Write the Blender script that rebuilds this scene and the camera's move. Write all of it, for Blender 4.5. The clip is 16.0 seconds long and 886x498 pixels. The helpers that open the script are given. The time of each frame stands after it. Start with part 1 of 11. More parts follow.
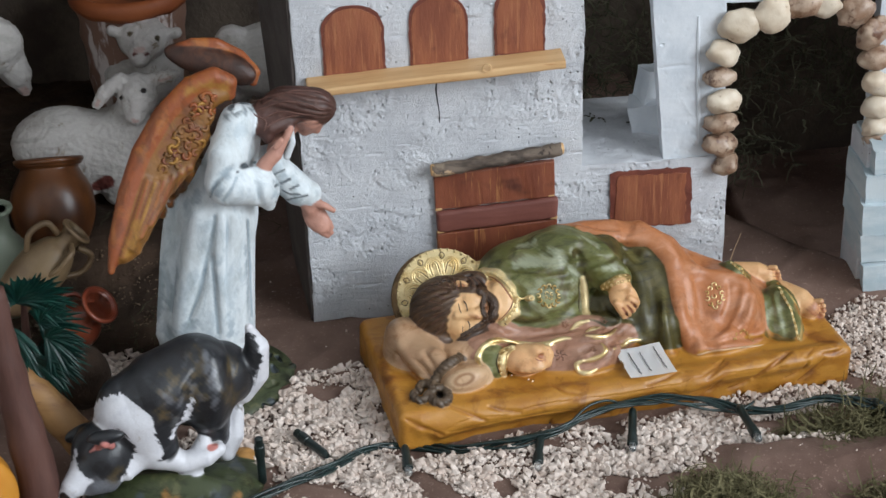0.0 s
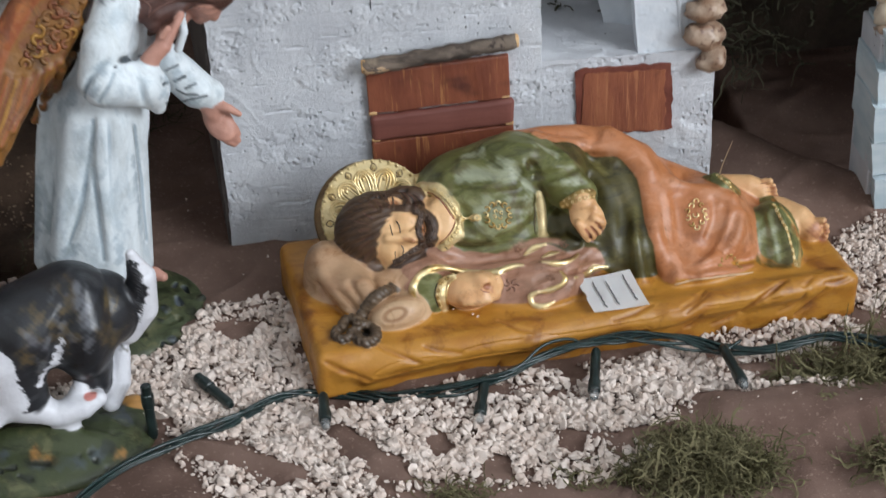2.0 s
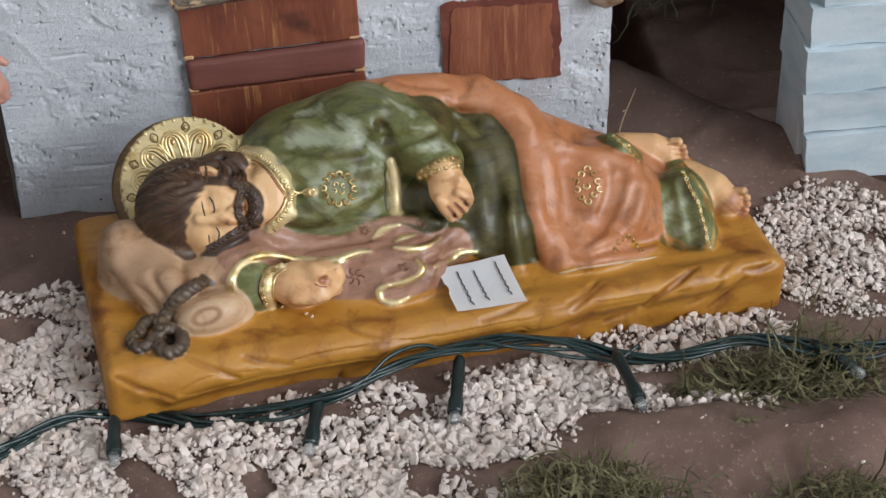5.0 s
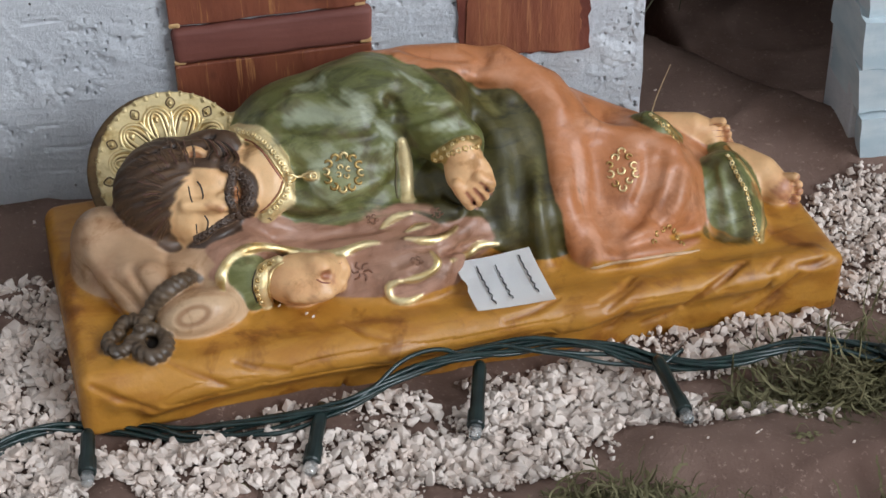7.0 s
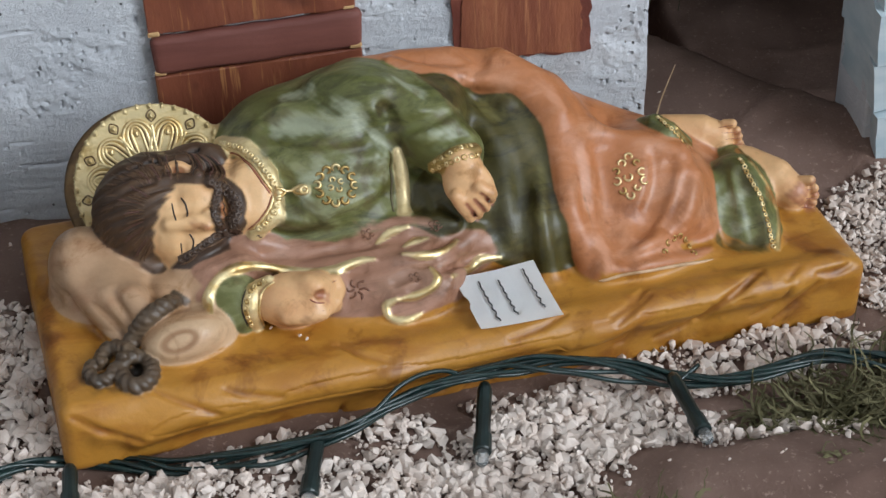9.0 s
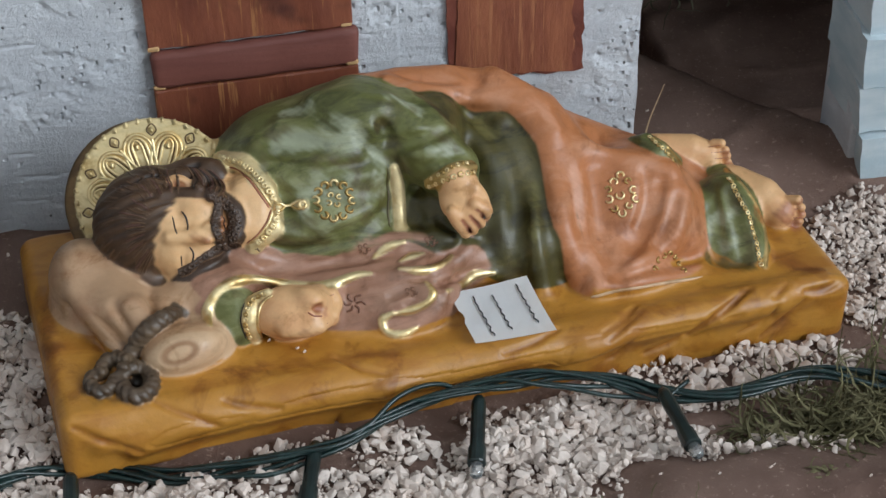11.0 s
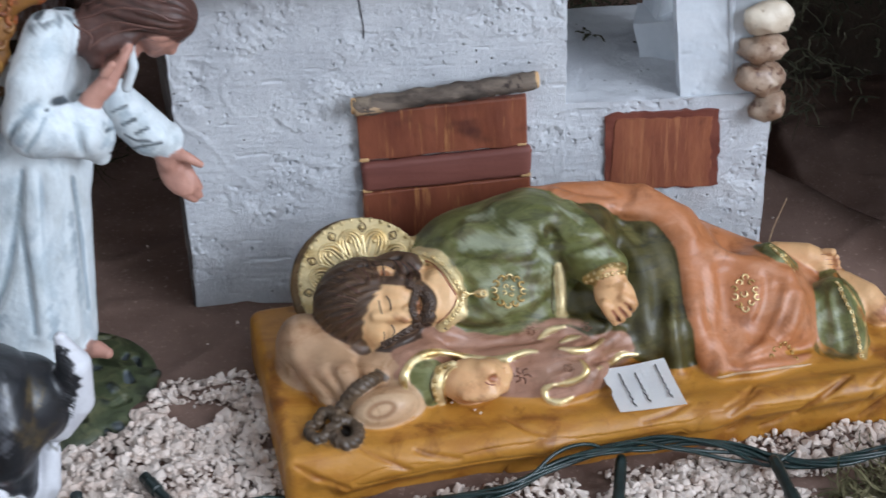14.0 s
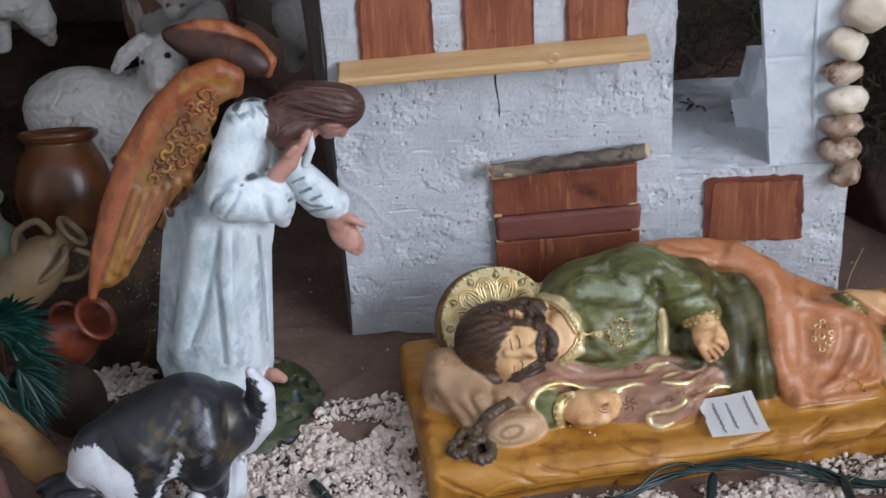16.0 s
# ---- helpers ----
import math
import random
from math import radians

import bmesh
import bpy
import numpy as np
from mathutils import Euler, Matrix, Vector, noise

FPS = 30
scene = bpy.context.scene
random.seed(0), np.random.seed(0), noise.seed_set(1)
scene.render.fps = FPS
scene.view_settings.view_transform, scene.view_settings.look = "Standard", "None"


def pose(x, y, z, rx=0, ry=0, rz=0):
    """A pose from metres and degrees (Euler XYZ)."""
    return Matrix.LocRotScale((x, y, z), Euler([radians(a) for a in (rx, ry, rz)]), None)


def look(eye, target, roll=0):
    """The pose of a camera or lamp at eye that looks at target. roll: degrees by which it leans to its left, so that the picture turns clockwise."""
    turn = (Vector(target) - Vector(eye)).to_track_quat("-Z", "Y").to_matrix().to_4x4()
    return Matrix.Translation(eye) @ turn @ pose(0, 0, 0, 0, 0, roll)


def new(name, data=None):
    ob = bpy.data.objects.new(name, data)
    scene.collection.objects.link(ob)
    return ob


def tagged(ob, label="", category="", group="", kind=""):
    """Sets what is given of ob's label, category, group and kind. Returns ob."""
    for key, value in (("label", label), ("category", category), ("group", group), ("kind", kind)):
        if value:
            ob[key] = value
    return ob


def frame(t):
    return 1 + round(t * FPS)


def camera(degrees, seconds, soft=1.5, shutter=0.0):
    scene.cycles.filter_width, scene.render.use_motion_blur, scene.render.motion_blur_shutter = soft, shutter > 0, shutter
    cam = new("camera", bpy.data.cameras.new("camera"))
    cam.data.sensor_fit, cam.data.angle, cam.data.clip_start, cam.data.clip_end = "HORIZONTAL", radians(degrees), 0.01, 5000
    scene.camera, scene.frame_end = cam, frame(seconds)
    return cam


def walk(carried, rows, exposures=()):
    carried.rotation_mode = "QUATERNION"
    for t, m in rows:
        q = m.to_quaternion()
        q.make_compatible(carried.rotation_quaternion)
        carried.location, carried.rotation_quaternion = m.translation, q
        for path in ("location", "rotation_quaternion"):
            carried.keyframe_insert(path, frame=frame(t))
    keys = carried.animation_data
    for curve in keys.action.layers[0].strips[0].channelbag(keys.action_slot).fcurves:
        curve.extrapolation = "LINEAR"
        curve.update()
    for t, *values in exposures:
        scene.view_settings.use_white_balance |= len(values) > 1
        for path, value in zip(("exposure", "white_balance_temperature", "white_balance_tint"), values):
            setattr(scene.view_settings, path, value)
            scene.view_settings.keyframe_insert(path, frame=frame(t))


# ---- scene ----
LENS = 27.57
PATH = [
    (0, look((-0.0012, -1.0037, 0.6479), (0.0477, -0.4908, 0.3403), -2.09)),
    (0.5, look((0.0161, -0.9728, 0.6298), (0.0602, -0.4613, 0.3192), -2.35)),
    (1, look((0.0299, -0.9421, 0.6075), (0.0691, -0.4323, 0.2935), -2.76)),
    (1.5, look((0.0488, -0.9049, 0.5858), (0.0858, -0.398, 0.2668), -2.58)),
    (2, look((0.0657, -0.8645, 0.5549), (0.1011, -0.3649, 0.2246), -2.95)),
    (2.5, look((0.0803, -0.8152, 0.5293), (0.1129, -0.3196, 0.1927), -3.02)),
    (3, look((0.1013, -0.7753, 0.5215), (0.1304, -0.283, 0.1797), -2.54)),
    (3.5, look((0.1179, -0.7606, 0.5083), (0.1379, -0.2673, 0.1672), -2.62)),
    (4, look((0.1259, -0.7444, 0.4978), (0.1651, -0.2578, 0.149), -2.04)),
    (6.5, look((0.1179, -0.635, 0.4416), (0.1768, -0.1593, 0.0808), -1.43)),
    (7, look((0.1196, -0.629, 0.4267), (0.178, -0.1514, 0.0682), -1.19)),
    (7.5, look((0.1184, -0.6275, 0.4226), (0.1816, -0.1511, 0.0633), -1.51)),
    (8, look((0.1169, -0.6147, 0.4171), (0.1835, -0.1373, 0.0599), -1.5)),
    (8.5, look((0.1202, -0.6038, 0.4119), (0.1844, -0.1248, 0.0562), -1.95)),
    (9, look((0.1192, -0.5983, 0.4067), (0.182, -0.1195, 0.0506), -2.11)),
    (11.5, look((0.1073, -0.6096, 0.4217), (0.1824, -0.1299, 0.0693), -0.64)),
    (12, look((0.1071, -0.6219, 0.433), (0.1777, -0.1388, 0.0842), -1.21)),
    (12.5, look((0.1058, -0.6405, 0.4543), (0.1618, -0.1531, 0.1089), -1.88)),
    (13, look((0.1151, -0.6671, 0.4714), (0.1557, -0.1771, 0.1274), -2.15)),
    (13.5, look((0.1061, -0.6925, 0.4862), (0.1416, -0.1989, 0.147), -2.04)),
    (14, look((0.086, -0.7121, 0.5111), (0.1148, -0.2177, 0.1723), -1.81)),
    (14.5, look((0.0758, -0.744, 0.5326), (0.0879, -0.241, 0.2058), -2.85)),
    (15, look((0.0684, -0.7632, 0.5646), (0.0658, -0.2611, 0.2363), -2.66)),
    (15.5, look((0.0655, -0.7848, 0.5856), (0.0573, -0.2892, 0.2474), -3.31)),
    (16, look((0.0753, -0.81, 0.6272), (0.067, -0.32, 0.2811), -3.54)),
]
cam = camera(LENS, 16.0, shutter=0.5)
walk(cam, PATH, [(0, 0.03, 6500, 12), (4, -0.03, 6500, 14), (8.5, -0.05, 6350, 12), (11.5, -0.2, 6250, 10), (12.2, -0.17, 6150, 10), (13.2, 0.0, 5950, 11), (14.5, 0.04, 6100, 15), (16, -0.1, 6150, 15)])

MM = 0.001


# ---------------------------------------------------------------- light: an area lamp stands in for one unseen window behind the viewer, to the right
world = bpy.data.worlds.new("world")
scene.world = world
world.use_nodes = True
world.node_tree.nodes["Background"].inputs[0].default_value = (0.75, 0.87, 1.0, 1)
world.node_tree.nodes["Background"].inputs[1].default_value = 0.6
lamp = bpy.data.lights.new("window_light", "AREA")
lamp.shape, lamp.size, lamp.size_y, lamp.energy, lamp.color = "RECTANGLE", 2.0, 2.0, 164.0, (0.86, 0.94, 1.0)
new("window_light", lamp).matrix_world = look((2.97, -2.47, 1.95), (0.2, -0.2, 0.3))


# ---------------------------------------------------------------- materials
def material(name):
    mat = bpy.data.materials.new(name)
    mat.use_nodes = True
    tree = mat.node_tree
    return mat, tree, tree.nodes["Principled BSDF"], tree.nodes["Material Output"]


def node(tree, kind, **values):
    n = tree.nodes.new(kind)
    for key, value in values.items():
        n.inputs[key].default_value = value
    return n


def noise_of(tree, scale, detail=4.0, rough=0.6, stretch=None, distort=0.0):
    n = node(tree, "ShaderNodeTexNoise", Scale=scale, Detail=detail, Roughness=rough, Distortion=distort)
    c = tree.nodes.new("ShaderNodeTexCoord")
    if stretch:
        m = node(tree, "ShaderNodeMapping", Scale=stretch)
        tree.links.new(c.outputs["Object"], m.inputs["Vector"])
        tree.links.new(m.outputs["Vector"], n.inputs["Vector"])
    else:
        tree.links.new(c.outputs["Object"], n.inputs["Vector"])
    return n.outputs["Fac"]


def curve_of(tree, value, lo, hi):
    n = node(tree, "ShaderNodeMapRange", **{"From Min": lo, "From Max": hi})
    n.interpolation_type = "SMOOTHSTEP"
    tree.links.new(value, n.inputs["Value"])
    return n.outputs["Result"]


def blend(tree, fac, a, b, mode="MIX"):
    n = tree.nodes.new("ShaderNodeMix")
    n.data_type, n.blend_type = "RGBA", mode
    for socket, value in ((n.inputs[0], fac), (n.inputs[6], a), (n.inputs[7], b)):
        if isinstance(value, (int, float)):
            socket.default_value = value
        elif isinstance(value, tuple):
            socket.default_value = (*value, 1)
        else:
            tree.links.new(value, socket)
    return n.outputs[2]


def bumped(tree, shader, *layers):
    """layers: height socket, depth in mm, strength."""
    last = None
    for height, depth, strength in layers:
        n = node(tree, "ShaderNodeBump", Strength=strength, Distance=depth * MM)
        tree.links.new(height, n.inputs["Height"])
        if last:
            tree.links.new(last, n.inputs["Normal"])
        last = n.outputs["Normal"]
    tree.links.new(last, shader.inputs["Normal"])


def surface(name, base, other, scale, rough=0.6, stretch=None, lo=0.35, hi=0.65, fine=None, bump=((300, 0.3, 0.6),), spread=0.0, spec=0.5, stain=None):
    """A surface of two colours in patches, with finer specks, random pieces and relief."""
    mat, tree, shader, _ = material(name)
    col = blend(tree, curve_of(tree, noise_of(tree, scale, 5.0, 0.62, stretch), lo, hi), base, other)
    if fine:
        col = blend(tree, curve_of(tree, noise_of(tree, fine[0], 3.0, 0.7, fine[3] if len(fine) > 3 else None), fine[1], fine[1] + 0.12), col, fine[2])
    if stain:
        col = blend(tree, curve_of(tree, noise_of(tree, stain[0], 3.0, 0.5), stain[1], stain[1] + 0.2), col, stain[2])
    if spread:
        info = tree.nodes.new("ShaderNodeObjectInfo")
        geo = tree.nodes.new("ShaderNodeNewGeometry")
        add = tree.nodes.new("ShaderNodeMath")
        add.operation = "ADD"
        tree.links.new(info.outputs["Random"], add.inputs[0])
        tree.links.new(geo.outputs["Random Per Island"], add.inputs[1])
        hsv = tree.nodes.new("ShaderNodeHueSaturation")
        m = node(tree, "ShaderNodeMapRange", **{"From Min": 0.0, "From Max": 2.0, "To Min": 1 - spread, "To Max": 1 + spread})
        tree.links.new(add.outputs[0], m.inputs["Value"])
        tree.links.new(m.outputs["Result"], hsv.inputs["Value"])
        tree.links.new(col, hsv.inputs["Color"])
        col = hsv.outputs["Color"]
    tree.links.new(col, shader.inputs["Base Color"])
    shader.inputs["Roughness"].default_value = rough
    shader.inputs["Specular IOR Level"].default_value = spec
    if bump:
        bumped(tree, shader, *[(noise_of(tree, s, 4.0, 0.65, stretch if len(b) > 3 else None), d, f) for b in bump for s, d, f in [b[:3]]])
    return mat


def painted(name, rough=0.4, scale=55.0, bump=0.25, lo=0.46, hi=0.72, stretch=None, coat=0.0, antique=(95.0, 0.58, (0.55, 0.46, 0.36))):
    """Hand-painted resin: paint and wash from the figure's layers, in brushed patches; the layers' alpha marks gilding."""
    mat, tree, shader, _ = material(name)
    paint, wash = tree.nodes.new("ShaderNodeVertexColor"), tree.nodes.new("ShaderNodeVertexColor")
    paint.layer_name, wash.layer_name = "paint", "wash"
    patches = curve_of(tree, noise_of(tree, scale, 5.0, 0.6, stretch, 0.6), lo, hi)
    col = blend(tree, patches, paint.outputs["Color"], wash.outputs["Color"])
    col = blend(tree, curve_of(tree, noise_of(tree, antique[0], 4.0, 0.65, None, 0.5), antique[1], antique[1] + 0.16), col, antique[2], "MULTIPLY")
    glaze = tree.nodes.new("ShaderNodeMath")
    glaze.operation = "MULTIPLY"
    tree.links.new(curve_of(tree, noise_of(tree, scale * 0.62, 6.0, 0.68, stretch or (1.0, 1.6, 1.3), 1.6), 0.47, 0.64), glaze.inputs[0])
    tree.links.new(wash.outputs["Alpha"], glaze.inputs[1])
    col = blend(tree, glaze.outputs[0], col, (0.36, 0.36, 0.30), "MULTIPLY")
    specks = node(tree, "ShaderNodeMapRange", **{"To Min": 0.86, "To Max": 1.1})
    tree.links.new(noise_of(tree, 420, 4.0, 0.7), specks.inputs["Value"])
    hsv = tree.nodes.new("ShaderNodeHueSaturation")
    tree.links.new(specks.outputs["Result"], hsv.inputs["Value"])
    tree.links.new(col, hsv.inputs["Color"])
    tree.links.new(hsv.outputs["Color"], shader.inputs["Base Color"])
    tree.links.new(paint.outputs["Alpha"], shader.inputs["Metallic"])
    r = node(tree, "ShaderNodeMapRange", **{"To Min": rough - 0.1, "To Max": rough + 0.14})
    tree.links.new(noise_of(tree, 90, 3.0), r.inputs["Value"])
    tree.links.new(r.outputs["Result"], shader.inputs["Roughness"])
    shader.inputs["Coat Weight"].default_value = coat
    shader.inputs["Coat Roughness"].default_value = 0.25
    bumped(tree, shader, (noise_of(tree, 160, 4.0, 0.6), 1.2, bump), (noise_of(tree, 700, 3.0, 0.6), 0.3, bump))
    return mat


def plaster(name, base, other, hole):
    """Brushed grey paint over rough plaster: strokes, grime and burst bubbles."""
    mat, tree, shader, _ = material(name)
    col = blend(tree, curve_of(tree, noise_of(tree, 26, 5.0, 0.62), 0.36, 0.64), base, other)
    col = blend(tree, curve_of(tree, noise_of(tree, 60, 4.0, 0.7, (1, 1, 6)), 0.56, 0.72), col, (0.62, 0.64, 0.67))
    col = blend(tree, curve_of(tree, noise_of(tree, 13, 3.0, 0.5), 0.62, 0.85), col, (0.40, 0.36, 0.35))
    cells = node(tree, "ShaderNodeTexVoronoi", Scale=230.0)
    c = tree.nodes.new("ShaderNodeTexCoord")
    warp = node(tree, "ShaderNodeMapping", Scale=(1, 1, 0.8))
    tree.links.new(c.outputs["Object"], warp.inputs["Vector"])
    tree.links.new(warp.outputs["Vector"], cells.inputs["Vector"])
    small = curve_of(tree, cells.outputs["Distance"], 0.15, 0.07)
    where = curve_of(tree, noise_of(tree, 30, 2.0, 0.5), 0.53, 0.62)
    both = tree.nodes.new("ShaderNodeMath")
    both.operation = "MULTIPLY"
    tree.links.new(small, both.inputs[0])
    tree.links.new(where, both.inputs[1])
    col = blend(tree, both.outputs[0], col, hole)
    tree.links.new(col, shader.inputs["Base Color"])
    shader.inputs["Roughness"].default_value = 0.62
    dent = tree.nodes.new("ShaderNodeMath")
    dent.operation = "MULTIPLY"
    dent.inputs[1].default_value = -1.0
    tree.links.new(both.outputs[0], dent.inputs[0])
    bumped(tree, shader, (noise_of(tree, 120, 5.0, 0.75, (1, 1, 4)), 1.2, 0.6), (noise_of(tree, 380, 5.0, 0.78), 1.0, 0.9), (dent.outputs[0], 1.8, 1.0))
    return mat


PLASTER = plaster("plaster", (0.54, 0.55, 0.575), (0.66, 0.67, 0.69), (0.16, 0.15, 0.15))
WHITE_FOAM = surface("white_paint", (0.56, 0.60, 0.64), (0.66, 0.69, 0.72), 40, 0.55, fine=(150, 0.68, (0.55, 0.58, 0.6)), bump=((60, 0.6, 0.3), (260, 0.5, 0.5)))
PIER = surface("pale_blue_paint", (0.40, 0.49, 0.53), (0.54, 0.60, 0.62), 26, 0.6, stretch=(1, 1, 3), fine=(120, 0.67, (0.5, 0.5, 0.46)), bump=((50, 1.2, 0.5), (240, 0.4, 0.4)), spread=0.1)
DARK_RED = surface("dark_red_paint", (0.13, 0.034, 0.022), (0.19, 0.055, 0.034), 60, 0.5, fine=(200, 0.66, (0.3, 0.11, 0.06)), bump=((200, 0.8, 0.7), (500, 0.3, 0.5)))
# dark brown that carries the shade of the house's left side
SIDE_SHADE = surface("side_shade", (0.075, 0.060, 0.052), (0.12, 0.10, 0.09), 30, 0.85, fine=(200, 0.66, (0.18, 0.16, 0.15)), bump=((120, 0.8, 0.6), (400, 0.4, 0.5)))
REDBROWN = surface("red_brown_paint", (0.21, 0.064, 0.034), (0.31, 0.105, 0.05), 34, 0.5, stretch=(3, 3, 0.5), fine=(120, 0.54, (0.36, 0.14, 0.065), (4, 4, 0.22)), stain=(70, 0.60, (0.10, 0.028, 0.018)), bump=((140, 0.8, 0.7, 1), (420, 0.3, 0.5)))
MAROON_PLANK = surface("maroon_plank", (0.145, 0.044, 0.032), (0.20, 0.066, 0.047), 30, 0.66, stretch=(0.3, 3, 3), fine=(90, 0.66, (0.18, 0.08, 0.06), (0.3, 3, 5)), bump=((140, 0.5, 0.5, 1), (420, 0.3, 0.4)))
PLANK = surface("stained_plank", (0.18, 0.050, 0.027), (0.26, 0.08, 0.040), 24, 0.48, stretch=(2, 2, 0.7), fine=(125, 0.57, (0.40, 0.17, 0.065), (4, 4, 0.2)), stain=(40, 0.6, (0.07, 0.02, 0.014)), bump=((120, 0.7, 0.6, 1), (420, 0.3, 0.5)), spread=0.2)
PEELED = surface("peeled_bark", (0.36, 0.22, 0.12), (0.46, 0.31, 0.18), 50, 0.65, stretch=(0.3, 3, 3), fine=(150, 0.6, (0.25, 0.14, 0.08), (0.3, 3, 3)), bump=((200, 0.5, 0.6, 1),))
RAW_WOOD = surface("raw_wood", (0.53, 0.31, 0.135), (0.64, 0.41, 0.20), 40, 0.6, stretch=(0.25, 3, 3), fine=(160, 0.64, (0.42, 0.2, 0.07), (0.2, 3, 3)), bump=((200, 0.5, 0.5, 1),))
BARK = surface("bark", (0.05, 0.036, 0.028), (0.19, 0.145, 0.11), 48, 0.85, stretch=(0.8, 2, 2), fine=(150, 0.60, (0.045, 0.03, 0.024)), stain=(70, 0.62, (0.36, 0.28, 0.2)), bump=((110, 1.6, 0.9, 1), (400, 0.5, 0.6)))
PEBBLE = surface("pebble", (0.55, 0.44, 0.32), (0.66, 0.57, 0.45), 50, 0.45, fine=(110, 0.62, (0.34, 0.24, 0.16)), stain=(45, 0.62, (0.42, 0.28, 0.17)), bump=((70, 1.6, 0.5), (320, 0.4, 0.5)), spread=0.2)
PEBBLE_DARK = surface("veined_pebble", (0.24, 0.14, 0.085), (0.46, 0.34, 0.25), 70, 0.42, fine=(110, 0.54, (0.13, 0.06, 0.035)), stain=(60, 0.6, (0.5, 0.4, 0.3)), bump=((110, 1.4, 0.7), (320, 0.4, 0.5)), spread=0.15)
GRAVEL = surface("gravel", (0.62, 0.50, 0.425), (0.77, 0.665, 0.59), 90, 0.8, fine=(300, 0.66, (0.42, 0.31, 0.26)), bump=((420, 0.5, 0.5),), spread=0.22)
CLOTH = surface("brown_cloth", (0.13, 0.079, 0.061), (0.21, 0.136, 0.108), 11, 0.9, fine=(420, 0.58, (0.29, 0.20, 0.16)), stain=(18, 0.6, (0.11, 0.065, 0.05)), bump=((26, 3.0, 0.45), (90, 0.8, 0.4), (800, 0.5, 0.9)), spec=0.15)
DARK_EARTH = surface("dark_earth", (0.03, 0.019, 0.013), (0.065, 0.04, 0.026), 25, 0.9, fine=(160, 0.66, (0.14, 0.095, 0.055)), bump=((60, 4.0, 0.8), (300, 1.0, 0.6)), spec=0.2)
EARTH_CRUMB = surface("earth_crumb", (0.07, 0.046, 0.03), (0.17, 0.12, 0.08), 120, 0.9, bump=((300, 0.4, 0.5),), spread=0.5, spec=0.2)
NICHE = surface("niche_dark", (0.066, 0.050, 0.040), (0.11, 0.086, 0.066), 25, 0.95, fine=(160, 0.68, (0.05, 0.034, 0.02)), bump=((60, 4.0, 0.8),), spec=0.1)
MOSS = surface("dried_moss", (0.085, 0.076, 0.034), (0.17, 0.15, 0.08), 60, 0.85, fine=(130, 0.62, (0.27, 0.24, 0.12)), stain=(45, 0.58, (0.09, 0.062, 0.036)), spread=0.5, bump=None, spec=0.2)
DARK_MOSS = surface("dark_moss", (0.042, 0.042, 0.024), (0.085, 0.078, 0.048), 60, 0.9, spread=0.4, bump=None, spec=0.15)
CABLE = surface("green_cable", (0.007, 0.018, 0.017), (0.015, 0.034, 0.031), 200, 0.28, bump=((900, 0.1, 0.4),), fine=(60, 0.68, (0.10, 0.11, 0.10)))
HOLDER = surface("holder_plastic", (0.006, 0.012, 0.011), (0.014, 0.026, 0.024), 120, 0.3, bump=((600, 0.1, 0.3),))
PALM = surface("palm_plastic", (0.008, 0.052, 0.042), (0.016, 0.095, 0.07), 70, 0.38, spread=0.25, bump=((300, 0.3, 0.4),))
POT = surface("brown_glaze", (0.13, 0.045, 0.013), (0.05, 0.018, 0.008), 22, 0.32, bump=((80, 0.6, 0.3),), stain=(16, 0.58, (0.32, 0.13, 0.022)))
TERRACOTTA = surface("terracotta_glaze", (0.20, 0.042, 0.016), (0.10, 0.02, 0.011), 20, 0.28, bump=((80, 0.5, 0.3),), stain=(18, 0.62, (0.45, 0.16, 0.03)))
CREAM_CLAY = surface("cream_clay", (0.21, 0.14, 0.072), (0.13, 0.08, 0.042), 30, 0.5, bump=((80, 0.8, 0.4),), fine=(120, 0.66, (0.2, 0.12, 0.06)))
CELADON = surface("pale_green_glaze", (0.21, 0.24, 0.18), (0.14, 0.165, 0.125), 24, 0.4, bump=((80, 0.5, 0.3),))
LOG = surface("peeled_log", (0.34, 0.18, 0.065), (0.20, 0.09, 0.03), 30, 0.55, stretch=(0.3, 3, 3), bump=((120, 0.6, 0.5, 1),), fine=(120, 0.66, (0.15, 0.07, 0.03), (0.3, 3, 3)))
POST = surface("red_brown_post", (0.06, 0.024, 0.018), (0.105, 0.046, 0.034), 20, 0.6, stretch=(3, 3, 0.3), bump=((100, 0.8, 0.5, 1),))
GOURD = surface("orange_gourd", (0.46, 0.17, 0.018), (0.55, 0.24, 0.03), 18, 0.4, bump=((90, 0.4, 0.3),))
BASKET = surface("pinkish_crackle", (0.24, 0.13, 0.09), (0.66, 0.58, 0.55), 42, 0.7, stretch=(1.6, 1.6, 0.5), lo=0.52, hi=0.62, bump=((70, 2.0, 0.8),))
BASKET_RIM = surface("orange_clay", (0.36, 0.10, 0.028), (0.26, 0.065, 0.02), 24, 0.6, bump=((90, 0.6, 0.4),))
PAPER = surface("white_paper", (0.88, 0.88, 0.88), (0.91, 0.91, 0.90), 60, 0.7, bump=((500, 0.05, 0.4),))
INK = surface("black_ink", (0.012, 0.012, 0.014), (0.03, 0.03, 0.034), 300, 0.5, bump=None)
ROOM = surface("room_plaster", (0.76, 0.76, 0.76), (0.82, 0.82, 0.81), 3, 0.85, bump=((40, 1.0, 0.3),))
FLOOR_STONE = surface("floor_stone", (0.28, 0.25, 0.22), (0.35, 0.32, 0.29), 3, 0.7, bump=((40, 1.0, 0.3),))

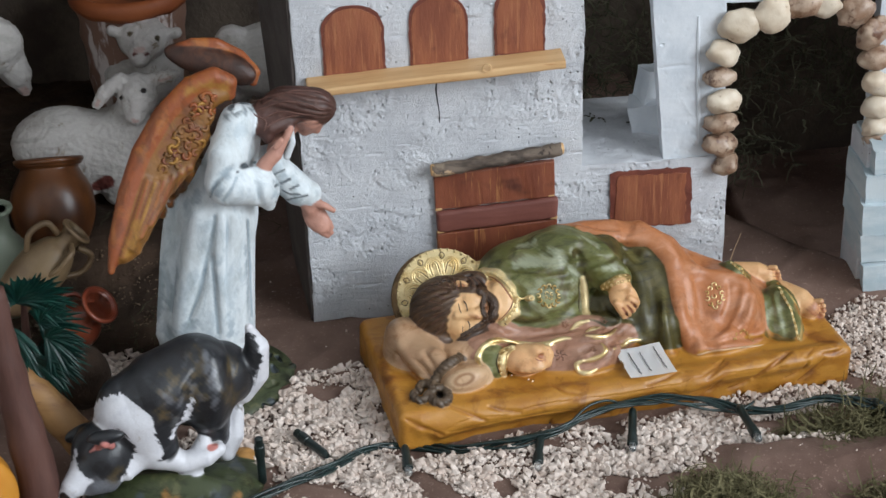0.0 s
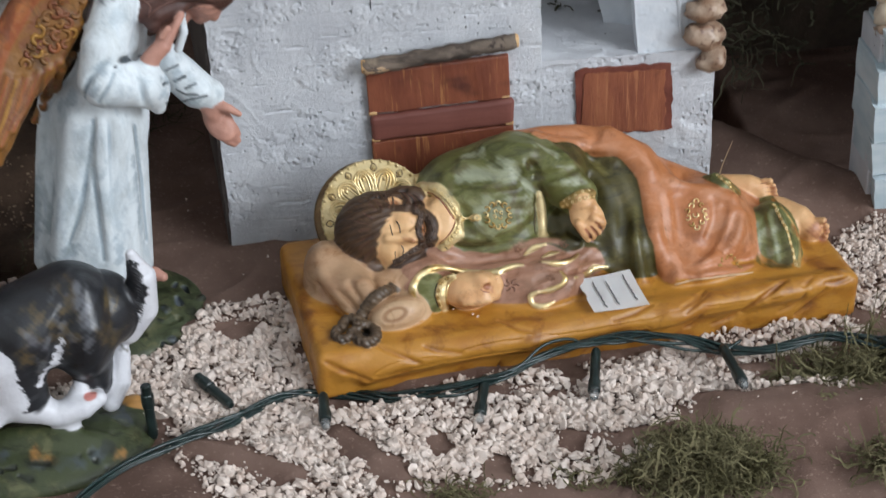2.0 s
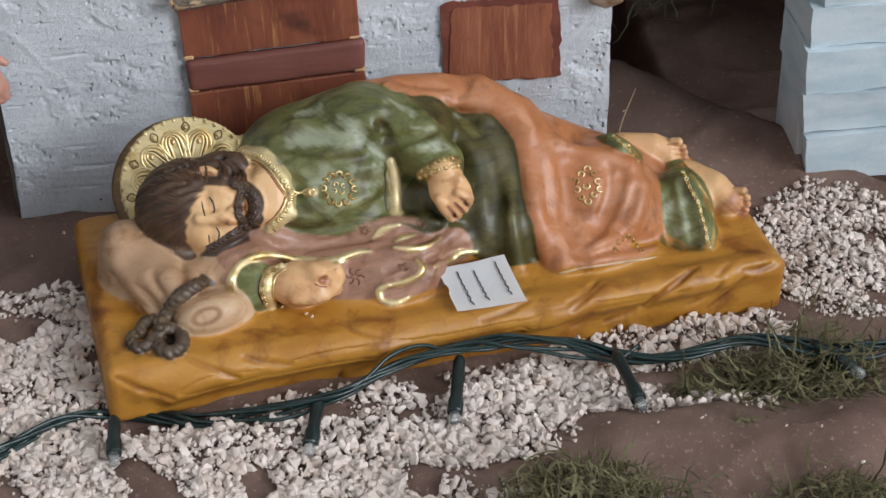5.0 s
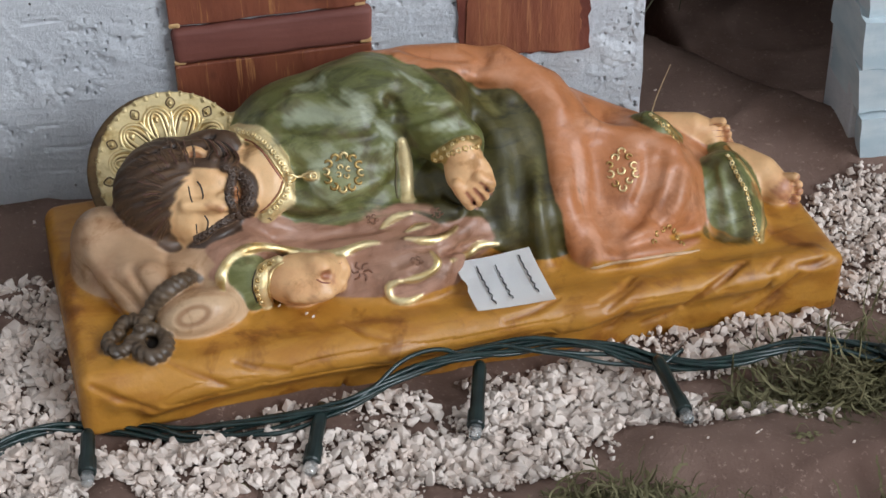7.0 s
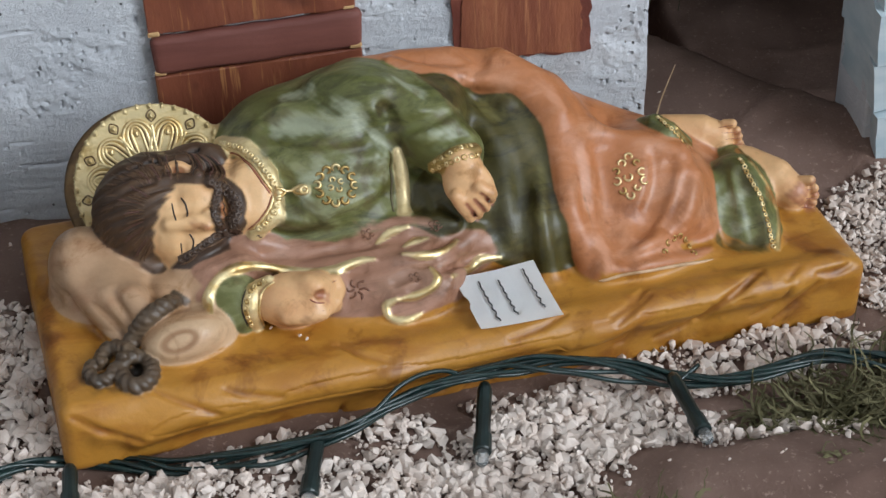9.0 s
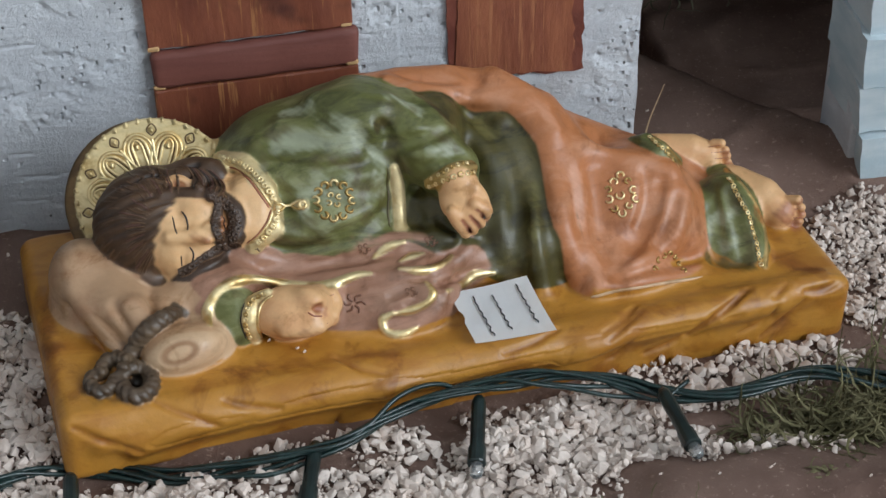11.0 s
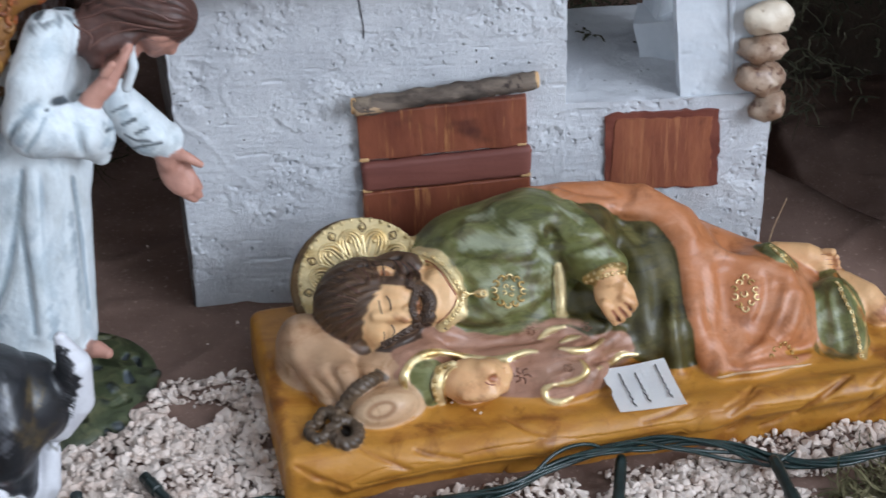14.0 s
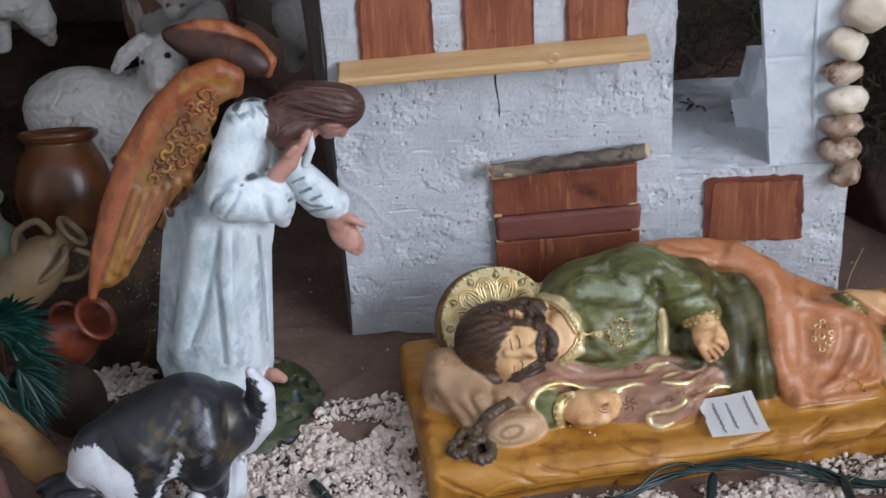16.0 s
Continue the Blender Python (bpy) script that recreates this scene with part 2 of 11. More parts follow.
bulb_mat, tree, shader, _ = material("clear_bulb")
shader.inputs["Base Color"].default_value = (0.75, 0.78, 0.78, 1)
shader.inputs["Transmission Weight"].default_value = 0.85
shader.inputs["Roughness"].default_value = 0.12
CLEAR = bulb_mat

RESIN = painted("painted_resin", 0.44, 70, 0.3, 0.44, 0.68, stretch=(0.6, 1.5, 1.5), coat=0.05, antique=(75.0, 0.53, (0.68, 0.60, 0.48)))
GOWN = painted("painted_plaster", 0.5, 60, 0.35, 0.46, 0.68, (1.6, 1.6, 0.7), antique=(70.0, 0.62, (0.62, 0.66, 0.70)))
COAT = painted("glossy_painted_resin", 0.34, 60, 0.3, 0.5, 0.7)
WOOL = painted("painted_wool", 0.75, 40, 1.0, 0.5, 0.75)


# ---------------------------------------------------------------- mesh helpers


def mesh_of(name, bm, material, smooth=False):
    me = bpy.data.meshes.new(name)
    bm.to_mesh(me)
    bm.free()
    if material:
        me.materials.append(material)
    if smooth:
        me.shade_smooth()
        if smooth == "edges":
            me.set_sharp_from_angle(angle=radians(38))
    return me


def part(name, bm, material, parent=None, label="", smooth=False):
    """Links a bmesh as one mesh object, under parent if there is one."""
    ob = new(name, mesh_of(name, bm, material, smooth))
    if parent:
        ob.parent = parent
    return tagged(ob, label=label)


def thing(name, label, category, m=None, group=""):
    ob = new(name)
    ob.empty_display_size = 0.01
    if m:
        ob.matrix_world = m
    return tagged(ob, label, category, group)


def box(bm, x0, x1, y0, y1, z0, z1, m=None):
    """A box in millimetres."""
    c = Vector(((x0 + x1) / 2, (y0 + y1) / 2, (z0 + z1) / 2)) * MM
    s = Vector((x1 - x0, y1 - y0, z1 - z0)) * MM
    w = (m or Matrix()) @ Matrix.LocRotScale(c, None, s)
    return bmesh.ops.create_cube(bm, size=1, matrix=w)["verts"]


def bevel(bm, mm, segments=2):
    bmesh.ops.bevel(bm, geom=bm.edges[:], offset=mm * MM, segments=segments, affect="EDGES", profile=0.5, clamp_overlap=True)


def roughen(bm, mm, size, seed=0.0):
    """Pushes vertices about by smooth noise of that size (mm)."""
    bm.normal_update()
    for v in bm.verts:
        p = v.co / (size * MM) + Vector((seed, seed * 0.7, -seed))
        v.co += v.normal * (noise.noise(p) * mm * MM)


def tube(bm, pts, sides=8, caps=True):
    """A round tube through points (x, y, z, r) in millimetres."""
    P = [Vector(p[:3]) * MM for p in pts]
    rings, up = [], Vector((0.13, 0.21, 0.97))
    for i, p in enumerate(P):
        d = (P[min(i + 1, len(P) - 1)] - P[max(i - 1, 0)]).normalized()
        a = d.cross(up)
        if a.length < 1e-4:
            a = d.orthogonal()
        a.normalize()
        b = d.cross(a)
        up = a.cross(d)
        r = pts[i][3] * MM
        rings.append([bm.verts.new(p + (a * math.cos(t) + b * math.sin(t)) * r) for t in (2 * math.pi * j / sides for j in range(sides))])
    for q, w in zip(rings, rings[1:]):
        for j in range(sides):
            bm.faces.new((q[j], q[(j + 1) % sides], w[(j + 1) % sides], w[j]))
    if caps:
        bm.faces.new(rings[0][::-1])
        bm.faces.new(rings[-1])
    return bm


def smooth_line(pts, n=8):
    """Catmull-Rom through points of any width."""
    P = [np.array(p, float) for p in pts]
    P = [2 * P[0] - P[1]] + P + [2 * P[-1] - P[-2]]
    out = []
    for a, b, c, d in zip(P, P[1:], P[2:], P[3:]):
        for t in np.arange(n) / n:
            out.append(0.5 * (2 * b + (c - a) * t + (2 * a - 5 * b + 4 * c - d) * t**2 + (3 * b - a - 3 * c + d) * t**3))
    out.append(P[-2])
    return [tuple(p) for p in out]


def lathe(bm, profile, m=None, sides=40):
    """Turns a profile of (radius, height) in millimetres about z."""
    m = m or Matrix()
    rings = [[bm.verts.new(m @ (Vector((r * math.cos(t), r * math.sin(t), z)) * MM)) for t in (2 * math.pi * j / sides for j in range(sides))] for r, z in profile]
    for q, w in zip(rings, rings[1:]):
        for j in range(sides):
            bm.faces.new((q[j], q[(j + 1) % sides], w[(j + 1) % sides], w[j]))
    bm.faces.new(rings[0][::-1])
    bm.faces.new(rings[-1])
    return bm


# ---------------------------------------------------------------- clay: figures modelled from blended volumes
def ramp(x):
    x = np.clip(x, 0.0, 1.0)
    return x * x * (3 - 2 * x)


class Clay:
    """A figure in millimetres. Volumes are added or cut one after another, each with its paint."""

    def __init__(self, paints):
        self.paints, self.ops, self.lines, self.rings = paints, [], [], []

    def rod(self, paint, pts, k=3.0, how="add"):
        P = np.array(pts, float)
        lo, hi = (P[:, :3] - P[:, 3:]).min(0), (P[:, :3] + P[:, 3:]).max(0)

        def dist(x, y, z):
            best = None
            for a, b in zip(P, P[1:]):
                ab = b[:3] - a[:3]
                t = np.clip(((x - a[0]) * ab[0] + (y - a[1]) * ab[1] + (z - a[2]) * ab[2]) / max(ab @ ab, 1e-9), 0, 1)
                d = np.sqrt((x - a[0] - t * ab[0]) ** 2 + (y - a[1] - t * ab[1]) ** 2 + (z - a[2] - t * ab[2]) ** 2) - (a[3] + t * (b[3] - a[3]))
                best = d if best is None else np.minimum(best, d)
            return best
        self.ops.append((how, paint, k, dist, lo, hi))
        return self

    def _turned(self, c, turn):
        R = np.array(Euler([radians(a) for a in turn]).to_matrix())

        def local(x, y, z):
            x, y, z = x - c[0], y - c[1], z - c[2]
            return [R[0, n] * x + R[1, n] * y + R[2, n] * z for n in range(3)]
        return R, local

    def egg(self, paint, c, radii, turn=(0, 0, 0), k=3.0, how="add"):
        R, local = self._turned(c, turn)
        r = np.array(radii, float)
        e = np.abs(R) @ r

        def dist(x, y, z):
            q = local(x, y, z)
            k0 = np.sqrt(sum((q[n] / r[n]) ** 2 for n in range(3)))
            k1 = np.sqrt(sum((q[n] / r[n] ** 2) ** 2 for n in range(3))) + 1e-9
            return k0 * (k0 - 1) / k1
        self.ops.append((how, paint, k, dist, np.array(c) - e, np.array(c) + e))
        return self

    def block(self, paint, c, half, turn=(0, 0, 0), rounded=2.0, k=1.0, how="add"):
        R, local = self._turned(c, turn)
        h = np.array(half, float)
        e = np.abs(R) @ h

        def dist(x, y, z):
            q = [np.abs(v) - h[n] + rounded for n, v in enumerate(local(x, y, z))]
            return np.sqrt(sum(np.maximum(v, 0) ** 2 for v in q)) + np.minimum(np.maximum(q[0], np.maximum(q[1], q[2])), 0) - rounded
        self.ops.append((how, paint, k, dist, np.array(c) - e, np.array(c) + e))
        return self

    def disc(self, paint, c, radius, thick, turn=(0, 0, 0), rounded=1.0, k=1.0, how="add"):
        R, local = self._turned(c, turn)
        e = np.abs(R) @ np.array((radius, radius, thick), float)

        def dist(x, y, z):
            a, b, h = local(x, y, z)
            q, w = np.sqrt(a * a + b * b) - radius + rounded, np.abs(h) - thick + rounded
            return np.sqrt(np.maximum(q, 0) ** 2 + np.maximum(w, 0) ** 2) + np.minimum(np.maximum(q, w), 0) - rounded
        self.ops.append((how, paint, k, dist, np.array(c) - e, np.array(c) + e))
        return self

    def line(self, paint, pts, r, lift=0.2, n=6, sides=6):
        """A thin raised line, laid onto the surface through the points near it."""
        self.lines.append((paint, smooth_line(pts, n) if len(pts) > 2 else pts, r, lift, sides))
        return self

    def ring(self, paint, c, radius, r, start=0.0, end=6.3, lift=0.25, n=9):
        """A thin raised ring, or part of one, laid onto the surface about a point."""
        self.rings.append((paint, c, radius, r, start, end, lift, n))
        return self

    def comb(self, paint, c, radii, turn, n, amp, wave=1.2):
        """Combed grooves that run out from one pole of an egg-shaped region."""
        R, local = self._turned(c, turn)
        r = np.array(radii, float)
        e = np.abs(R) @ r

        def dist(x, y, z):
            q = local(x, y, z)
            k0 = np.sqrt(sum((q[i] / r[i]) ** 2 for i in range(3)))
            a, far = np.arctan2(q[1], q[2]), q[0] / r[0]
            w = np.sin(n * a + wave * np.sin(5 * far + 3 * a) + 2.0 * np.sin(2.3 * a)) * (0.7 + 0.3 * np.sin(9 * far + 7 * a))
            return amp * w * ramp((1 - k0) * 4)
        self.ops.append(("comb", paint, 0.1, dist, np.array(c) - e, np.array(c) + e))
        return self

    def bend(self, paint, pts, k=3.0, how="add"):
        """A rod that curves smoothly through its points."""
        return self.rod(paint, smooth_line(pts, 3), k, how)

    def beads(self, first, second, pts, gap, radius, r):
        """A trim of small raised rings along a line on the surface."""
        p = np.array(smooth_line(pts, 8) if len(pts) > 2 else pts, float)
        far = np.concatenate([[0], np.cumsum(np.linalg.norm(np.diff(p, axis=0), axis=1))])
        for i, t in enumerate(np.arange(0, far[-1] + 0.01, gap)):
            self.ring((first, second)[i % 2], tuple(float(np.interp(t, far, p[:, n])) for n in range(3)), radius, r, lift=0.05, n=6)
        return self

    def twist(self, paint, pts, r, pitch=5.5):
        """Two strands wound round each other."""
        p = np.array(smooth_line(pts, 10), float)
        far = np.concatenate([[0], np.cumsum(np.linalg.norm(np.diff(p, axis=0), axis=1))])
        d = np.gradient(p, axis=0)
        d /= np.linalg.norm(d, axis=1, keepdims=True)
        a = np.cross(d, (0.2, 0.5, 1.0))
        a /= np.linalg.norm(a, axis=1, keepdims=True)
        b = np.cross(d, a)
        for phase in (0.0, math.pi):
            w = (far / pitch * 2 * math.pi + phase)[:, None]
            q = p + r * 0.62 * (np.cos(w) * a + np.sin(w) * b)
            self.rod(paint, [(*v, r * 0.72) for v in q], k=0.6)
        return self

    def ring_lines(self):
        if not self.rings:
            return []
        up = self.slope(np.array([q[1] for q in self.rings], float))
        out = []
        for (paint, c, radius, r, start, end, lift, n), u in zip(self.rings, up):
            a = np.array((1.0, 0, 0)) - u * u[0]
            a /= np.linalg.norm(a)
            b = np.cross(u, a)
            out.append((paint, [tuple(np.array(c) + radius * (math.cos(q) * a - math.sin(q) * b)) for q in np.linspace(start, end, n)], r, lift, 6))
        return out

    @staticmethod
    def _join(how, a, b, k):
        if how == "comb":
            return a + b
        if how == "add":
            h = np.maximum(k - np.abs(a - b), 0) / k
            return np.minimum(a, b) - h * h * k / 4
        h = np.maximum(k - np.abs(a + b), 0) / k
        return np.maximum(a, -b) + h * h * k / 4

    def at(self, p, colours=False):
        x, y, z = p.T
        D, C = np.full(len(p), 40.0), np.zeros((len(p), 8))
        for how, paint, k, dist, lo, hi in self.ops:
            near = np.all((p > lo - k - 3) & (p < hi + k + 3), axis=1)
            if not near.any():
                continue
            d = dist(x[near], y[near], z[near])
            if colours and paint:
                c = self.paints[paint]
                c = np.array((*c[0], *c[1], *(c[2:] + (0.0, 0.3)[len(c) - 2:])))
                if how == "mist":
                    X, Y, Z = x[near], y[near], z[near]
                    d = d + 1.9 * np.sin(0.5 * X + 1.3 * np.sin(0.31 * Z + 0.2 * Y)) * np.sin(0.62 * Z + 0.9 * np.sin(0.4 * X) - 0.3 * Y) + 0.9 * np.sin(1.5 * X + 0.9 * Y) * np.sin(1.8 * Z + 0.7 * X)
                if how == "fur":
                    X, Y, Z = x[near], y[near], z[near]
                    d = d + 0.9 * np.sin(3.3 * X + 1.9 * np.sin(1.1 * Z) + 0.8 * Y) * np.sin(2.9 * Z + 1.3 * np.sin(1.7 * X) - 1.1 * Y) + 0.7 * np.sin(0.9 * X + 1.2 * Z)
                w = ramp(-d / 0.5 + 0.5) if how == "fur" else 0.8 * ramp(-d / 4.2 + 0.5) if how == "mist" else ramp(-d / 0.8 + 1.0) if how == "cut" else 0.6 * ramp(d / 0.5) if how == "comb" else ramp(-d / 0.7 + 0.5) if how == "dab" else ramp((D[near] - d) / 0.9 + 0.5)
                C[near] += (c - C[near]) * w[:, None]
            if how not in ("dab", "mist", "fur"):
                D[near] = self._join(how, D[near], d, k)
        return (D, C) if colours else D

    def slope(self, p, e=0.3):
        g = np.stack([self.at(p + e * v) - self.at(p - e * v) for v in np.eye(3)], 1)
        return g / (np.linalg.norm(g, axis=1, keepdims=True) + 1e-9)

    def surface(self, step):
        adds = [o for o in self.ops if o[0] == "add"]
        lo = np.min([o[4] for o in adds], 0) - 3 * step
        hi = np.max([o[5] for o in adds], 0) + 3 * step
        n = np.ceil((hi - lo) / step).astype(int) + 1
        axes = [lo[i] + step * np.arange(n[i]) for i in range(3)]
        D = np.full(n, 40.0, np.float32)
        for how, paint, k, dist, a, b in self.ops:
            if how in ("dab", "mist", "fur"):
                continue
            i0 = np.maximum(((a - k - 2 * step - lo) / step).astype(int), 0)
            i1 = np.minimum(((b + k + 2 * step - lo) / step).astype(int) + 2, n)
            if np.any(i1 <= i0):
                continue
            cut = tuple(slice(s, e) for s, e in zip(i0, i1))
            x, y, z = np.ix_(*[axes[i][cut[i]] for i in range(3)])
            D[cut] = self._join(how, D[cut], dist(x, y, z), k)
        inside = D < 0
        cells = np.zeros(n - 1, np.int8)
        for dx in (0, 1):
            for dy in (0, 1):
                for dz in (0, 1):
                    cells += inside[dx:n[0] - 1 + dx, dy:n[1] - 1 + dy, dz:n[2] - 1 + dz]
        I = np.argwhere((cells > 0) & (cells < 8))
        total, count = np.zeros((len(I), 3)), np.zeros(len(I))
        corners = [np.array((a, b, c)) for a in (0, 1) for b in (0, 1) for c in (0, 1)]
        for a in corners:
            for ax in range(3):
                if a[ax]:
                    continue
                b = a + np.eye(3, dtype=int)[ax]
                va, vb = D[tuple((I + a).T)], D[tuple((I + b).T)]
                hit = (va < 0) != (vb < 0)
                t = np.where(hit, va / np.where(hit, va - vb, 1), 0)
                total += hit[:, None] * (a + t[:, None] * (b - a))
                count += hit
        V = lo + step * (I + total / count[:, None])
        index = np.full(n - 1, -1, np.int64)
        index[tuple(I.T)] = np.arange(len(I))
        quads = []
        for ax in range(3):
            u, v = (ax + 1) % 3, (ax + 2) % 3
            head = [slice(None)] * 3
            tail = [slice(None)] * 3
            head[ax], tail[ax] = slice(0, -1), slice(1, None)
            E = np.argwhere(inside[tuple(head)] != inside[tuple(tail)])
            E = E[(E[:, u] > 0) & (E[:, v] > 0) & (E[:, u] < n[u] - 1) & (E[:, v] < n[v] - 1)]
            eu, ev = np.eye(3, dtype=int)[u], np.eye(3, dtype=int)[v]
            q = np.stack([index[tuple((E - s * eu - t * ev).T)] for s, t in ((1, 1), (0, 1), (0, 0), (1, 0))], 1)
            flip = ~inside[tuple(E.T)]
            q[flip] = q[flip][:, ::-1]
            quads.append(q)
        return V, np.concatenate(quads)

    def mesh(self, name, step, material, grain=0.0, grain_size=3.0):
        V, Q = self.surface(step)
        D, C = self.at(V, True)
        N = self.slope(V)
        V = V - N * np.clip(D, -step, step)[:, None]
        if grain:
            V = V + N * (np.array([noise.noise(Vector(p / grain_size)) for p in V]) * grain)[:, None]
        verts, cols, faces = [V], [C], [Q]
        base = len(V)
        lines = self.lines + self.ring_lines()
        if lines:
            every = np.concatenate([np.array(q[1], float)[:, :3] for q in lines])
            for _ in range(4):
                every = every - self.slope(every) * np.clip(self.at(every), -2, 2)[:, None]
            normal = self.slope(every)
        begin = 0
        for paint, pts, r, lift, sides in lines:
            up = normal[begin:begin + len(pts)]
            p = every[begin:begin + len(pts)] + up * lift
            begin += len(pts)
            d = np.gradient(p, axis=0)
            d /= np.linalg.norm(d, axis=1, keepdims=True) + 1e-9
            side = np.cross(d, up)
            side /= np.linalg.norm(side, axis=1, keepdims=True) + 1e-9
            ang = 2 * np.pi * np.arange(sides) / sides
            w = np.clip(np.minimum(np.arange(len(p)), np.arange(len(p))[::-1]) * 0.5 + 0.45, 0, 1) * r
            ring = p[:, None] + w[:, None, None] * (np.cos(ang)[None, :, None] * side[:, None] + np.sin(ang)[None, :, None] * up[:, None])
            c = self.paints[paint]
            verts.append(ring.reshape(-1, 3))
            cols.append(np.tile(np.array((*c[0], *c[1], *(c[2:] + (0.0, 0.3)[len(c) - 2:]))), (len(p) * sides, 1)))
            i, j = np.meshgrid(np.arange(len(p) - 1), np.arange(sides), indexing="ij")
            j2 = (j + 1) % sides
            faces.append(base + np.stack([i * sides + j, i * sides + j2, (i + 1) * sides + j2, (i + 1) * sides + j], -1).reshape(-1, 4))
            base += len(p) * sides
        V, C, Q = np.concatenate(verts) * MM, np.concatenate(cols), np.concatenate(faces)
        me = bpy.data.meshes.new(name)
        me.vertices.add(len(V))
        me.vertices.foreach_set("co", V.astype(np.float32).ravel())
        me.loops.add(Q.size)
        me.loops.foreach_set("vertex_index", Q.astype(np.int32).ravel())
        me.polygons.add(len(Q))
        me.polygons.foreach_set("loop_start", np.arange(0, Q.size, 4, dtype=np.int32))
        me.update(calc_edges=True)
        me.validate()
        for key, c in (("paint", np.c_[C[:, :3], C[:, 6]]), ("wash", np.c_[C[:, 3:6], C[:, 7]])):
            layer = me.color_attributes.new(key, "FLOAT_COLOR", "POINT")
            layer.data.foreach_set("color", c.astype(np.float32).ravel())
        me.materials.append(material)
        me.shade_smooth()
        return me


# ---------------------------------------------------------------- the ground and the closed room
def swell(x, a, b):
    t = min(max((x - a) / (b - a), 0.0), 1.0)
    return t * t * (3 - 2 * t)


# folds of the cloth: from, to, half-width, height
FOLDS = ((-14, -175, 34, -206, 9, 6), (60, -182, 86, -216, 10, 6), (166, -196, 196, -206, 7, 5), (196, -206, 250, -198, 10, 6), (250, -198, 330, -208, 24, 12), (-34, -84, 30, -65, 4, 4),
         (0, -128, 36, -118, 5, 3), (262, -150, 300, -146, 7, 5), (95, -165, 150, -170, 8, 3))


def fold_height(x, y):
    best = 0.0
    for x0, y0, x1, y1, w, h in FOLDS:
        dx, dy = x1 - x0, y1 - y0
        t = min(max(((x - x0) * dx + (y - y0) * dy) / (dx * dx + dy * dy), 0.0), 1.0)
        d = math.hypot(x - x0 - t * dx, y - y0 - t * dy) + 3 * noise.noise(Vector((x / 16, y / 16, 2.2)))
        best = max(best, h * math.exp(-((d / w) ** 2)))
    return best


def ground_height(x, y):
    """Height of the cloth in millimetres."""
    z = -2.5 + 27 * swell(y, 10, 95) * swell(-x, 35, 90)
    z -= 10.5 * swell(x, 80, 330) * (1 - swell(y, -60, 20)) * swell(y, -190, -150)
    crest = 66 - (x - 311) * 1.15
    z += 7 * math.exp(-(((y - crest) / 26) ** 2)) * swell(x, 275, 305)
    z -= 90 * swell(y - crest, 6, 110) * swell(x, 285, 300)
    z -= 120 * swell(y - crest, 10, 80) * swell(x, 285, 300) * (1 - swell(x, 335, 365))
    z += 2.6 * noise.noise(Vector((x / 55, y / 55, 3.1))) + 1.1 * noise.noise(Vector((x / 19, y / 19, 8.0)))
    z += 2.4 * max(1 - 5 * abs(noise.noise(Vector((x / 70, y / 45, 1.7)))), 0) ** 2
    z += fold_height(x, y) - 3.5 * math.exp(-(((x - 75) / 62) ** 2 + ((y + 153) / 15) ** 2))
    if abs(x) > 480 or y < -330:
        far = max(swell(abs(x), 480, 560), swell(-y, 330, 400))
        z = z * (1 - far) - 3 * far
    return z


def grid_sheet(xs, ys, height):
    me = bpy.data.meshes.new("sheet")
    V = [(x * MM, y * MM, height(x, y) * MM) for y in ys for x in xs]
    n = len(xs)
    me.from_pydata(V, [], [(j * n + i, j * n + i + 1, (j + 1) * n + i + 1, (j + 1) * n + i) for j in range(len(ys) - 1) for i in range(n - 1)])
    me.shade_smooth()
    return me


xs = [-1000, -750, -560, -480] + [-440 + 4 * i for i in range(236)] + [540, 600, 750, 1000]
ys = [-700, -500, -400] + [-340 + 4 * i for i in range(175)]
me = grid_sheet(xs, ys, ground_height)
me.materials.append(CLOTH)
tagged(new("ground", me), "creased brown cloth spread over the display ground", "ground", kind="structure")


def earth_height(x, y):
    edge = swell(-x - 8 * noise.noise(Vector((y / 18, 0, 2))), 62, 84) * swell(y + 10 * noise.noise(Vector((x / 18, 5, 2))), -75, -50)
    return ground_height(x, y) - 6 + 10 * edge + 2.5 * edge * noise.noise(Vector((x / 9, y / 9, 6)))


me = grid_sheet([-430 + 4 * i for i in range(96)], [-90 + 4 * i for i in range(108)], earth_height)
me.materials.append(DARK_EARTH)
tagged(new("ground_earth", me), "dark brown earth under the pots and animals", "ground", kind="structure")


def plate(name, label, mat, x0, x1, y0, y1, z0, z1, category="wall"):
    bm = bmesh.new()
    box(bm, x0, x1, y0, y1, z0, z1)
    return tagged(part(name, bm, mat), label, category, kind="structure")


# the niche behind the figures; its sides and top are unseen, added to block light
plate("wall_back", "dark earth-coloured back of the display niche", NICHE, -620, 620, 345, 365, -420, 520)
plate("wall_left", "unseen dark side added to shade the display niche", NICHE, -400, -380, -40, 345, -60, 520)
plate("wall_right", "unseen dark side added to shade the display niche", NICHE, 600, 620, -40, 345, -60, 520)
plate("ceiling_niche", "unseen dark top added to shade the display niche", NICHE, -620, 620, 30, 365, 430, 445, "ceiling")
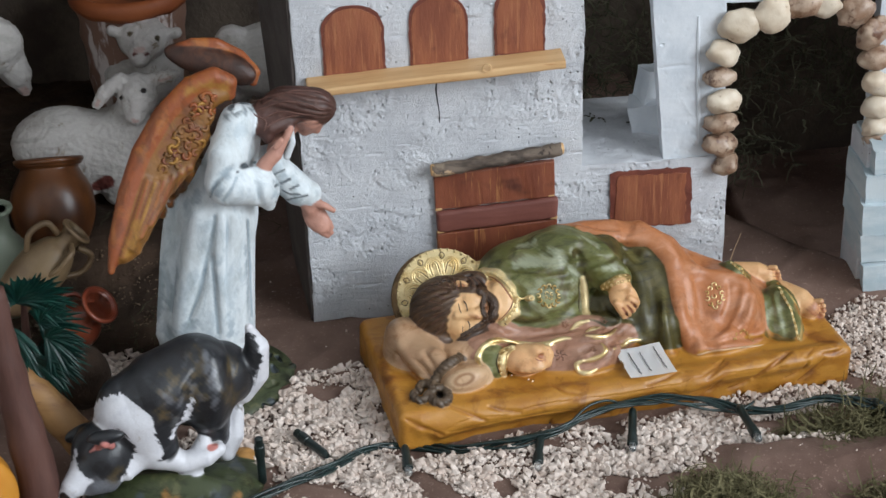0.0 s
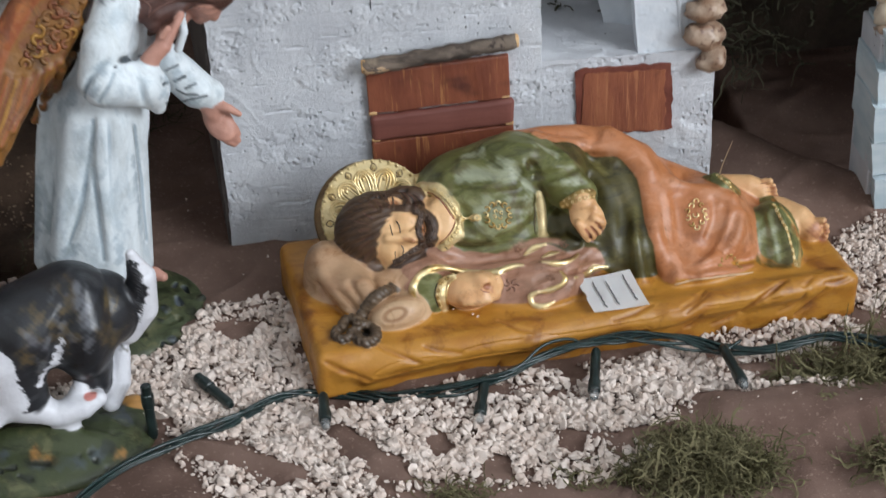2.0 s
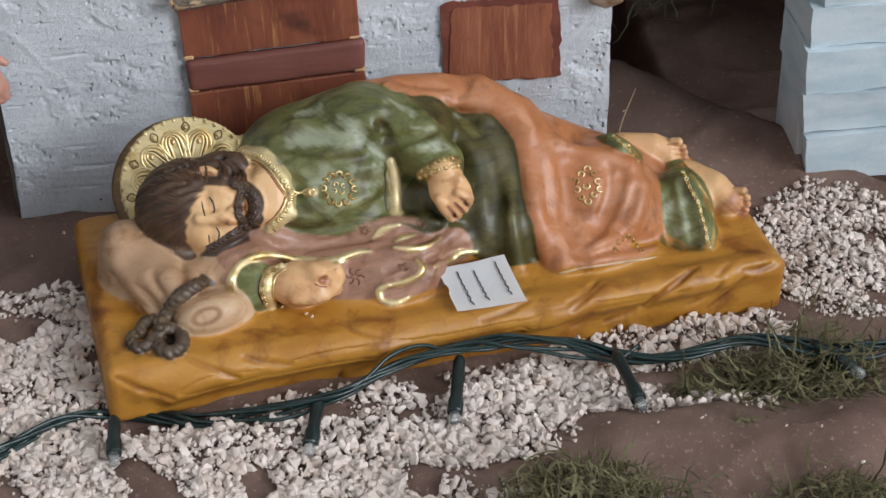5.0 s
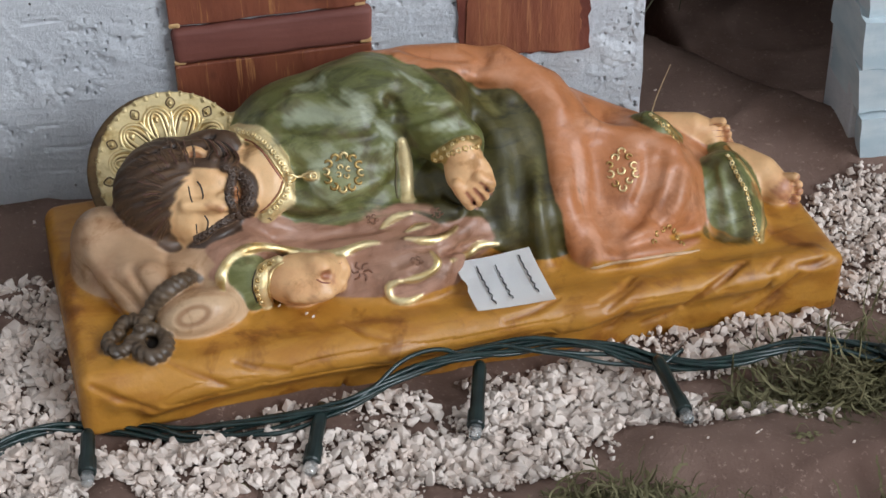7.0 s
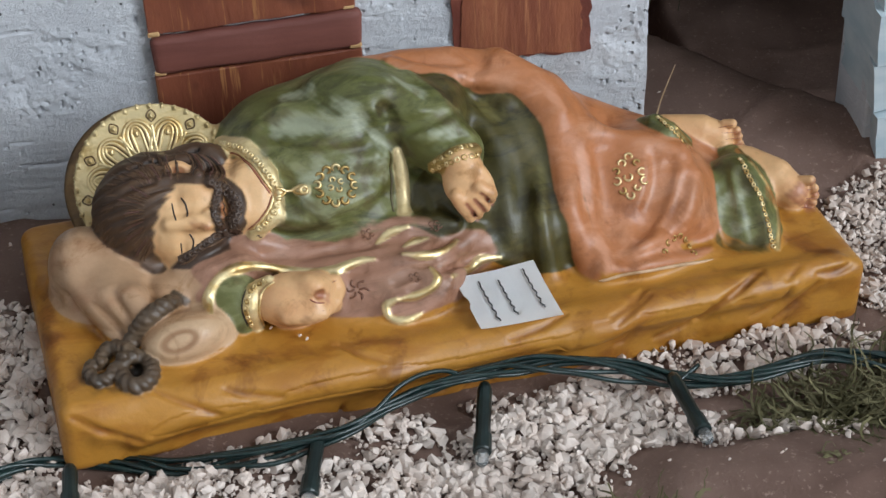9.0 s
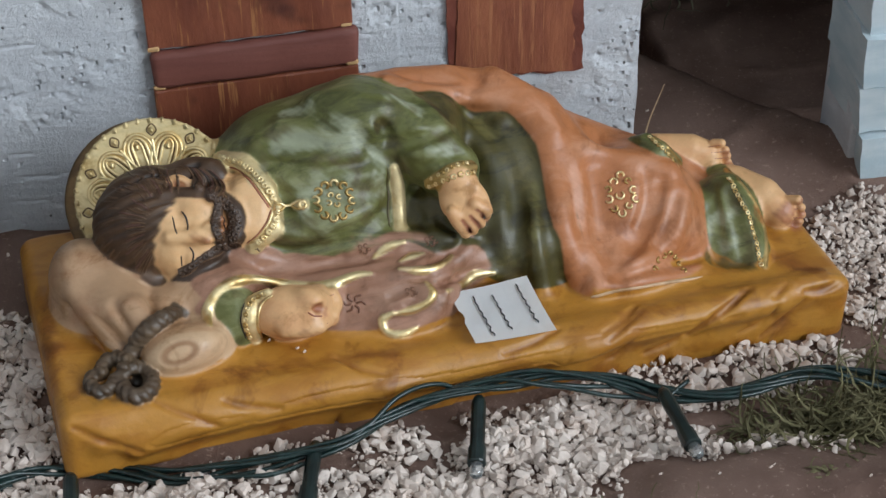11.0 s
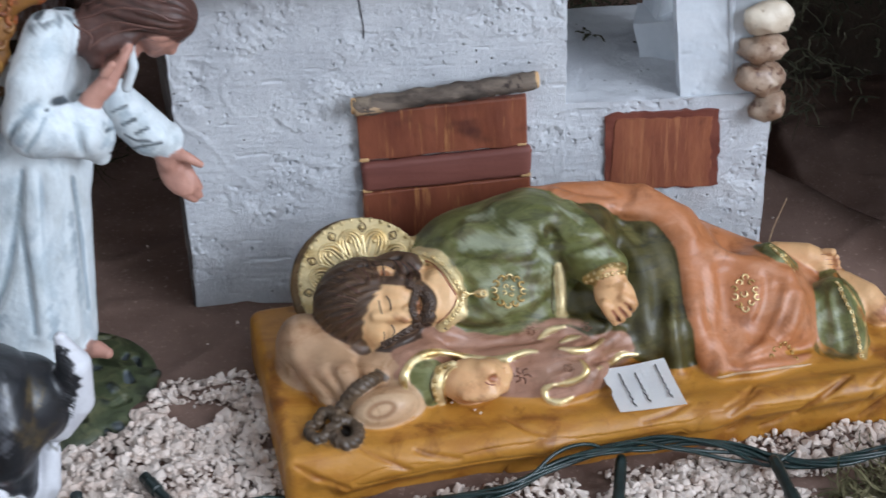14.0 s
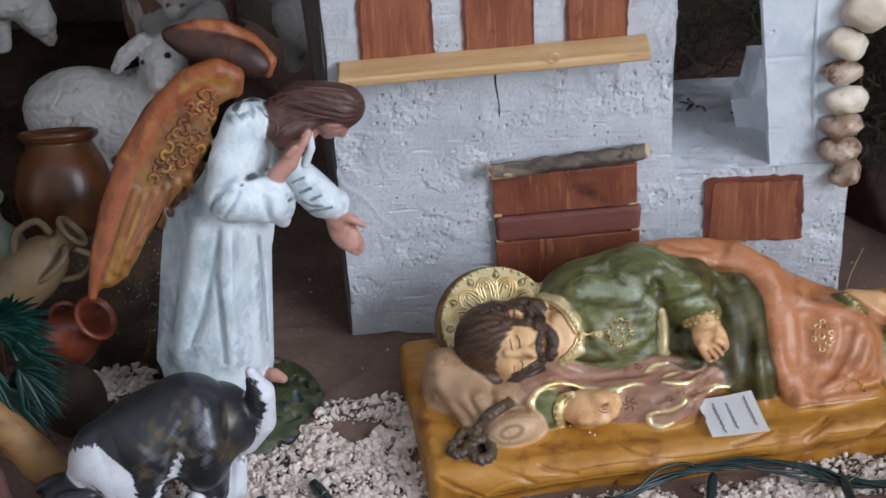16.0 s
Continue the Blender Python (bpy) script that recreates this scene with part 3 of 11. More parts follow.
# the unseen room, added to enclose and bounce the light, with one window to the right
plate("floor", "plain stone floor of the room", FLOOR_STONE, -2000, 3100, -3700, 700, -860, -840, "floor")
plate("table_front", "plain support under the display", FLOOR_STONE, -1000, 1000, -690, -670, -840, -20)
plate("ceiling", "unseen plain pale ceiling of the room", ROOM, -2000, 3100, -3700, 700, 3150, 3170, "ceiling")
plate("wall_north", "unseen plain pale room wall behind the display", ROOM, -2000, 3020, 680, 700, -840, 3150)
plate("wall_west", "unseen plain pale room wall", ROOM, -2000, -1980, -3700, 680, -840, 3150)
plate("wall_south", "unseen plain pale room wall behind the viewer", ROOM, -1980, 3020, -3700, -3680, -840, 3150)
bm = bmesh.new()
box(bm, 3020, 3080, -3680, -3500, -840, 3150)
box(bm, 3020, 3080, -1440, 680, -840, 3150)
box(bm, 3020, 3080, -3500, -1440, 2960, 3150)
box(bm, 3020, 3080, -3500, -1440, -840, 940)
tagged(part("wall_east", bm, ROOM), "unseen plain pale room wall with an added window opening", "wall", kind="structure")


# ---------------------------------------------------------------- the plaster house
def stucco(q):
    """Relief of the rough plaster in millimetres: flaked layers, clusters of burst pits, trowel scrapes."""
    rough = swell(noise.noise(q / 30 + Vector((4, 4, 4))) + 0.35 * noise.noise(q / 11), 0.0, 0.28)
    n = noise.noise(q / 9 + Vector((1, 7, 2))) + 0.35 * noise.noise(q / 3)
    h = rough * (0.5 * swell(n, 0.02, 0.06) - 0.5 * swell(-n, 0.22, 0.26))
    h -= rough * 1.7 * swell(noise.noise(q / 1.9 + Vector((9, 2, 7))), 0.44, 0.62)
    h -= 1.1 * swell(noise.noise(q / 2.6 + Vector((3, 8, 1))), 0.6, 0.7)
    h += rough * 0.30 * noise.noise(q / 1.5)
    vein = 1 - 8 * abs(noise.noise(Vector((q.x / 24, q.y / 24, q.z / 34)) + Vector((2, 5, 8))))
    h += 0.45 * max(vein, 0) * swell(noise.noise(q / 40 + Vector((8, 1, 3))), -0.1, 0.25)
    h += (1 - rough) * 0.22 * noise.noise(Vector((q.x / 22, q.y / 6, q.z / 1.4)))
    h -= 0.7 * swell(noise.noise(Vector((q.x / 26 + q.z / 60, 3.0, q.z / 2.4))), 0.5, 0.6) * (1 - rough)
    return h


def carved_block(x0, x1, y0, y1, z0, z1, seed, step=5.0, push=0.9, pits=0.0, front=None):
    """A block cut by hand from foam and plastered: dented faces, chipped edges, burst bubbles."""
    V, Q = [], []
    lo, hi = (x0, y0, z0), (x1, y1, z1)
    for axis in range(3):
        u, v = (axis + 1) % 3, (axis + 2) % 3
        for side in (0, 1):
            fine = front if front and axis == 1 and side == 0 else step
            nu, nv = (max(int((hi[n] - lo[n]) / fine), 2) for n in (u, v))
            start = len(V)
            for j in range(nv + 1):
                for i in range(nu + 1):
                    p = [0.0, 0.0, 0.0]
                    p[axis], p[u], p[v] = (lo, hi)[side][axis], lo[u] + (hi[u] - lo[u]) * i / nu, lo[v] + (hi[v] - lo[v]) * j / nv
                    p = Vector(p)
                    q = p + Vector((seed * 17, seed * 5, -seed * 11))
                    d = noise.noise_vector(q / 8) * (0.7 * push) + noise.noise_vector(q / 33) * push
                    if fine < step:
                        if 0 < i < nu and 0 < j < nv:
                            d.y = 0.2 * d.y - pits * stucco(q)
                    elif pits and 0 < i < nu and 0 < j < nv:
                        rough = noise.noise(q / 21 + Vector((4, 4, 4)))
                        h = noise.noise(q / 3.4)
                        inward = (1 - 2 * side) * (max(h - 0.42, 0) * 5.0 * pits * swell(rough, -0.15, 0.3) + max(noise.noise(q / 6.5 + Vector((9, 2, 7))) - 0.25, 0) * 1.6 * pits)
                        d[axis] += inward - (1 - 2 * side) * 0.8 * pits * max(1 - 4.5 * abs(noise.noise(q / 16)), 0) * swell(rough, -0.1, 0.25)
                    V.append((p + d) * MM)
            for j in range(nv):
                for i in range(nu):
                    k = start + j * (nu + 1) + i
                    f = (k, k + 1, k + nu + 2, k + nu + 1)
                    Q.append(f if side else f[::-1])
    me = bpy.data.meshes.new("block")
    me.from_pydata(V, [], Q)
    bm = bmesh.new()
    bm.from_mesh(me)
    bpy.data.meshes.remove(me)
    bmesh.ops.remove_doubles(bm, verts=bm.verts[:], dist=1e-6)
    return bm


house = thing("house", "pale grey plastered model house with a lower side wing", "model house", pose(0, 0, 0))
tower = carved_block(8, 186, 0.2, 92, -6, 236, 1.0, 2.0, 0.7, 1.0, 0.8)
for v in tower.verts:
    if v.co.x < 0.02:
        v.co.x -= max(v.co.y, 0) / 92 * (9 + 11 * max(v.co.z, 0) / 0.236)
part("tower_wall", tower, PLASTER, house, smooth="edges")
# thin dark sheet added over the left flank, standing in for its shade
bm = bmesh.new()
corners = []
for z in (-6, 234):
    flare = 9 + 11 * max(z, 0) / 236
    corners += [bm.verts.new(Vector(q) * MM) for q in ((6.2, 1.8, z), (8.6, 1.8, z), (8.6 - flare, 92, z), (6.2 - flare, 92, z))]
for f in ((0, 1, 2, 3), (4, 7, 6, 5), (0, 4, 5, 1), (1, 5, 6, 2), (2, 6, 7, 3), (3, 7, 4, 0)):
    bm.faces.new([corners[i] for i in f])
bmesh.ops.recalc_face_normals(bm, faces=bm.faces[:])
for i in range(1, 24):
    bmesh.ops.bisect_plane(bm, geom=bm.verts[:] + bm.edges[:] + bm.faces[:], plane_co=(0, 0, (-6 + 10 * i) * MM), plane_no=(0, 0, 1))
roughen(bm, 0.6, 9, 4.0)
part("shaded_side", bm, SIDE_SHADE, house, "dark brown sheet added for the shade on the house side")
part("annex_wall", carved_block(181, 281.5, 0.9, 96, -10, 98, 1.0, 2.0, 0.7, 1.0, 0.8), PLASTER, house, "lower grey wing with a flat roof", smooth="edges")


def rough_panel(outline, depth, seed, wobble=1.3):
    """A flat painted panel on the front, with an uneven outline. outline: (x, z) in mm."""
    bm = bmesh.new()
    pts = []
    for (x0, z0), (x1, z1) in zip(outline, outline[1:] + outline[:1]):
        n = max(int(math.hypot(x1 - x0, z1 - z0) / 3), 1)
        pts += [(x0 + (x1 - x0) * i / n, z0 + (z1 - z0) * i / n) for i in range(n)]
    ring = []
    for i, (x, z) in enumerate(pts):
        d = Vector((noise.noise(Vector((x / 4, z / 4, seed))), noise.noise(Vector((x / 4, z / 4, seed + 9))))) * wobble
        ring.append(((x + d.x) * MM, (z + d.y) * MM))
    front = [bm.verts.new((x, -depth * MM, z)) for x, z in ring]
    back = [bm.verts.new((x, 1.5 * MM, z)) for x, z in ring]
    bm.faces.new(front)
    n = len(ring)
    for i in range(n):
        bm.faces.new((front[i], back[i], back[(i + 1) % n], front[(i + 1) % n]))
    bmesh.ops.recalc_face_normals(bm, faces=bm.faces[:])
    return bm


def arched(x0, x1, z0, z1):
    c, r, top = (x0 + x1) / 2, (x1 - x0) / 2, z1 - 15
    return [(x0, z0), (x1, z0), (x1, top)] + [(c + r * math.cos(a), top + 15 * math.sin(a)) for a in (math.pi * i / 10 for i in range(1, 10))] + [(x0, top)]


for i, (x0, x1, z0, z1) in enumerate(((25.5, 63.5, 175, 221), (78.5, 114.5, 178, 224), (130.5, 162, 181, 226))):
    panel = part("window_panel", rough_panel(arched(x0, x1, z0, z1), 0.9, i * 3.0, 0.8), DARK_RED, house, "arched red-brown painted window")
    part("brushed_paint", rough_panel(arched(x0 + 1.6, x1 - 1.6, z0 + 1, z1 - 1.6), 1.3, i * 3.0 + 1, 0.9), REDBROWN, panel, "lighter brushed middle of the window")
panel = part("window_panel", rough_panel([(205, 51), (258.5, 49.5), (257.5, 91), (207, 92.5), (204, 90)], 0.4, 20.0, 1.3), DARK_RED, house, "square red-brown painted window")
part("brushed_paint", rough_panel([(207, 51.5), (254.5, 50.5), (253.5, 88), (209, 89.5)], 0.9, 24.0, 1.4), REDBROWN, panel, "lighter brushed middle of the window")

bm = bmesh.new()
box(bm, 14, 170, -20, 0.4, -5.6, -0.2)
for i in range(1, 40):
    bmesh.ops.bisect_plane(bm, geom=bm.verts[:] + bm.edges[:] + bm.faces[:], plane_co=((14 + 4 * i) * MM, 0, 0), plane_no=(1, 0, 0))
bevel(bm, 1.5, 3)
roughen(bm, 0.4, 14, 2.0)
for v in bm.verts:
    v.co.z += (179.5 + (v.co.x / MM - 92) * 0.043) * MM
sill = part("window_sill", bm, RAW_WOOD, house, "raw pale wooden strip below the windows")
bm = bmesh.new()
tube(bm, [(123 + 2.6 * math.cos(a), -20.6, 182.5 + 2.6 * math.sin(a), 0.5) for a in (2 * math.pi * i / 16 for i in range(17))], 6, False)
part("ring", bm, RAW_WOOD, sill, "small looped wire end")

for i, (za, zb, dx) in enumerate(((78.5, 104, 0.0), (62, 77.5, 1.2), (26, 61.2, 1.6))):
    bm = bmesh.new()
    x0, x1 = 90 + dx * 0.6, 167.5 + dx * 1.2
    box(bm, x0, x1 + (i == 1) * 0.8, -3.6 - (i == 1) * 1.6, 0.4, za, zb)
    bevel(bm, 2.4 if i == 1 else 0.9, 3 if i == 1 else 2)
    for n in range(1, 20):
        bmesh.ops.bisect_plane(bm, geom=bm.verts[:] + bm.edges[:] + bm.faces[:], plane_co=((x0 + (x1 - x0) * n / 20) * MM, 0, 0), plane_no=(1, 0, 0))
    for v in bm.verts:
        v.co.z += (v.co.x / MM - 128) * 0.05 * MM
    roughen(bm, 0.8, 8, 7.0 + i)
    plank = part("door_plank", bm, MAROON_PLANK if i == 1 else PLANK, house, "darker maroon rounded plank" if i == 1 else "", smooth=i == 1)
    for x in (x0 + 2.5, x1 - 2.0):
        bm = bmesh.new()
        box(bm, x - 2.6, x + 2.0, -4.0 - (i == 1) * 0.6, -3.0, za - 0.2, za + 1.8)
        bevel(bm, 0.5, 1)
        roughen(bm, 0.7, 3, x)
        for v in bm.verts:
            v.co.z += (v.co.x / MM - 128) * 0.05 * MM
        part("chipped_edge", bm, RAW_WOOD, plank, "bare yellow wood where paint has chipped")

bm = bmesh.new()
pts = [(89, -7, 108.6, 3.9), (100, -7.5, 109, 4.2), (115, -7, 110.5, 4.0), (130, -7.5, 112, 4.3), (146, -7, 113.4, 4.2), (160, -7.5, 115, 4.4), (171, -7.5, 116.4, 4.2)]
tube(bm, smooth_line(pts, 6), 14)
roughen(bm, 1.3, 6, 3.0)
roughen(bm, 0.6, 2, 5.0)
log = part("lintel", bm, BARK, house, "thin bark-covered branch above the planks", smooth=True)
for x, z, d in ((88.7, 108.6, -1), (171.4, 116.45, 1)):
    bm = bmesh.new()
    tube(bm, [(x - 1.2 * d, -7.4, z, 3.9), (x + 0.6 * d, -7.4, z + 0.05, 3.7), (x + 1.0 * d, -7.4, z + 0.05, 3.1)], 14)
    part("cut_end", bm, RAW_WOOD, log, "pale sawn end of the branch")
bm = bmesh.new()
tube(bm, smooth_line([(89, -8.6, 107.8, 3.2), (97, -8.7, 108.2, 3.2), (106, -8.2, 109.4, 2.2)], 5), 10)
roughen(bm, 0.8, 4, 2.0)
part("peeled_patch", bm, PEELED, log, "peeled yellow stretch of the branch", smooth=True)

# broken parapet on the flat roof
for (x0, x1, y0, y1, z0, z1), turn, seed in (((-12, 13, -9, 9, -2, 20), (4, -8, -12), 3.0), ((-10, 10, -8, 8, -2, 22), (-6, 9, 18), 6.0)):
    bm = carved_block(x0, x1, y0, y1, z0, z1, seed, 1.6, 1.6, 0.5)
    for v in bm.verts:
        v.co.x *= 1.0 - 0.012 * (v.co.z / MM) * (1 if seed > 4 else -0.6)
    bm.transform(pose(0.241, 0.047 if seed < 4 else 0.052, 0.099 if seed < 4 else 0.1165, *turn))
    part("parapet_block", bm, WHITE_FOAM, house, "white broken foam block on the roof", smooth="edges")


# ---------------------------------------------------------------- the pebble arch
arch = thing("stone_arch", "white painted foam arch edged with glued pebbles", "arch", pose(0, 0, 0))
bm = carved_block(239, 279, 2, 13, 97.5, 250, 9.0, 2.0, 0.5, 0.5, 0.9)
for v in bm.verts:
    v.co.x -= (v.co.z / MM - 98) * 0.09 * MM * (1 if v.co.x < 0.25 else 0.35)
part("arch_leg", bm, WHITE_FOAM, arch, "white foam leg with a pressed groove", smooth="edges")
bm = bmesh.new()
tube(bm, smooth_line([(258, 2.2, 196, 1.0), (259.5, 2.0, 150, 1.5), (262, 2.2, 108, 1.1)], 8), 8)
roughen(bm, 0.5, 6)
part("ridge", bm, WHITE_FOAM, arch, smooth="edges")
bm = bmesh.new()
box(bm, 241, 266, 3.2, 11.5, 95.4, 98.5)
bevel(bm, 0.8, 1)
roughen(bm, 0.8, 5)
part("glue", bm, RAW_WOOD, arch, "yellowed glue under the leg")
part("arch_top", carved_block(236, 440, 2.2, 13.2, 203, 251, 12.0, 5.0, 0.9), WHITE_FOAM, arch, smooth="edges")
part("arch_leg", carved_block(374, 440, 2.4, 13, 104, 204, 15.0, 5.0, 0.9), WHITE_FOAM, arch, smooth="edges")

PEBBLES = (
    (283, 190, 15, 12, -25, 0), (274, 172, 12, 8.5, 12, 0), (272.5, 156, 11, 7, -8, 1), (275, 138, 12, 9.5, 5, 0), (275, 123, 11, 7.5, 8, 2),
    (275, 108, 12, 9, 28, 2), (279, 94, 9.5, 7, -22, 1), (303, 196, 12, 13, 60, 0), (321, 199, 10, 13, 75, 2), (336, 200, 11, 9, 15, 0),
    (355, 193, 13, 11, -35, 2), (368, 178, 12.5, 11, -40, 2), (371, 160, 10.5, 9, -10, 1), (375, 143, 11, 9, 14, 0), (377, 126, 11.5, 9, 5, 0),
    (376, 112, 11, 8, -12, 0), (377, 101, 9, 6.5, 10, 2))
for i, (x, z, a, b, turn, sort) in enumerate(PEBBLES):
    bm = bmesh.new()
    bmesh.ops.create_icosphere(bm, subdivisions=3, radius=1)
    for v in bm.verts:
        n = noise.noise(v.co * 0.9 + Vector((i * 3.7, 0, 0))) * 0.38 + noise.noise(v.co * 2.2 + Vector((0, i, 0))) * (0.3 if sort == 2 else 0.15)
        v.co *= 1 + n
        v.co = Matrix.Rotation(radians(turn), 3, "Y") @ Vector((v.co.x * a * 0.93, v.co.y * 7.5, v.co.z * b * 0.9)) * MM
        v.co += Vector((x, -2.5, z)) * MM
    part("pebble", bm, PEBBLE if sort == 0 else PEBBLE_DARK, arch, ("", "light brown pebble", "dark veined pebble")[sort], smooth=True)

bm = bmesh.new()
tube(bm, smooth_line([(93.2, 0.3, 174, 0.55), (94.4, 0.2, 167, 0.5), (93.8, 0.3, 160, 0.6), (94.6, 0.3, 152, 0.45), (95.4, 0.3, 143, 0.4), (95.0, 0.4, 133, 0.3)], 5), 6)
part("crack", bm, INK, house, "dark upright crack in the plaster")

pier = thing("stepped_pier", "pale blue-white pier of uneven stacked foam blocks", "pier", pose(0, 0, 0))
for i, (z0, z1, dx, mat) in enumerate(((-7, 19, 4.5, 0), (20, 41.5, 1.5, 0), (42, 65, 0.0, 0), (65.5, 86, 0.5, 0), (86.5, 104, 4.5, 0))):
    bm = carved_block(367.5 + dx, 432, -22 + (i % 2) * 1.5, 20, z0, z1, 30.0 + i, 5.0, 1.0)
    for v in bm.verts:
        if v.co.y < -0.015:
            v.co.x += (v.co.z / MM - z0) / (z1 - z0) * -1.8 * MM
            v.co.y -= ((v.co.z / MM - z0) / (z1 - z0)) * 2.0 * MM
    part("block", bm, PIER, pier, smooth="edges")
bm = bmesh.new()
box(bm, 369.5, 430, -12, 22, -9, 102)
bevel(bm, 1, 2)
part("core", bm, PLASTER, pier, "flat grey core behind the blocks")


# ---------------------------------------------------------------- painted figures
PAINTS = {
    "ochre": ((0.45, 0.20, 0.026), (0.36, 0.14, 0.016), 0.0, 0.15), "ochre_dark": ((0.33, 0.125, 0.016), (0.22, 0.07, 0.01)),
    "tan": ((0.43, 0.262, 0.148), (0.37, 0.20, 0.105), 0.0, 0.0), "tan_pale": ((0.56, 0.37, 0.22), (0.48, 0.28, 0.15)), "tan_dark": ((0.33, 0.18, 0.09), (0.26, 0.13, 0.06)),
    "rope": ((0.085, 0.055, 0.033), (0.15, 0.10, 0.06)), "rope_dark": ((0.03, 0.02, 0.012), (0.05, 0.03, 0.02)),
    "bronze": ((0.15, 0.085, 0.03), (0.09, 0.05, 0.02), 0.4), "gold": ((0.90, 0.73, 0.41), (0.74, 0.52, 0.22), 1.0), "gold_dark": ((0.58, 0.40, 0.16), (0.46, 0.29, 0.10), 1.0),
    "green": ((0.12, 0.125, 0.034), (0.215, 0.215, 0.09), 0.0, 0.8), "olive": ((0.062, 0.052, 0.011), (0.095, 0.075, 0.018), 0.0, 1.0), "olive_shade": ((0.05, 0.043, 0.012), (0.065, 0.06, 0.018), 0.0, 0.8),
    # lit and shaded copies of the robe colours, brushed onto its folds
    "green_lit": ((0.34, 0.36, 0.25), (0.25, 0.25, 0.12), 0.0, 0.3), "green_shade": ((0.085, 0.068, 0.02), (0.12, 0.10, 0.03), 0.0, 0.8), "olive_lit": ((0.17, 0.15, 0.05), (0.13, 0.12, 0.04), 0.0, 0.6),
    # lit tones of cloaks and beard, holding highlights in the paint
    "mauve_lit": ((0.42, 0.22, 0.145), (0.36, 0.18, 0.115), 0.0, 0.3), "orange_lit": ((0.58, 0.27, 0.15), (0.52, 0.22, 0.11), 0.0, 0.1), "beard_lit": ((0.075, 0.044, 0.027), (0.06, 0.034, 0.02)), "face": ((0.72, 0.44, 0.215), (0.70, 0.40, 0.185), 0.0, 0.0),
    "orange": ((0.43, 0.158, 0.058), (0.50, 0.22, 0.11), 0.0, 0.15), "orange_shade": ((0.36, 0.115, 0.045), (0.42, 0.15, 0.07)),
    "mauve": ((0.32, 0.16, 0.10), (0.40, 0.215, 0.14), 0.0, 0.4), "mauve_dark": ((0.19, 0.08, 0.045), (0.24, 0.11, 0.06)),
    "skin": ((0.69, 0.40, 0.19), (0.66, 0.35, 0.16), 0.0, 0.05), "skin_pink": ((0.47, 0.235, 0.175), (0.53, 0.27, 0.20), 0.0, 0.1), "gold_leaf": ((0.80, 0.64, 0.35), (0.66, 0.49, 0.22), 0.5, 0.2), "pale_pink": ((0.56, 0.40, 0.36), (0.52, 0.38, 0.35)), "skin_dark": ((0.36, 0.15, 0.06), (0.34, 0.13, 0.05)), "lip": ((0.36, 0.13, 0.07), (0.32, 0.11, 0.06)),
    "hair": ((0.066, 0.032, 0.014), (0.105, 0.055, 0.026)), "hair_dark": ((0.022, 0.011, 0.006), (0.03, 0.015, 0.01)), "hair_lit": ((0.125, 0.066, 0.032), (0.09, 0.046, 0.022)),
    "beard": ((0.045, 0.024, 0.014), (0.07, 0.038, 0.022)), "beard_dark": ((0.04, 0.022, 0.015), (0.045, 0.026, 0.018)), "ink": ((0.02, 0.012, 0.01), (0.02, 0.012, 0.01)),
    "white": ((0.68, 0.73, 0.75), (0.49, 0.555, 0.59), 0.0, 0.2), "blue_wash": ((0.33, 0.40, 0.45), (0.46, 0.54, 0.58)), "slate": ((0.06, 0.075, 0.085), (0.16, 0.19, 0.21)),
    "brown_hair": ((0.075, 0.032, 0.024), (0.11, 0.05, 0.036)), "brown_lit": ((0.13, 0.06, 0.045), (0.10, 0.045, 0.034)),
    "rust": ((0.25, 0.062, 0.016), (0.33, 0.11, 0.022), 0.0, 0.6), "rust_dark": ((0.16, 0.045, 0.016), (0.22, 0.08, 0.02)), "ochre_wing": ((0.23, 0.098, 0.018), (0.15, 0.056, 0.012), 0.0, 0.8),
    "gold_wing": ((0.36, 0.18, 0.035), (0.27, 0.12, 0.022), 0.2), "umber": ((0.042, 0.014, 0.007), (0.085, 0.028, 0.011), 0.0, 0.6),
    "moss": ((0.05, 0.062, 0.027), (0.11, 0.112, 0.052), 0.0, 1.0), "moss_dark": ((0.025, 0.03, 0.02), (0.05, 0.055, 0.03), 0.0, 1.0), "moss_blue": ((0.07, 0.085, 0.095), (0.11, 0.12, 0.09), 0.0, 0.8), "moss_ochre": ((0.42, 0.21, 0.06), (0.16, 0.13, 0.05)),
    "black": ((0.018, 0.019, 0.022), (0.035, 0.037, 0.043)), "white_fur": ((0.66, 0.66, 0.69), (0.58, 0.58, 0.62), 0.0, 0.05), "grey_fur": ((0.13, 0.135, 0.15), (0.09, 0.09, 0.10)),
    "tan_fur": ((0.10, 0.072, 0.034), (0.04, 0.034, 0.024), 0.0, 0.8), "pink": ((0.60, 0.23, 0.20), (0.56, 0.22, 0.19)), "maroon": ((0.14, 0.03, 0.022), (0.1, 0.025, 0.02)),
    "wool": ((0.52, 0.49, 0.46), (0.42, 0.38, 0.35)), "wool_face": ((0.62, 0.58, 0.55), (0.55, 0.50, 0.47)),
}


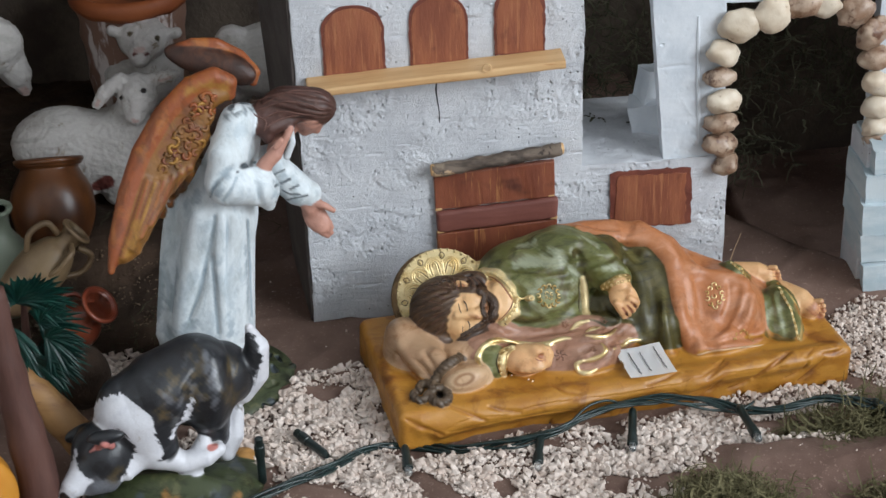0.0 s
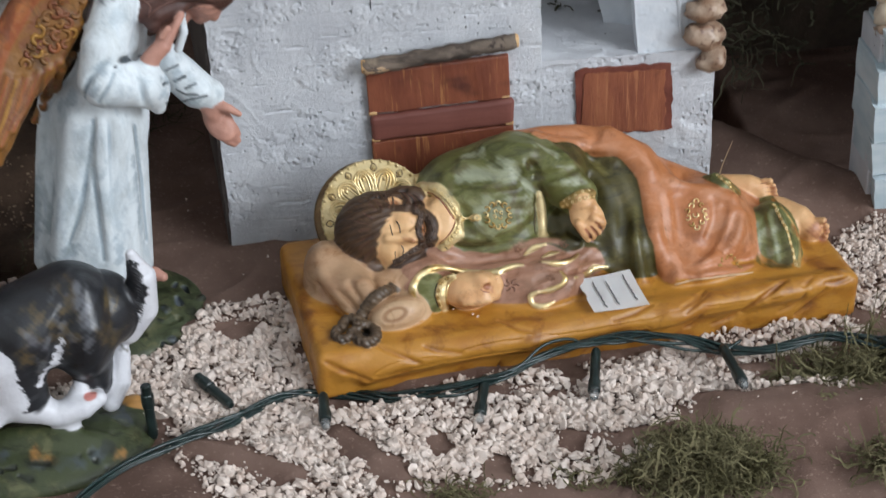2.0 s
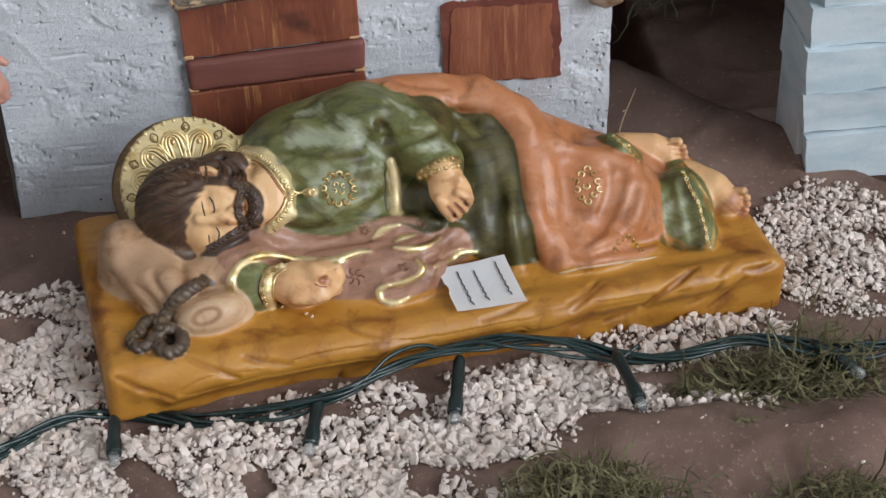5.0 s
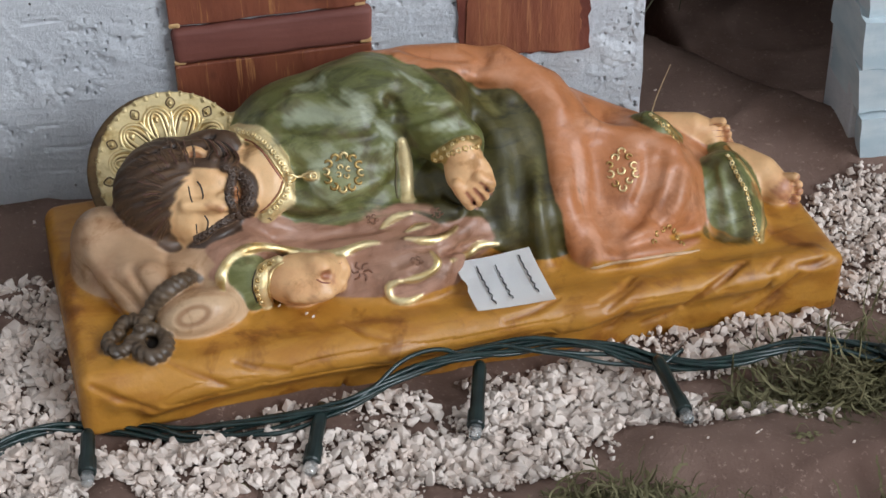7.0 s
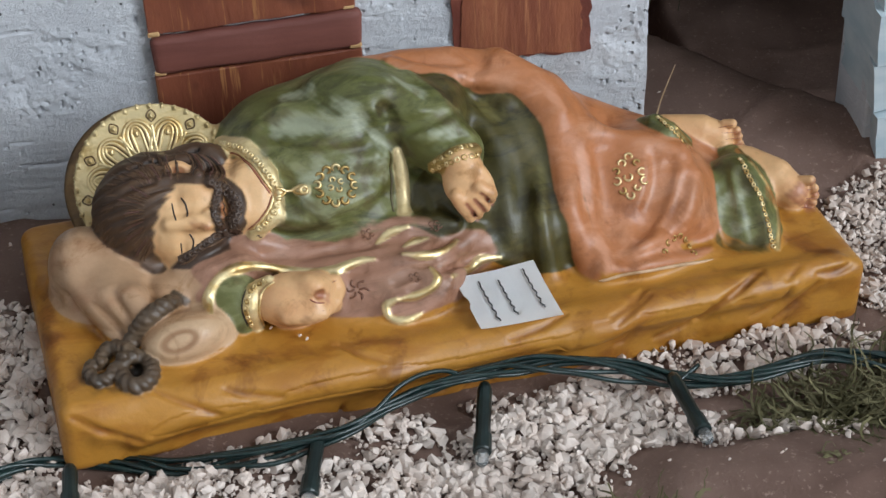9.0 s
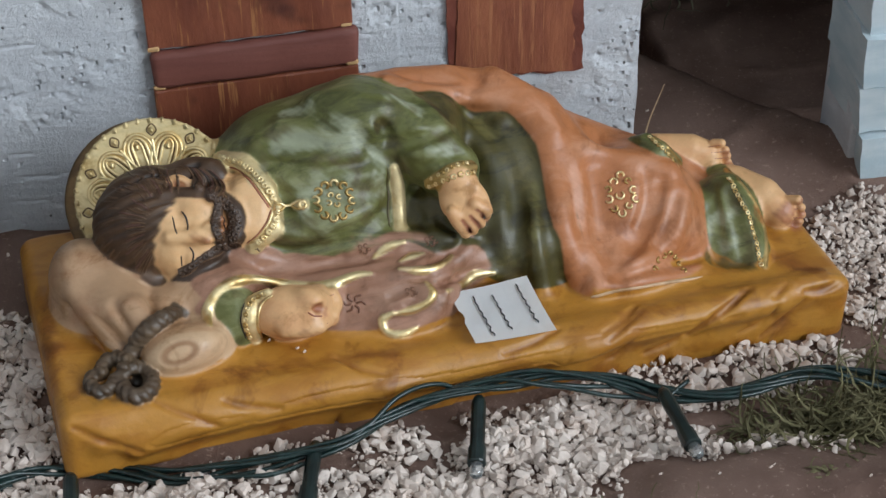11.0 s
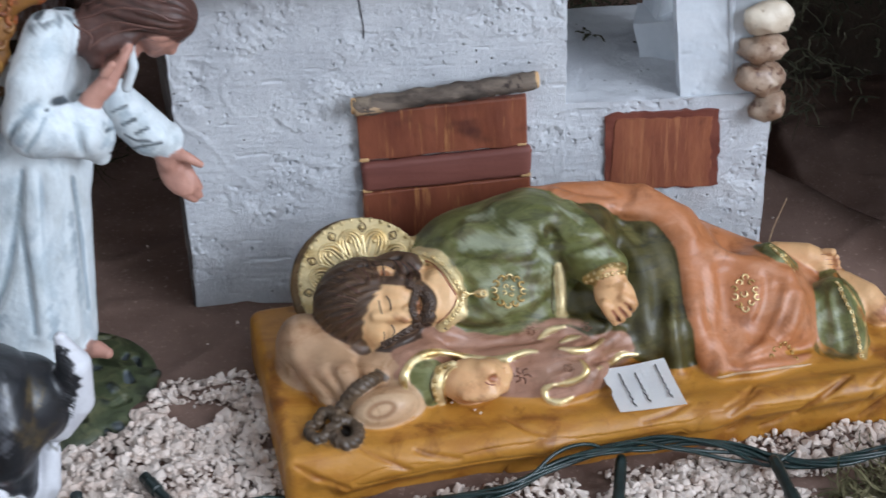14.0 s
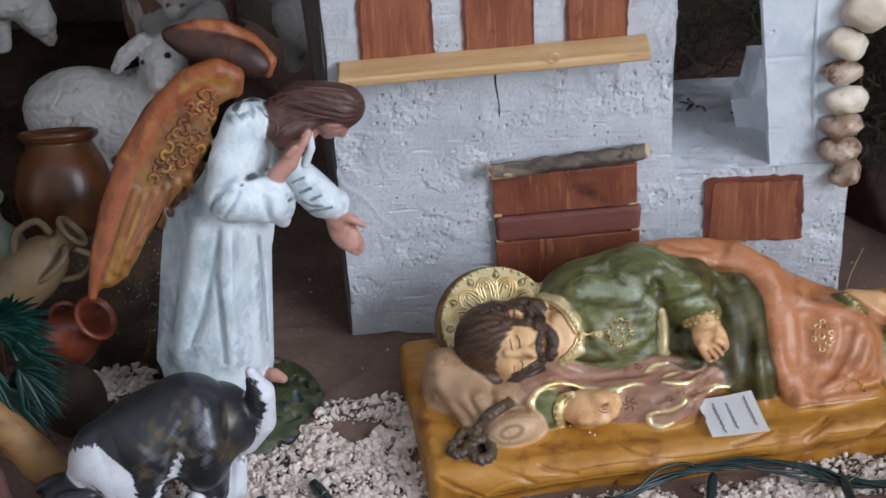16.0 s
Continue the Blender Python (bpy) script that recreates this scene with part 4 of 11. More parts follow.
def sleeping_figure():
    """Man asleep on his side on a plank-like base, his head on a tied sack."""
    s = Clay(PAINTS)
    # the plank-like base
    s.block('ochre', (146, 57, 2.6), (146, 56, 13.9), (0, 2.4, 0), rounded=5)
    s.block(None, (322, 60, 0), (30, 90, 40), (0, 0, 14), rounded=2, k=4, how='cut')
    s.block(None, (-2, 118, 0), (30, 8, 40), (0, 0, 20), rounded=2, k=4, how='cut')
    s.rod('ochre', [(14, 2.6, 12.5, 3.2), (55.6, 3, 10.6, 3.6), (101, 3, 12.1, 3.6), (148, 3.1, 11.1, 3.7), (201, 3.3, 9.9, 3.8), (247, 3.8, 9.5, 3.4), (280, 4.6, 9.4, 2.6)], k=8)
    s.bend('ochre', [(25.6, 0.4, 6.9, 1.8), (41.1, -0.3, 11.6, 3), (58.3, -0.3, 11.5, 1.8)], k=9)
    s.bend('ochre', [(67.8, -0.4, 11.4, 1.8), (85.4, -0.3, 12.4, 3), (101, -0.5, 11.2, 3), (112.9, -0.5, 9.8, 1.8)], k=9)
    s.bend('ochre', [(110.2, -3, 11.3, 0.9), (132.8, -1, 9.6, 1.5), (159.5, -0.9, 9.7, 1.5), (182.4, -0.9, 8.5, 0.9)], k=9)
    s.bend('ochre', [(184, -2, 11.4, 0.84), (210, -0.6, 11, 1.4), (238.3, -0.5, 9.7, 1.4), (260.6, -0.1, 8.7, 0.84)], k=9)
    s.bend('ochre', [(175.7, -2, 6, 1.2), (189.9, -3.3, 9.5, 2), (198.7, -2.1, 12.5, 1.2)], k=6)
    # carved grooves, painted a darker ochre that adds shade to the cuts
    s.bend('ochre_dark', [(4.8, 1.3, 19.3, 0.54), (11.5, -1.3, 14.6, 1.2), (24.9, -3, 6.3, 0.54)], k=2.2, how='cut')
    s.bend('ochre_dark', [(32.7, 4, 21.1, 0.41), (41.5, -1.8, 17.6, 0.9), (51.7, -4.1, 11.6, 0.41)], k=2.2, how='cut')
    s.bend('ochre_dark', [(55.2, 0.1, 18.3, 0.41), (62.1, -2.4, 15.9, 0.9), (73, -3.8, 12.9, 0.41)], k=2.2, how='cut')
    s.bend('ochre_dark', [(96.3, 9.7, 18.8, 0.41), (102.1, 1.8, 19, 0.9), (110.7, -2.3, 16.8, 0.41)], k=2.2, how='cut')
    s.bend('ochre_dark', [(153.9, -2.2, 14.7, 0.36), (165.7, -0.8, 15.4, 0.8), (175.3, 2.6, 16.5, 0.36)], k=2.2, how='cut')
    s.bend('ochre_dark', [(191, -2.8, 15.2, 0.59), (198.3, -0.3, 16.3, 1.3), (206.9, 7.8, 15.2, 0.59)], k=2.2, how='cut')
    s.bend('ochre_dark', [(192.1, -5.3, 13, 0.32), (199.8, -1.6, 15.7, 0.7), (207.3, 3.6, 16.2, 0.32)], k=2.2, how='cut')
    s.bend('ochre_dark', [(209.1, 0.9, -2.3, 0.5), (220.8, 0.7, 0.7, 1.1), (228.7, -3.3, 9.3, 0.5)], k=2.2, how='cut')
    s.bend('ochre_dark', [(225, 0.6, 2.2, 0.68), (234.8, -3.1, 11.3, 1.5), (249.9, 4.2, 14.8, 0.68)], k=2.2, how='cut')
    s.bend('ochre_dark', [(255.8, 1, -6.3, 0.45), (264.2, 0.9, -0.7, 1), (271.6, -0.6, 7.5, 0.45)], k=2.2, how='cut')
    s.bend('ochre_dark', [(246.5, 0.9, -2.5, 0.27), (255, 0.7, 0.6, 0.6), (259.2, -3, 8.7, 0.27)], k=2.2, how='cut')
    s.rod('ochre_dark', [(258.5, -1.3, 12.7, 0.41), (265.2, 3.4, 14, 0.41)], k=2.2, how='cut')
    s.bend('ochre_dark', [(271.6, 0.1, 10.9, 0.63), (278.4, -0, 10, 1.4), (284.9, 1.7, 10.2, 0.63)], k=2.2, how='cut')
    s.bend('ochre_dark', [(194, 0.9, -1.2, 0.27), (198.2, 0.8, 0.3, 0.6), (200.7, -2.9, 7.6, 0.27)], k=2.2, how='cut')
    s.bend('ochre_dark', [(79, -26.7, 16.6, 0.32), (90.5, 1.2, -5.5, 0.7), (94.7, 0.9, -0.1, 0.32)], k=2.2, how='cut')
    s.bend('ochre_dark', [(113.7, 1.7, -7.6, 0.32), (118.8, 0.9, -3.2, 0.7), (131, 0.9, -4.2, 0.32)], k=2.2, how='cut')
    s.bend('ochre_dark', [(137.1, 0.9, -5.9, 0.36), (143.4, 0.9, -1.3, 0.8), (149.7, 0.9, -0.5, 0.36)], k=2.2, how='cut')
    s.rod('ochre_dark', [(5, 74.2, 22.3, 3), (2.7, 42.6, 21.5, 3), (1.4, 19.7, 20.2, 3)], how='mist')
    s.rod('ochre_dark', [(61.6, 11.1, 19.9, 2.5), (88.3, 9.1, 19, 2.5), (115.4, 6.7, 18.4, 2.5)], how='mist')
    s.rod('ochre_dark', [(271.9, 23.4, 11.1, 4), (276.6, 14.5, 11, 4), (281.2, 6.1, 13.2, 4)], how='mist')
    s.rod('ochre_dark', [(201, 3.7, 15.2, 2), (238.7, 1.2, 14.7, 2)], how='mist')
    # the tied sack
    s.egg('tan', (27, 62, 23.2), (19.3, 19.3, 20), (52.2, 12.9, -25.5), k=6)
    s.egg('tan', (35.5, 44, 23.4), (20.2, 12, 18), (48.3, 26, -37), k=8)
    s.egg('tan', (19.1, 70, 31.9), (9.6, 10.9, 18), (53.3, 1, -16.4), k=8)
    s.rod('tan', [(36.8, 38, 25, 8.2), (43.1, 27, 25.3, 8)], k=5)
    s.egg('tan_pale', (45.4, 21, 26), (13.2, 8, 8.5), (52.5, -12.7, -6.6))
    s.egg('tan_pale', (55.7, 26, 23.5), (8, 8, 7), (53.6, 1.7, -17.4), k=6)
    s.egg('tan_dark', (43.8, 13.8, 31), (8.6, 4.6, 2.2), (51.9, -15.9, -4.1), k=1.2, how='cut')
    s.egg('tan_pale', (44.5, 16.6, 29.2), (5.6, 2.6, 2.2), (51.5, -17.5, -2.8), k=1.5)
    # sack creases in darker tan, so the colour deepens their shade
    s.bend('tan_dark', [(26.5, 37.7, 38.3, 0.45), (29.4, 30.3, 33.4, 1), (31.1, 27.5, 27.8, 0.45)], k=4, how='cut')
    s.bend('tan_dark', [(17.7, 45.6, 34.8, 0.45), (23.2, 35, 31.6, 1), (28.1, 29.1, 25, 0.45)], k=4, how='cut')
    s.bend('tan_dark', [(39.5, 42.5, 36.3, 0.45), (39.8, 33.3, 35.7, 1), (37.7, 28.3, 33.9, 0.45)], k=4, how='cut')
    s.bend('tan_dark', [(49.4, 57.4, 21.7, 0.45), (48.3, 42.1, 28.2, 1), (43.7, 29.7, 33.7, 0.45)], k=4, how='cut')
    s.bend('tan_dark', [(12.3, 51.2, 32.1, 0.45), (15.8, 43.4, 24.7, 1), (20.7, 33.3, 22.5, 0.45)], k=4, how='cut')
    s.bend('tan', [(14.9, 52, 35.8, 1.2), (21.1, 40.6, 30.3, 2), (26.4, 32, 23.1, 1.2)], k=6)
    s.rod('tan', [(32.9, 36.8, 37.3, 1.2), (35.3, 31, 33.8, 1.2)], k=6)
    s.rod('tan', [(44, 42.8, 32.5, 1.2), (43.3, 33.7, 32, 1.2)], k=6)
    # rope round the sack, tied in a knot
    s.twist('rope', [(49.9, 40.9, 25.9), (43.1, 30.4, 34.5), (35.9, 26.8, 33.8), (31, 28.1, 26.9), (27.7, 25.5, 22.4)], 2.5)
    s.twist('rope', [(27.5, 21.8, 25.4), (23.8, 27.4, 23.7), (20.5, 27.7, 22.8), (17.8, 22.9, 22.8)], 2.2)
    s.twist('rope', [(18.5, 20.1, 24.9), (14.8, 21.1, 23.1), (13.3, 17.2, 23.2), (15.2, 12.4, 23.2), (19.6, 13.5, 23), (22, 18.3, 22.9)], 1.9)
    s.twist('rope', [(26, 18.5, 26.5), (23.7, 17.3, 22.7), (24, 9.9, 22.7), (27.5, 6.4, 22.5), (31.7, 8.8, 22.3), (33.5, 14.9, 22.3), (31.4, 20.1, 22.7), (27.8, 19.6, 24.6)], 2.3)
    s.egg('rope_dark', (28.4, 15.6, 21.5), (2.6, 2.4, 3), (53.6, 1.7, -17.4), k=0.6, how='cut')
    s.rod('rope_dark', [(11.6, 14.6, 24.4, 1.6), (19.7, 9, 21.7, 1.6), (32.1, 5.6, 21.4, 1.6)], how='mist')
    # halo
    s.disc('bronze', (48.3, 87.6, 43.9), 29.8, 3.6, (59.1, 0, -11.8), rounded=1.5, k=1)
    s.disc('gold_leaf', (50.9, 85.1, 46.4), 28.8, 1.3, (59.1, 0, -11.8), rounded=0.6, k=0.6)
    D, mid = np.array(Euler([radians(a) for a in (59.1, 0, -11.8)]).to_matrix()), np.array((50.9, 85.1, 46.4))
    on = lambda r, a, side=0.0: tuple(mid + D @ np.array((r * math.cos(radians(a)) - side * math.sin(radians(a)), r * math.sin(radians(a)) + side * math.cos(radians(a)), 1.3)))
    for i in range(7):
        a = 205 - 33 * i
        for w, paint, thick in ((5.0, "gold", 0.75), (4.1, "gold_dark", 0.4), (3.3, "gold", 0.7), (2.5, "bronze", 0.35), (1.75, "gold", 0.6)):
            s.line(paint, [on(9, a, -w * 0.86), on(15, a, -w), on(19.4, a, -w), on(20.4 + w * 0.45, a, -w * 0.62), on(20.8 + w * 0.62, a), on(20.4 + w * 0.45, a, w * 0.62), on(19.4, a, w), on(15, a, w), on(9, a, w * 0.86)], thick, lift=0.1)
        s.ring("gold", on(19.4, a), 0.5, 0.9, lift=0.3, n=7)
        b = a + 16.5
        s.line("bronze", [on(22.4, b), on(24.6, b, -1.7), on(26.8, b), on(24.6, b, 1.7), on(22.4, b)], 0.28, lift=0.05)
        s.ring("gold", on(24.6, b), 0.4, 0.85, lift=0.3, n=6)
        s.line("gold", [on(14, b, -0.6), on(20, b, -0.2), on(21.6, b, 0.3)], 0.8, lift=0.1)
    for i in range(30):
        s.ring("gold_leaf", on(28.2 + 0.3 * math.sin(i * 2.4), 225 - 9 * i), 0.5, 1.15, lift=-0.45, n=6)
    # green robe
    s.egg('green', (110.1, 80, 46.8), (38.8, 29.7, 30), (53.3, 1, -16.4), k=6)
    s.egg('green', (93.6, 84, 50.2), (18.9, 18.5, 24), (51.8, -15, -4.2), k=8)
    s.egg('green', (128.5, 84, 61.7), (23.6, 16.8, 28), (52.8, 9, -22.4), k=8)
    s.egg('green', (98.7, 58, 43.4), (25.2, 9.6, 14), (53.2, -3.9, -12.8), k=8)
    s.egg('green', (110.1, 58, 34.7), (28, 8, 10), (53.5, -3.1, -13.9), k=8)
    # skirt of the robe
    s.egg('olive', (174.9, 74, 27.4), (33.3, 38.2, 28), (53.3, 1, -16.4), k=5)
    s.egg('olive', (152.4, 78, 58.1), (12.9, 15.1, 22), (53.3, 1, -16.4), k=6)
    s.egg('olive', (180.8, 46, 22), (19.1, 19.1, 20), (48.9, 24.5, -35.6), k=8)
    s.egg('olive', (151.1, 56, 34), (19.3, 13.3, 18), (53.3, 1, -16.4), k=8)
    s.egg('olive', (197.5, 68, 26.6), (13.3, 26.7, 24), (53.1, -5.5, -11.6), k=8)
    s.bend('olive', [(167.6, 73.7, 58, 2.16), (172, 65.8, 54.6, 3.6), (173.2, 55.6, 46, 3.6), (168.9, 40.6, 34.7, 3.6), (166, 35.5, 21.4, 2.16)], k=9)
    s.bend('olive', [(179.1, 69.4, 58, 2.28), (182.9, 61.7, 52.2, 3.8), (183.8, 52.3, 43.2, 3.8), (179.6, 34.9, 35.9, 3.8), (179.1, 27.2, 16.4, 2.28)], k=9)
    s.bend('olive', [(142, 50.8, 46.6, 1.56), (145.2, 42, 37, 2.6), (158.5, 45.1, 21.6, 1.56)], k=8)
    # skirt grooves get a darker olive, shade painted along each fold
    s.bend('olive_shade', [(169.3, 75.3, 62.7, 0.85), (174.7, 59.8, 57.5, 1.9), (175.3, 46.4, 46.5, 1.9), (171.1, 31.6, 35.3, 1.9), (170.6, 27.5, 19.6, 0.85)], k=7, how='cut')
    s.bend('olive_shade', [(180.4, 66.9, 61.7, 0.77), (183.7, 55, 53.7, 1.7), (184.1, 39.6, 44, 1.7), (182.4, 27.9, 35, 1.7), (184.5, 24.6, 19.4, 0.77)], k=7, how='cut')
    s.bend('olive_shade', [(140.7, 56.4, 50.5, 0.72), (142.3, 45, 47.8, 1.6), (152.3, 38.4, 32.8, 1.6), (161.7, 35.4, 25.1, 0.72)], k=6, how='cut')
    s.bend('olive_shade', [(130.6, 53.1, 54.9, 1.08), (135.9, 48, 45, 2.4), (138.9, 41.7, 39.9, 1.08)], k=6, how='cut')
    # painted highlight on two ridges, painted shade between the folds
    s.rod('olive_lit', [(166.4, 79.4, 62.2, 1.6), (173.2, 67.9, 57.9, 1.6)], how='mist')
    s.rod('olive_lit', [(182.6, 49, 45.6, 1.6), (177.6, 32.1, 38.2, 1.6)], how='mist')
    s.rod('olive_shade', [(170.6, 57.4, 52.7, 3), (167.4, 45.2, 44.3, 3)], how='mist')
    s.rod('olive_shade', [(164.3, 42.5, 41.9, 3), (163.7, 34.8, 30, 3)], how='mist')
    s.rod('olive_shade', [(175.1, 45.9, 42, 3), (171.4, 32.5, 29.6, 3)], how='mist')
    s.rod('olive_shade', [(189.1, 55, 50.1, 3), (185.9, 40.5, 40.5, 3)], how='mist')
    s.rod('olive_shade', [(138, 51.5, 44.6, 3), (145.3, 42.2, 39.3, 3)], how='mist')
    # neck and open collar
    s.egg('face', (80.1, 60, 51), (9.6, 13.7, 12.4), (53.1, -5.5, -11.6), k=2)
    s.egg('skin', (79.4, 50.9, 60), (3.6, 7.5, 2), (53.2, -7.9, -10.3), k=5, how='cut')
    s.bend('gold_leaf', [(74.8, 79.6, 62, 2.4), (79.7, 70.1, 64.8, 3), (84, 62.8, 63.2, 3), (86.6, 57.4, 59.5, 3), (88.8, 54.6, 55.3, 2.6)], k=1.2)
    s.bend('gold_leaf', [(88.4, 52, 53.6, 2.6), (86.2, 49.7, 50.4, 2.9), (82.1, 48, 46.8, 2.8), (78.4, 48.5, 44, 2.2)], k=1.2)
    s.beads('gold', 'gold_leaf', [(74.3, 75.7, 64.5), (79.2, 66.8, 67), (83.5, 60.1, 65), (86.2, 54.9, 61.2), (88.4, 52.4, 56.9)], 2.6, 0.9, 0.7)
    s.line('lip', [(72.3, 83, 58.5), (76.7, 69.5, 64), (80.6, 59.9, 64), (83.2, 54.5, 60.2), (85.4, 52, 55.9)], 0.4, lift=0.0)
    s.line('gold', [(72.7, 78.4, 61.8), (77.5, 67.9, 65.3), (81.7, 60.2, 64), (84.3, 54.8, 60.3), (86.5, 52.4, 55.9)], 0.55, lift=0.2)
    s.beads('gold', 'gold_leaf', [(88, 49.8, 55.1), (85.8, 47.3, 52.1), (81.7, 45.7, 48.4), (78.1, 46.5, 45.5)], 2.6, 0.9, 0.7)
    s.line('lip', [(85.9, 51.7, 55.3), (83.6, 48.9, 52.5), (79.5, 47.2, 48.9), (76, 48.7, 45.5)], 0.4, lift=0.0)
    s.line('gold', [(86.6, 51.1, 55.3), (84.3, 48.5, 52.4), (80.2, 46.8, 48.8), (76.6, 47.9, 45.5)], 0.55, lift=0.2)
    s.bend('gold_leaf', [(88.6, 50.9, 56.2, 1.6), (93.7, 51.5, 55.3, 1.9), (97.1, 50.7, 55.7, 2.2)], k=0.8)
    s.line('gold', [(87.8, 51.2, 57.6), (92.7, 51, 57.2), (97.5, 49.9, 57.7)], 0.6, lift=0.3)
    s.line('gold_dark', [(87.3, 50, 55.6), (92.2, 49.6, 55.4), (96.5, 48.6, 55.6)], 0.5, lift=0.3)
    s.ring('gold', (96.7, 48.9, 56.9), 1.3, 0.7, 0, 6.3, 0.3, 9)
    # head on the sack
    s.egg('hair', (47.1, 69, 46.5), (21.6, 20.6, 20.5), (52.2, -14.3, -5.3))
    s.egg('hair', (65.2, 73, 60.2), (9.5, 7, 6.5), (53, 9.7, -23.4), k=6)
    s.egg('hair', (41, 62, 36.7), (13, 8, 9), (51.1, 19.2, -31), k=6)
    # combed grooves are painted dark, like shade between the locks
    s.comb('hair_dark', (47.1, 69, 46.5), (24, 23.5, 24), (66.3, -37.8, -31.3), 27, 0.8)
    s.bend('hair_dark', [(41, 68.2, 65.9, 0.41), (55.1, 70, 66.2, 0.9), (70.3, 72.1, 65.7, 0.41)], k=2, how='cut')
    s.egg('face', (53.9, 58.5, 47.8), (14.2, 15.2, 13.5), (53.2, 8.1, -22.2), k=1)
    s.egg('face', (62.9, 56.1, 51.7), (7.6, 10.5, 8.5), (53.6, 1.7, -17.4), k=5)
    s.egg('face', (60.6, 57, 59.7), (7, 4.5, 5), (53.6, 1.7, -17.4), k=4)
    s.bend('face', [(53.5, 52.4, 61.1, 0.77), (54.7, 49.9, 59.2, 1.7), (54, 47.5, 56.8, 0.77)], k=4, how='cut')
    s.bend('face', [(53.7, 44.9, 52, 0.72), (54.3, 44.1, 48.7, 1.6), (53.5, 44.1, 44.6, 0.72)], k=4, how='cut')
    s.bend('face', [(49.1, 47.5, 54.7, 1.5), (54.2, 47, 54.3, 2), (58.9, 46.3, 54.3, 2.4), (63, 46.7, 53.7, 2.8)], k=2.8)
    s.egg('face', (62.7, 46.6, 56.7), (1.6, 1.5, 1.5), (53.6, 1.7, -17.4), k=1.5)
    s.egg('face', (61.4, 43.9, 53.2), (1.6, 1.5, 1.5), (53.6, 1.7, -17.4), k=1.5)
    s.egg('face', (56.2, 52.3, 57.7), (2, 3, 1.8), (52.8, 11.3, -24.7), k=2)
    s.egg('face', (55.9, 46.4, 46.7), (1.8, 2.8, 1.8), (53.2, 8.1, -22.2), k=2)
    s.line('ink', [(51.8, 52.7, 59.5), (51.7, 50, 57.5), (51.8, 46.5, 56.3)], 0.28, lift=0)
    s.line('ink', [(55.2, 53.2, 60.6), (56.1, 51, 59.3), (56.2, 48.9, 56.9), (55.6, 46.9, 56.8)], 0.3, lift=0.05)
    s.line('ink', [(52.2, 45.5, 47.7), (52.1, 45.4, 45.5), (52, 45.4, 43.3)], 0.28, lift=0)
    s.line('ink', [(55.5, 46, 50.4), (56.4, 45, 48.5), (56.1, 44.2, 46.7), (55.1, 44.7, 44)], 0.3, lift=0.05)
    # dark mist along the nose's lower edge paints its shadow
    s.rod('skin_dark', [(57.4, 44.3, 53.4, 0.6), (62.4, 42.9, 53.2, 0.6)], how='mist')
    s.rod('lip', [(63.4, 44.3, 54.8, 0.7), (64.7, 45.5, 55.5, 0.7)], how='mist')
    # ear and side locks
    s.egg('skin', (56.9, 64.1, 64.9), (4.6, 3, 2.4), (52.8, 11.3, -24.7), k=1)
    s.egg('skin_dark', (56.6, 61.5, 66.2), (2.6, 1.3, 1.2), (52.8, 11.3, -24.7), k=1, how='cut')
    s.bend('hair', [(50, 59.3, 64.4, 1.6), (54.8, 59.4, 64.1, 2), (61.1, 56.5, 64.6, 2.2), (66.7, 56.2, 62.5, 2.4)], k=2)
    s.bend('hair', [(54.1, 70, 65, 1.4), (59.7, 69.5, 65, 1.8), (63, 67, 63.5, 1.8), (62.3, 56.8, 66.4, 1.4)], k=2)
    s.bend('hair', [(69.4, 71.4, 64.9, 2), (71.4, 68.7, 62.4, 2.2), (71, 66.5, 59.2, 2.2), (67.5, 55, 63.1, 1.8)], k=4)
    s.bend('hair', [(39.3, 51.2, 37.9, 2.2), (44.6, 51, 33.4, 2.6), (52.8, 68.2, 19.8, 2.2), (57.3, 70.5, 19.7, 1.4)])
    # beard and moustache
    s.bend('beard', [(65.8, 53.6, 64.4, 2), (70.6, 56.9, 59.3, 2.6), (73.2, 53.5, 57.2, 3), (73.6, 50.6, 53.3, 2.8), (72, 52.2, 47.4, 2.8)], k=2)
    s.bend('beard', [(72.2, 48.6, 49.7, 3), (75.2, 86.5, 19.4, 4.2), (79.1, 80.9, 19.2, 3.4), (83.2, 77.4, 19, 2.4), (86.2, 75, 19, 1.2)], k=2.5)
    s.bend('beard', [(70.7, 60.6, 37.2, 3.6), (63.5, 47.1, 45.3, 2.4), (57.9, 45.6, 43.4, 1.9), (52.6, 45.9, 40.7, 1.6), (48.7, 50.3, 35.6, 1.2)], k=2.5)
    s.bend('beard', [(67.8, 52.3, 60.6, 1.6), (66.9, 51.1, 57.9, 2), (65.5, 48.9, 56.3, 1.8)], k=1.5)
    s.bend('beard', [(64.9, 46.2, 56.4, 1.8), (65.6, 45.6, 52.9, 2.2), (68.2, 49.6, 47.2, 2.2)], k=1.5)
    s.bend('skin_dark', [(67.9, 49, 57.1, 0.9), (68.5, 50.5, 53.6, 1.2), (67.1, 45.1, 55.2, 0.9)], k=1)
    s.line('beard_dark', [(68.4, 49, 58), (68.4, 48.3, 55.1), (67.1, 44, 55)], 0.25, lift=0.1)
    # beard strands in lit and dark tones: highlights and gaps by colour
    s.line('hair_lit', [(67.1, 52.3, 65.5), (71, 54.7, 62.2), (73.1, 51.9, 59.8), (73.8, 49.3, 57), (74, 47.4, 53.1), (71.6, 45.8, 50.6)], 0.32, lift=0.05)
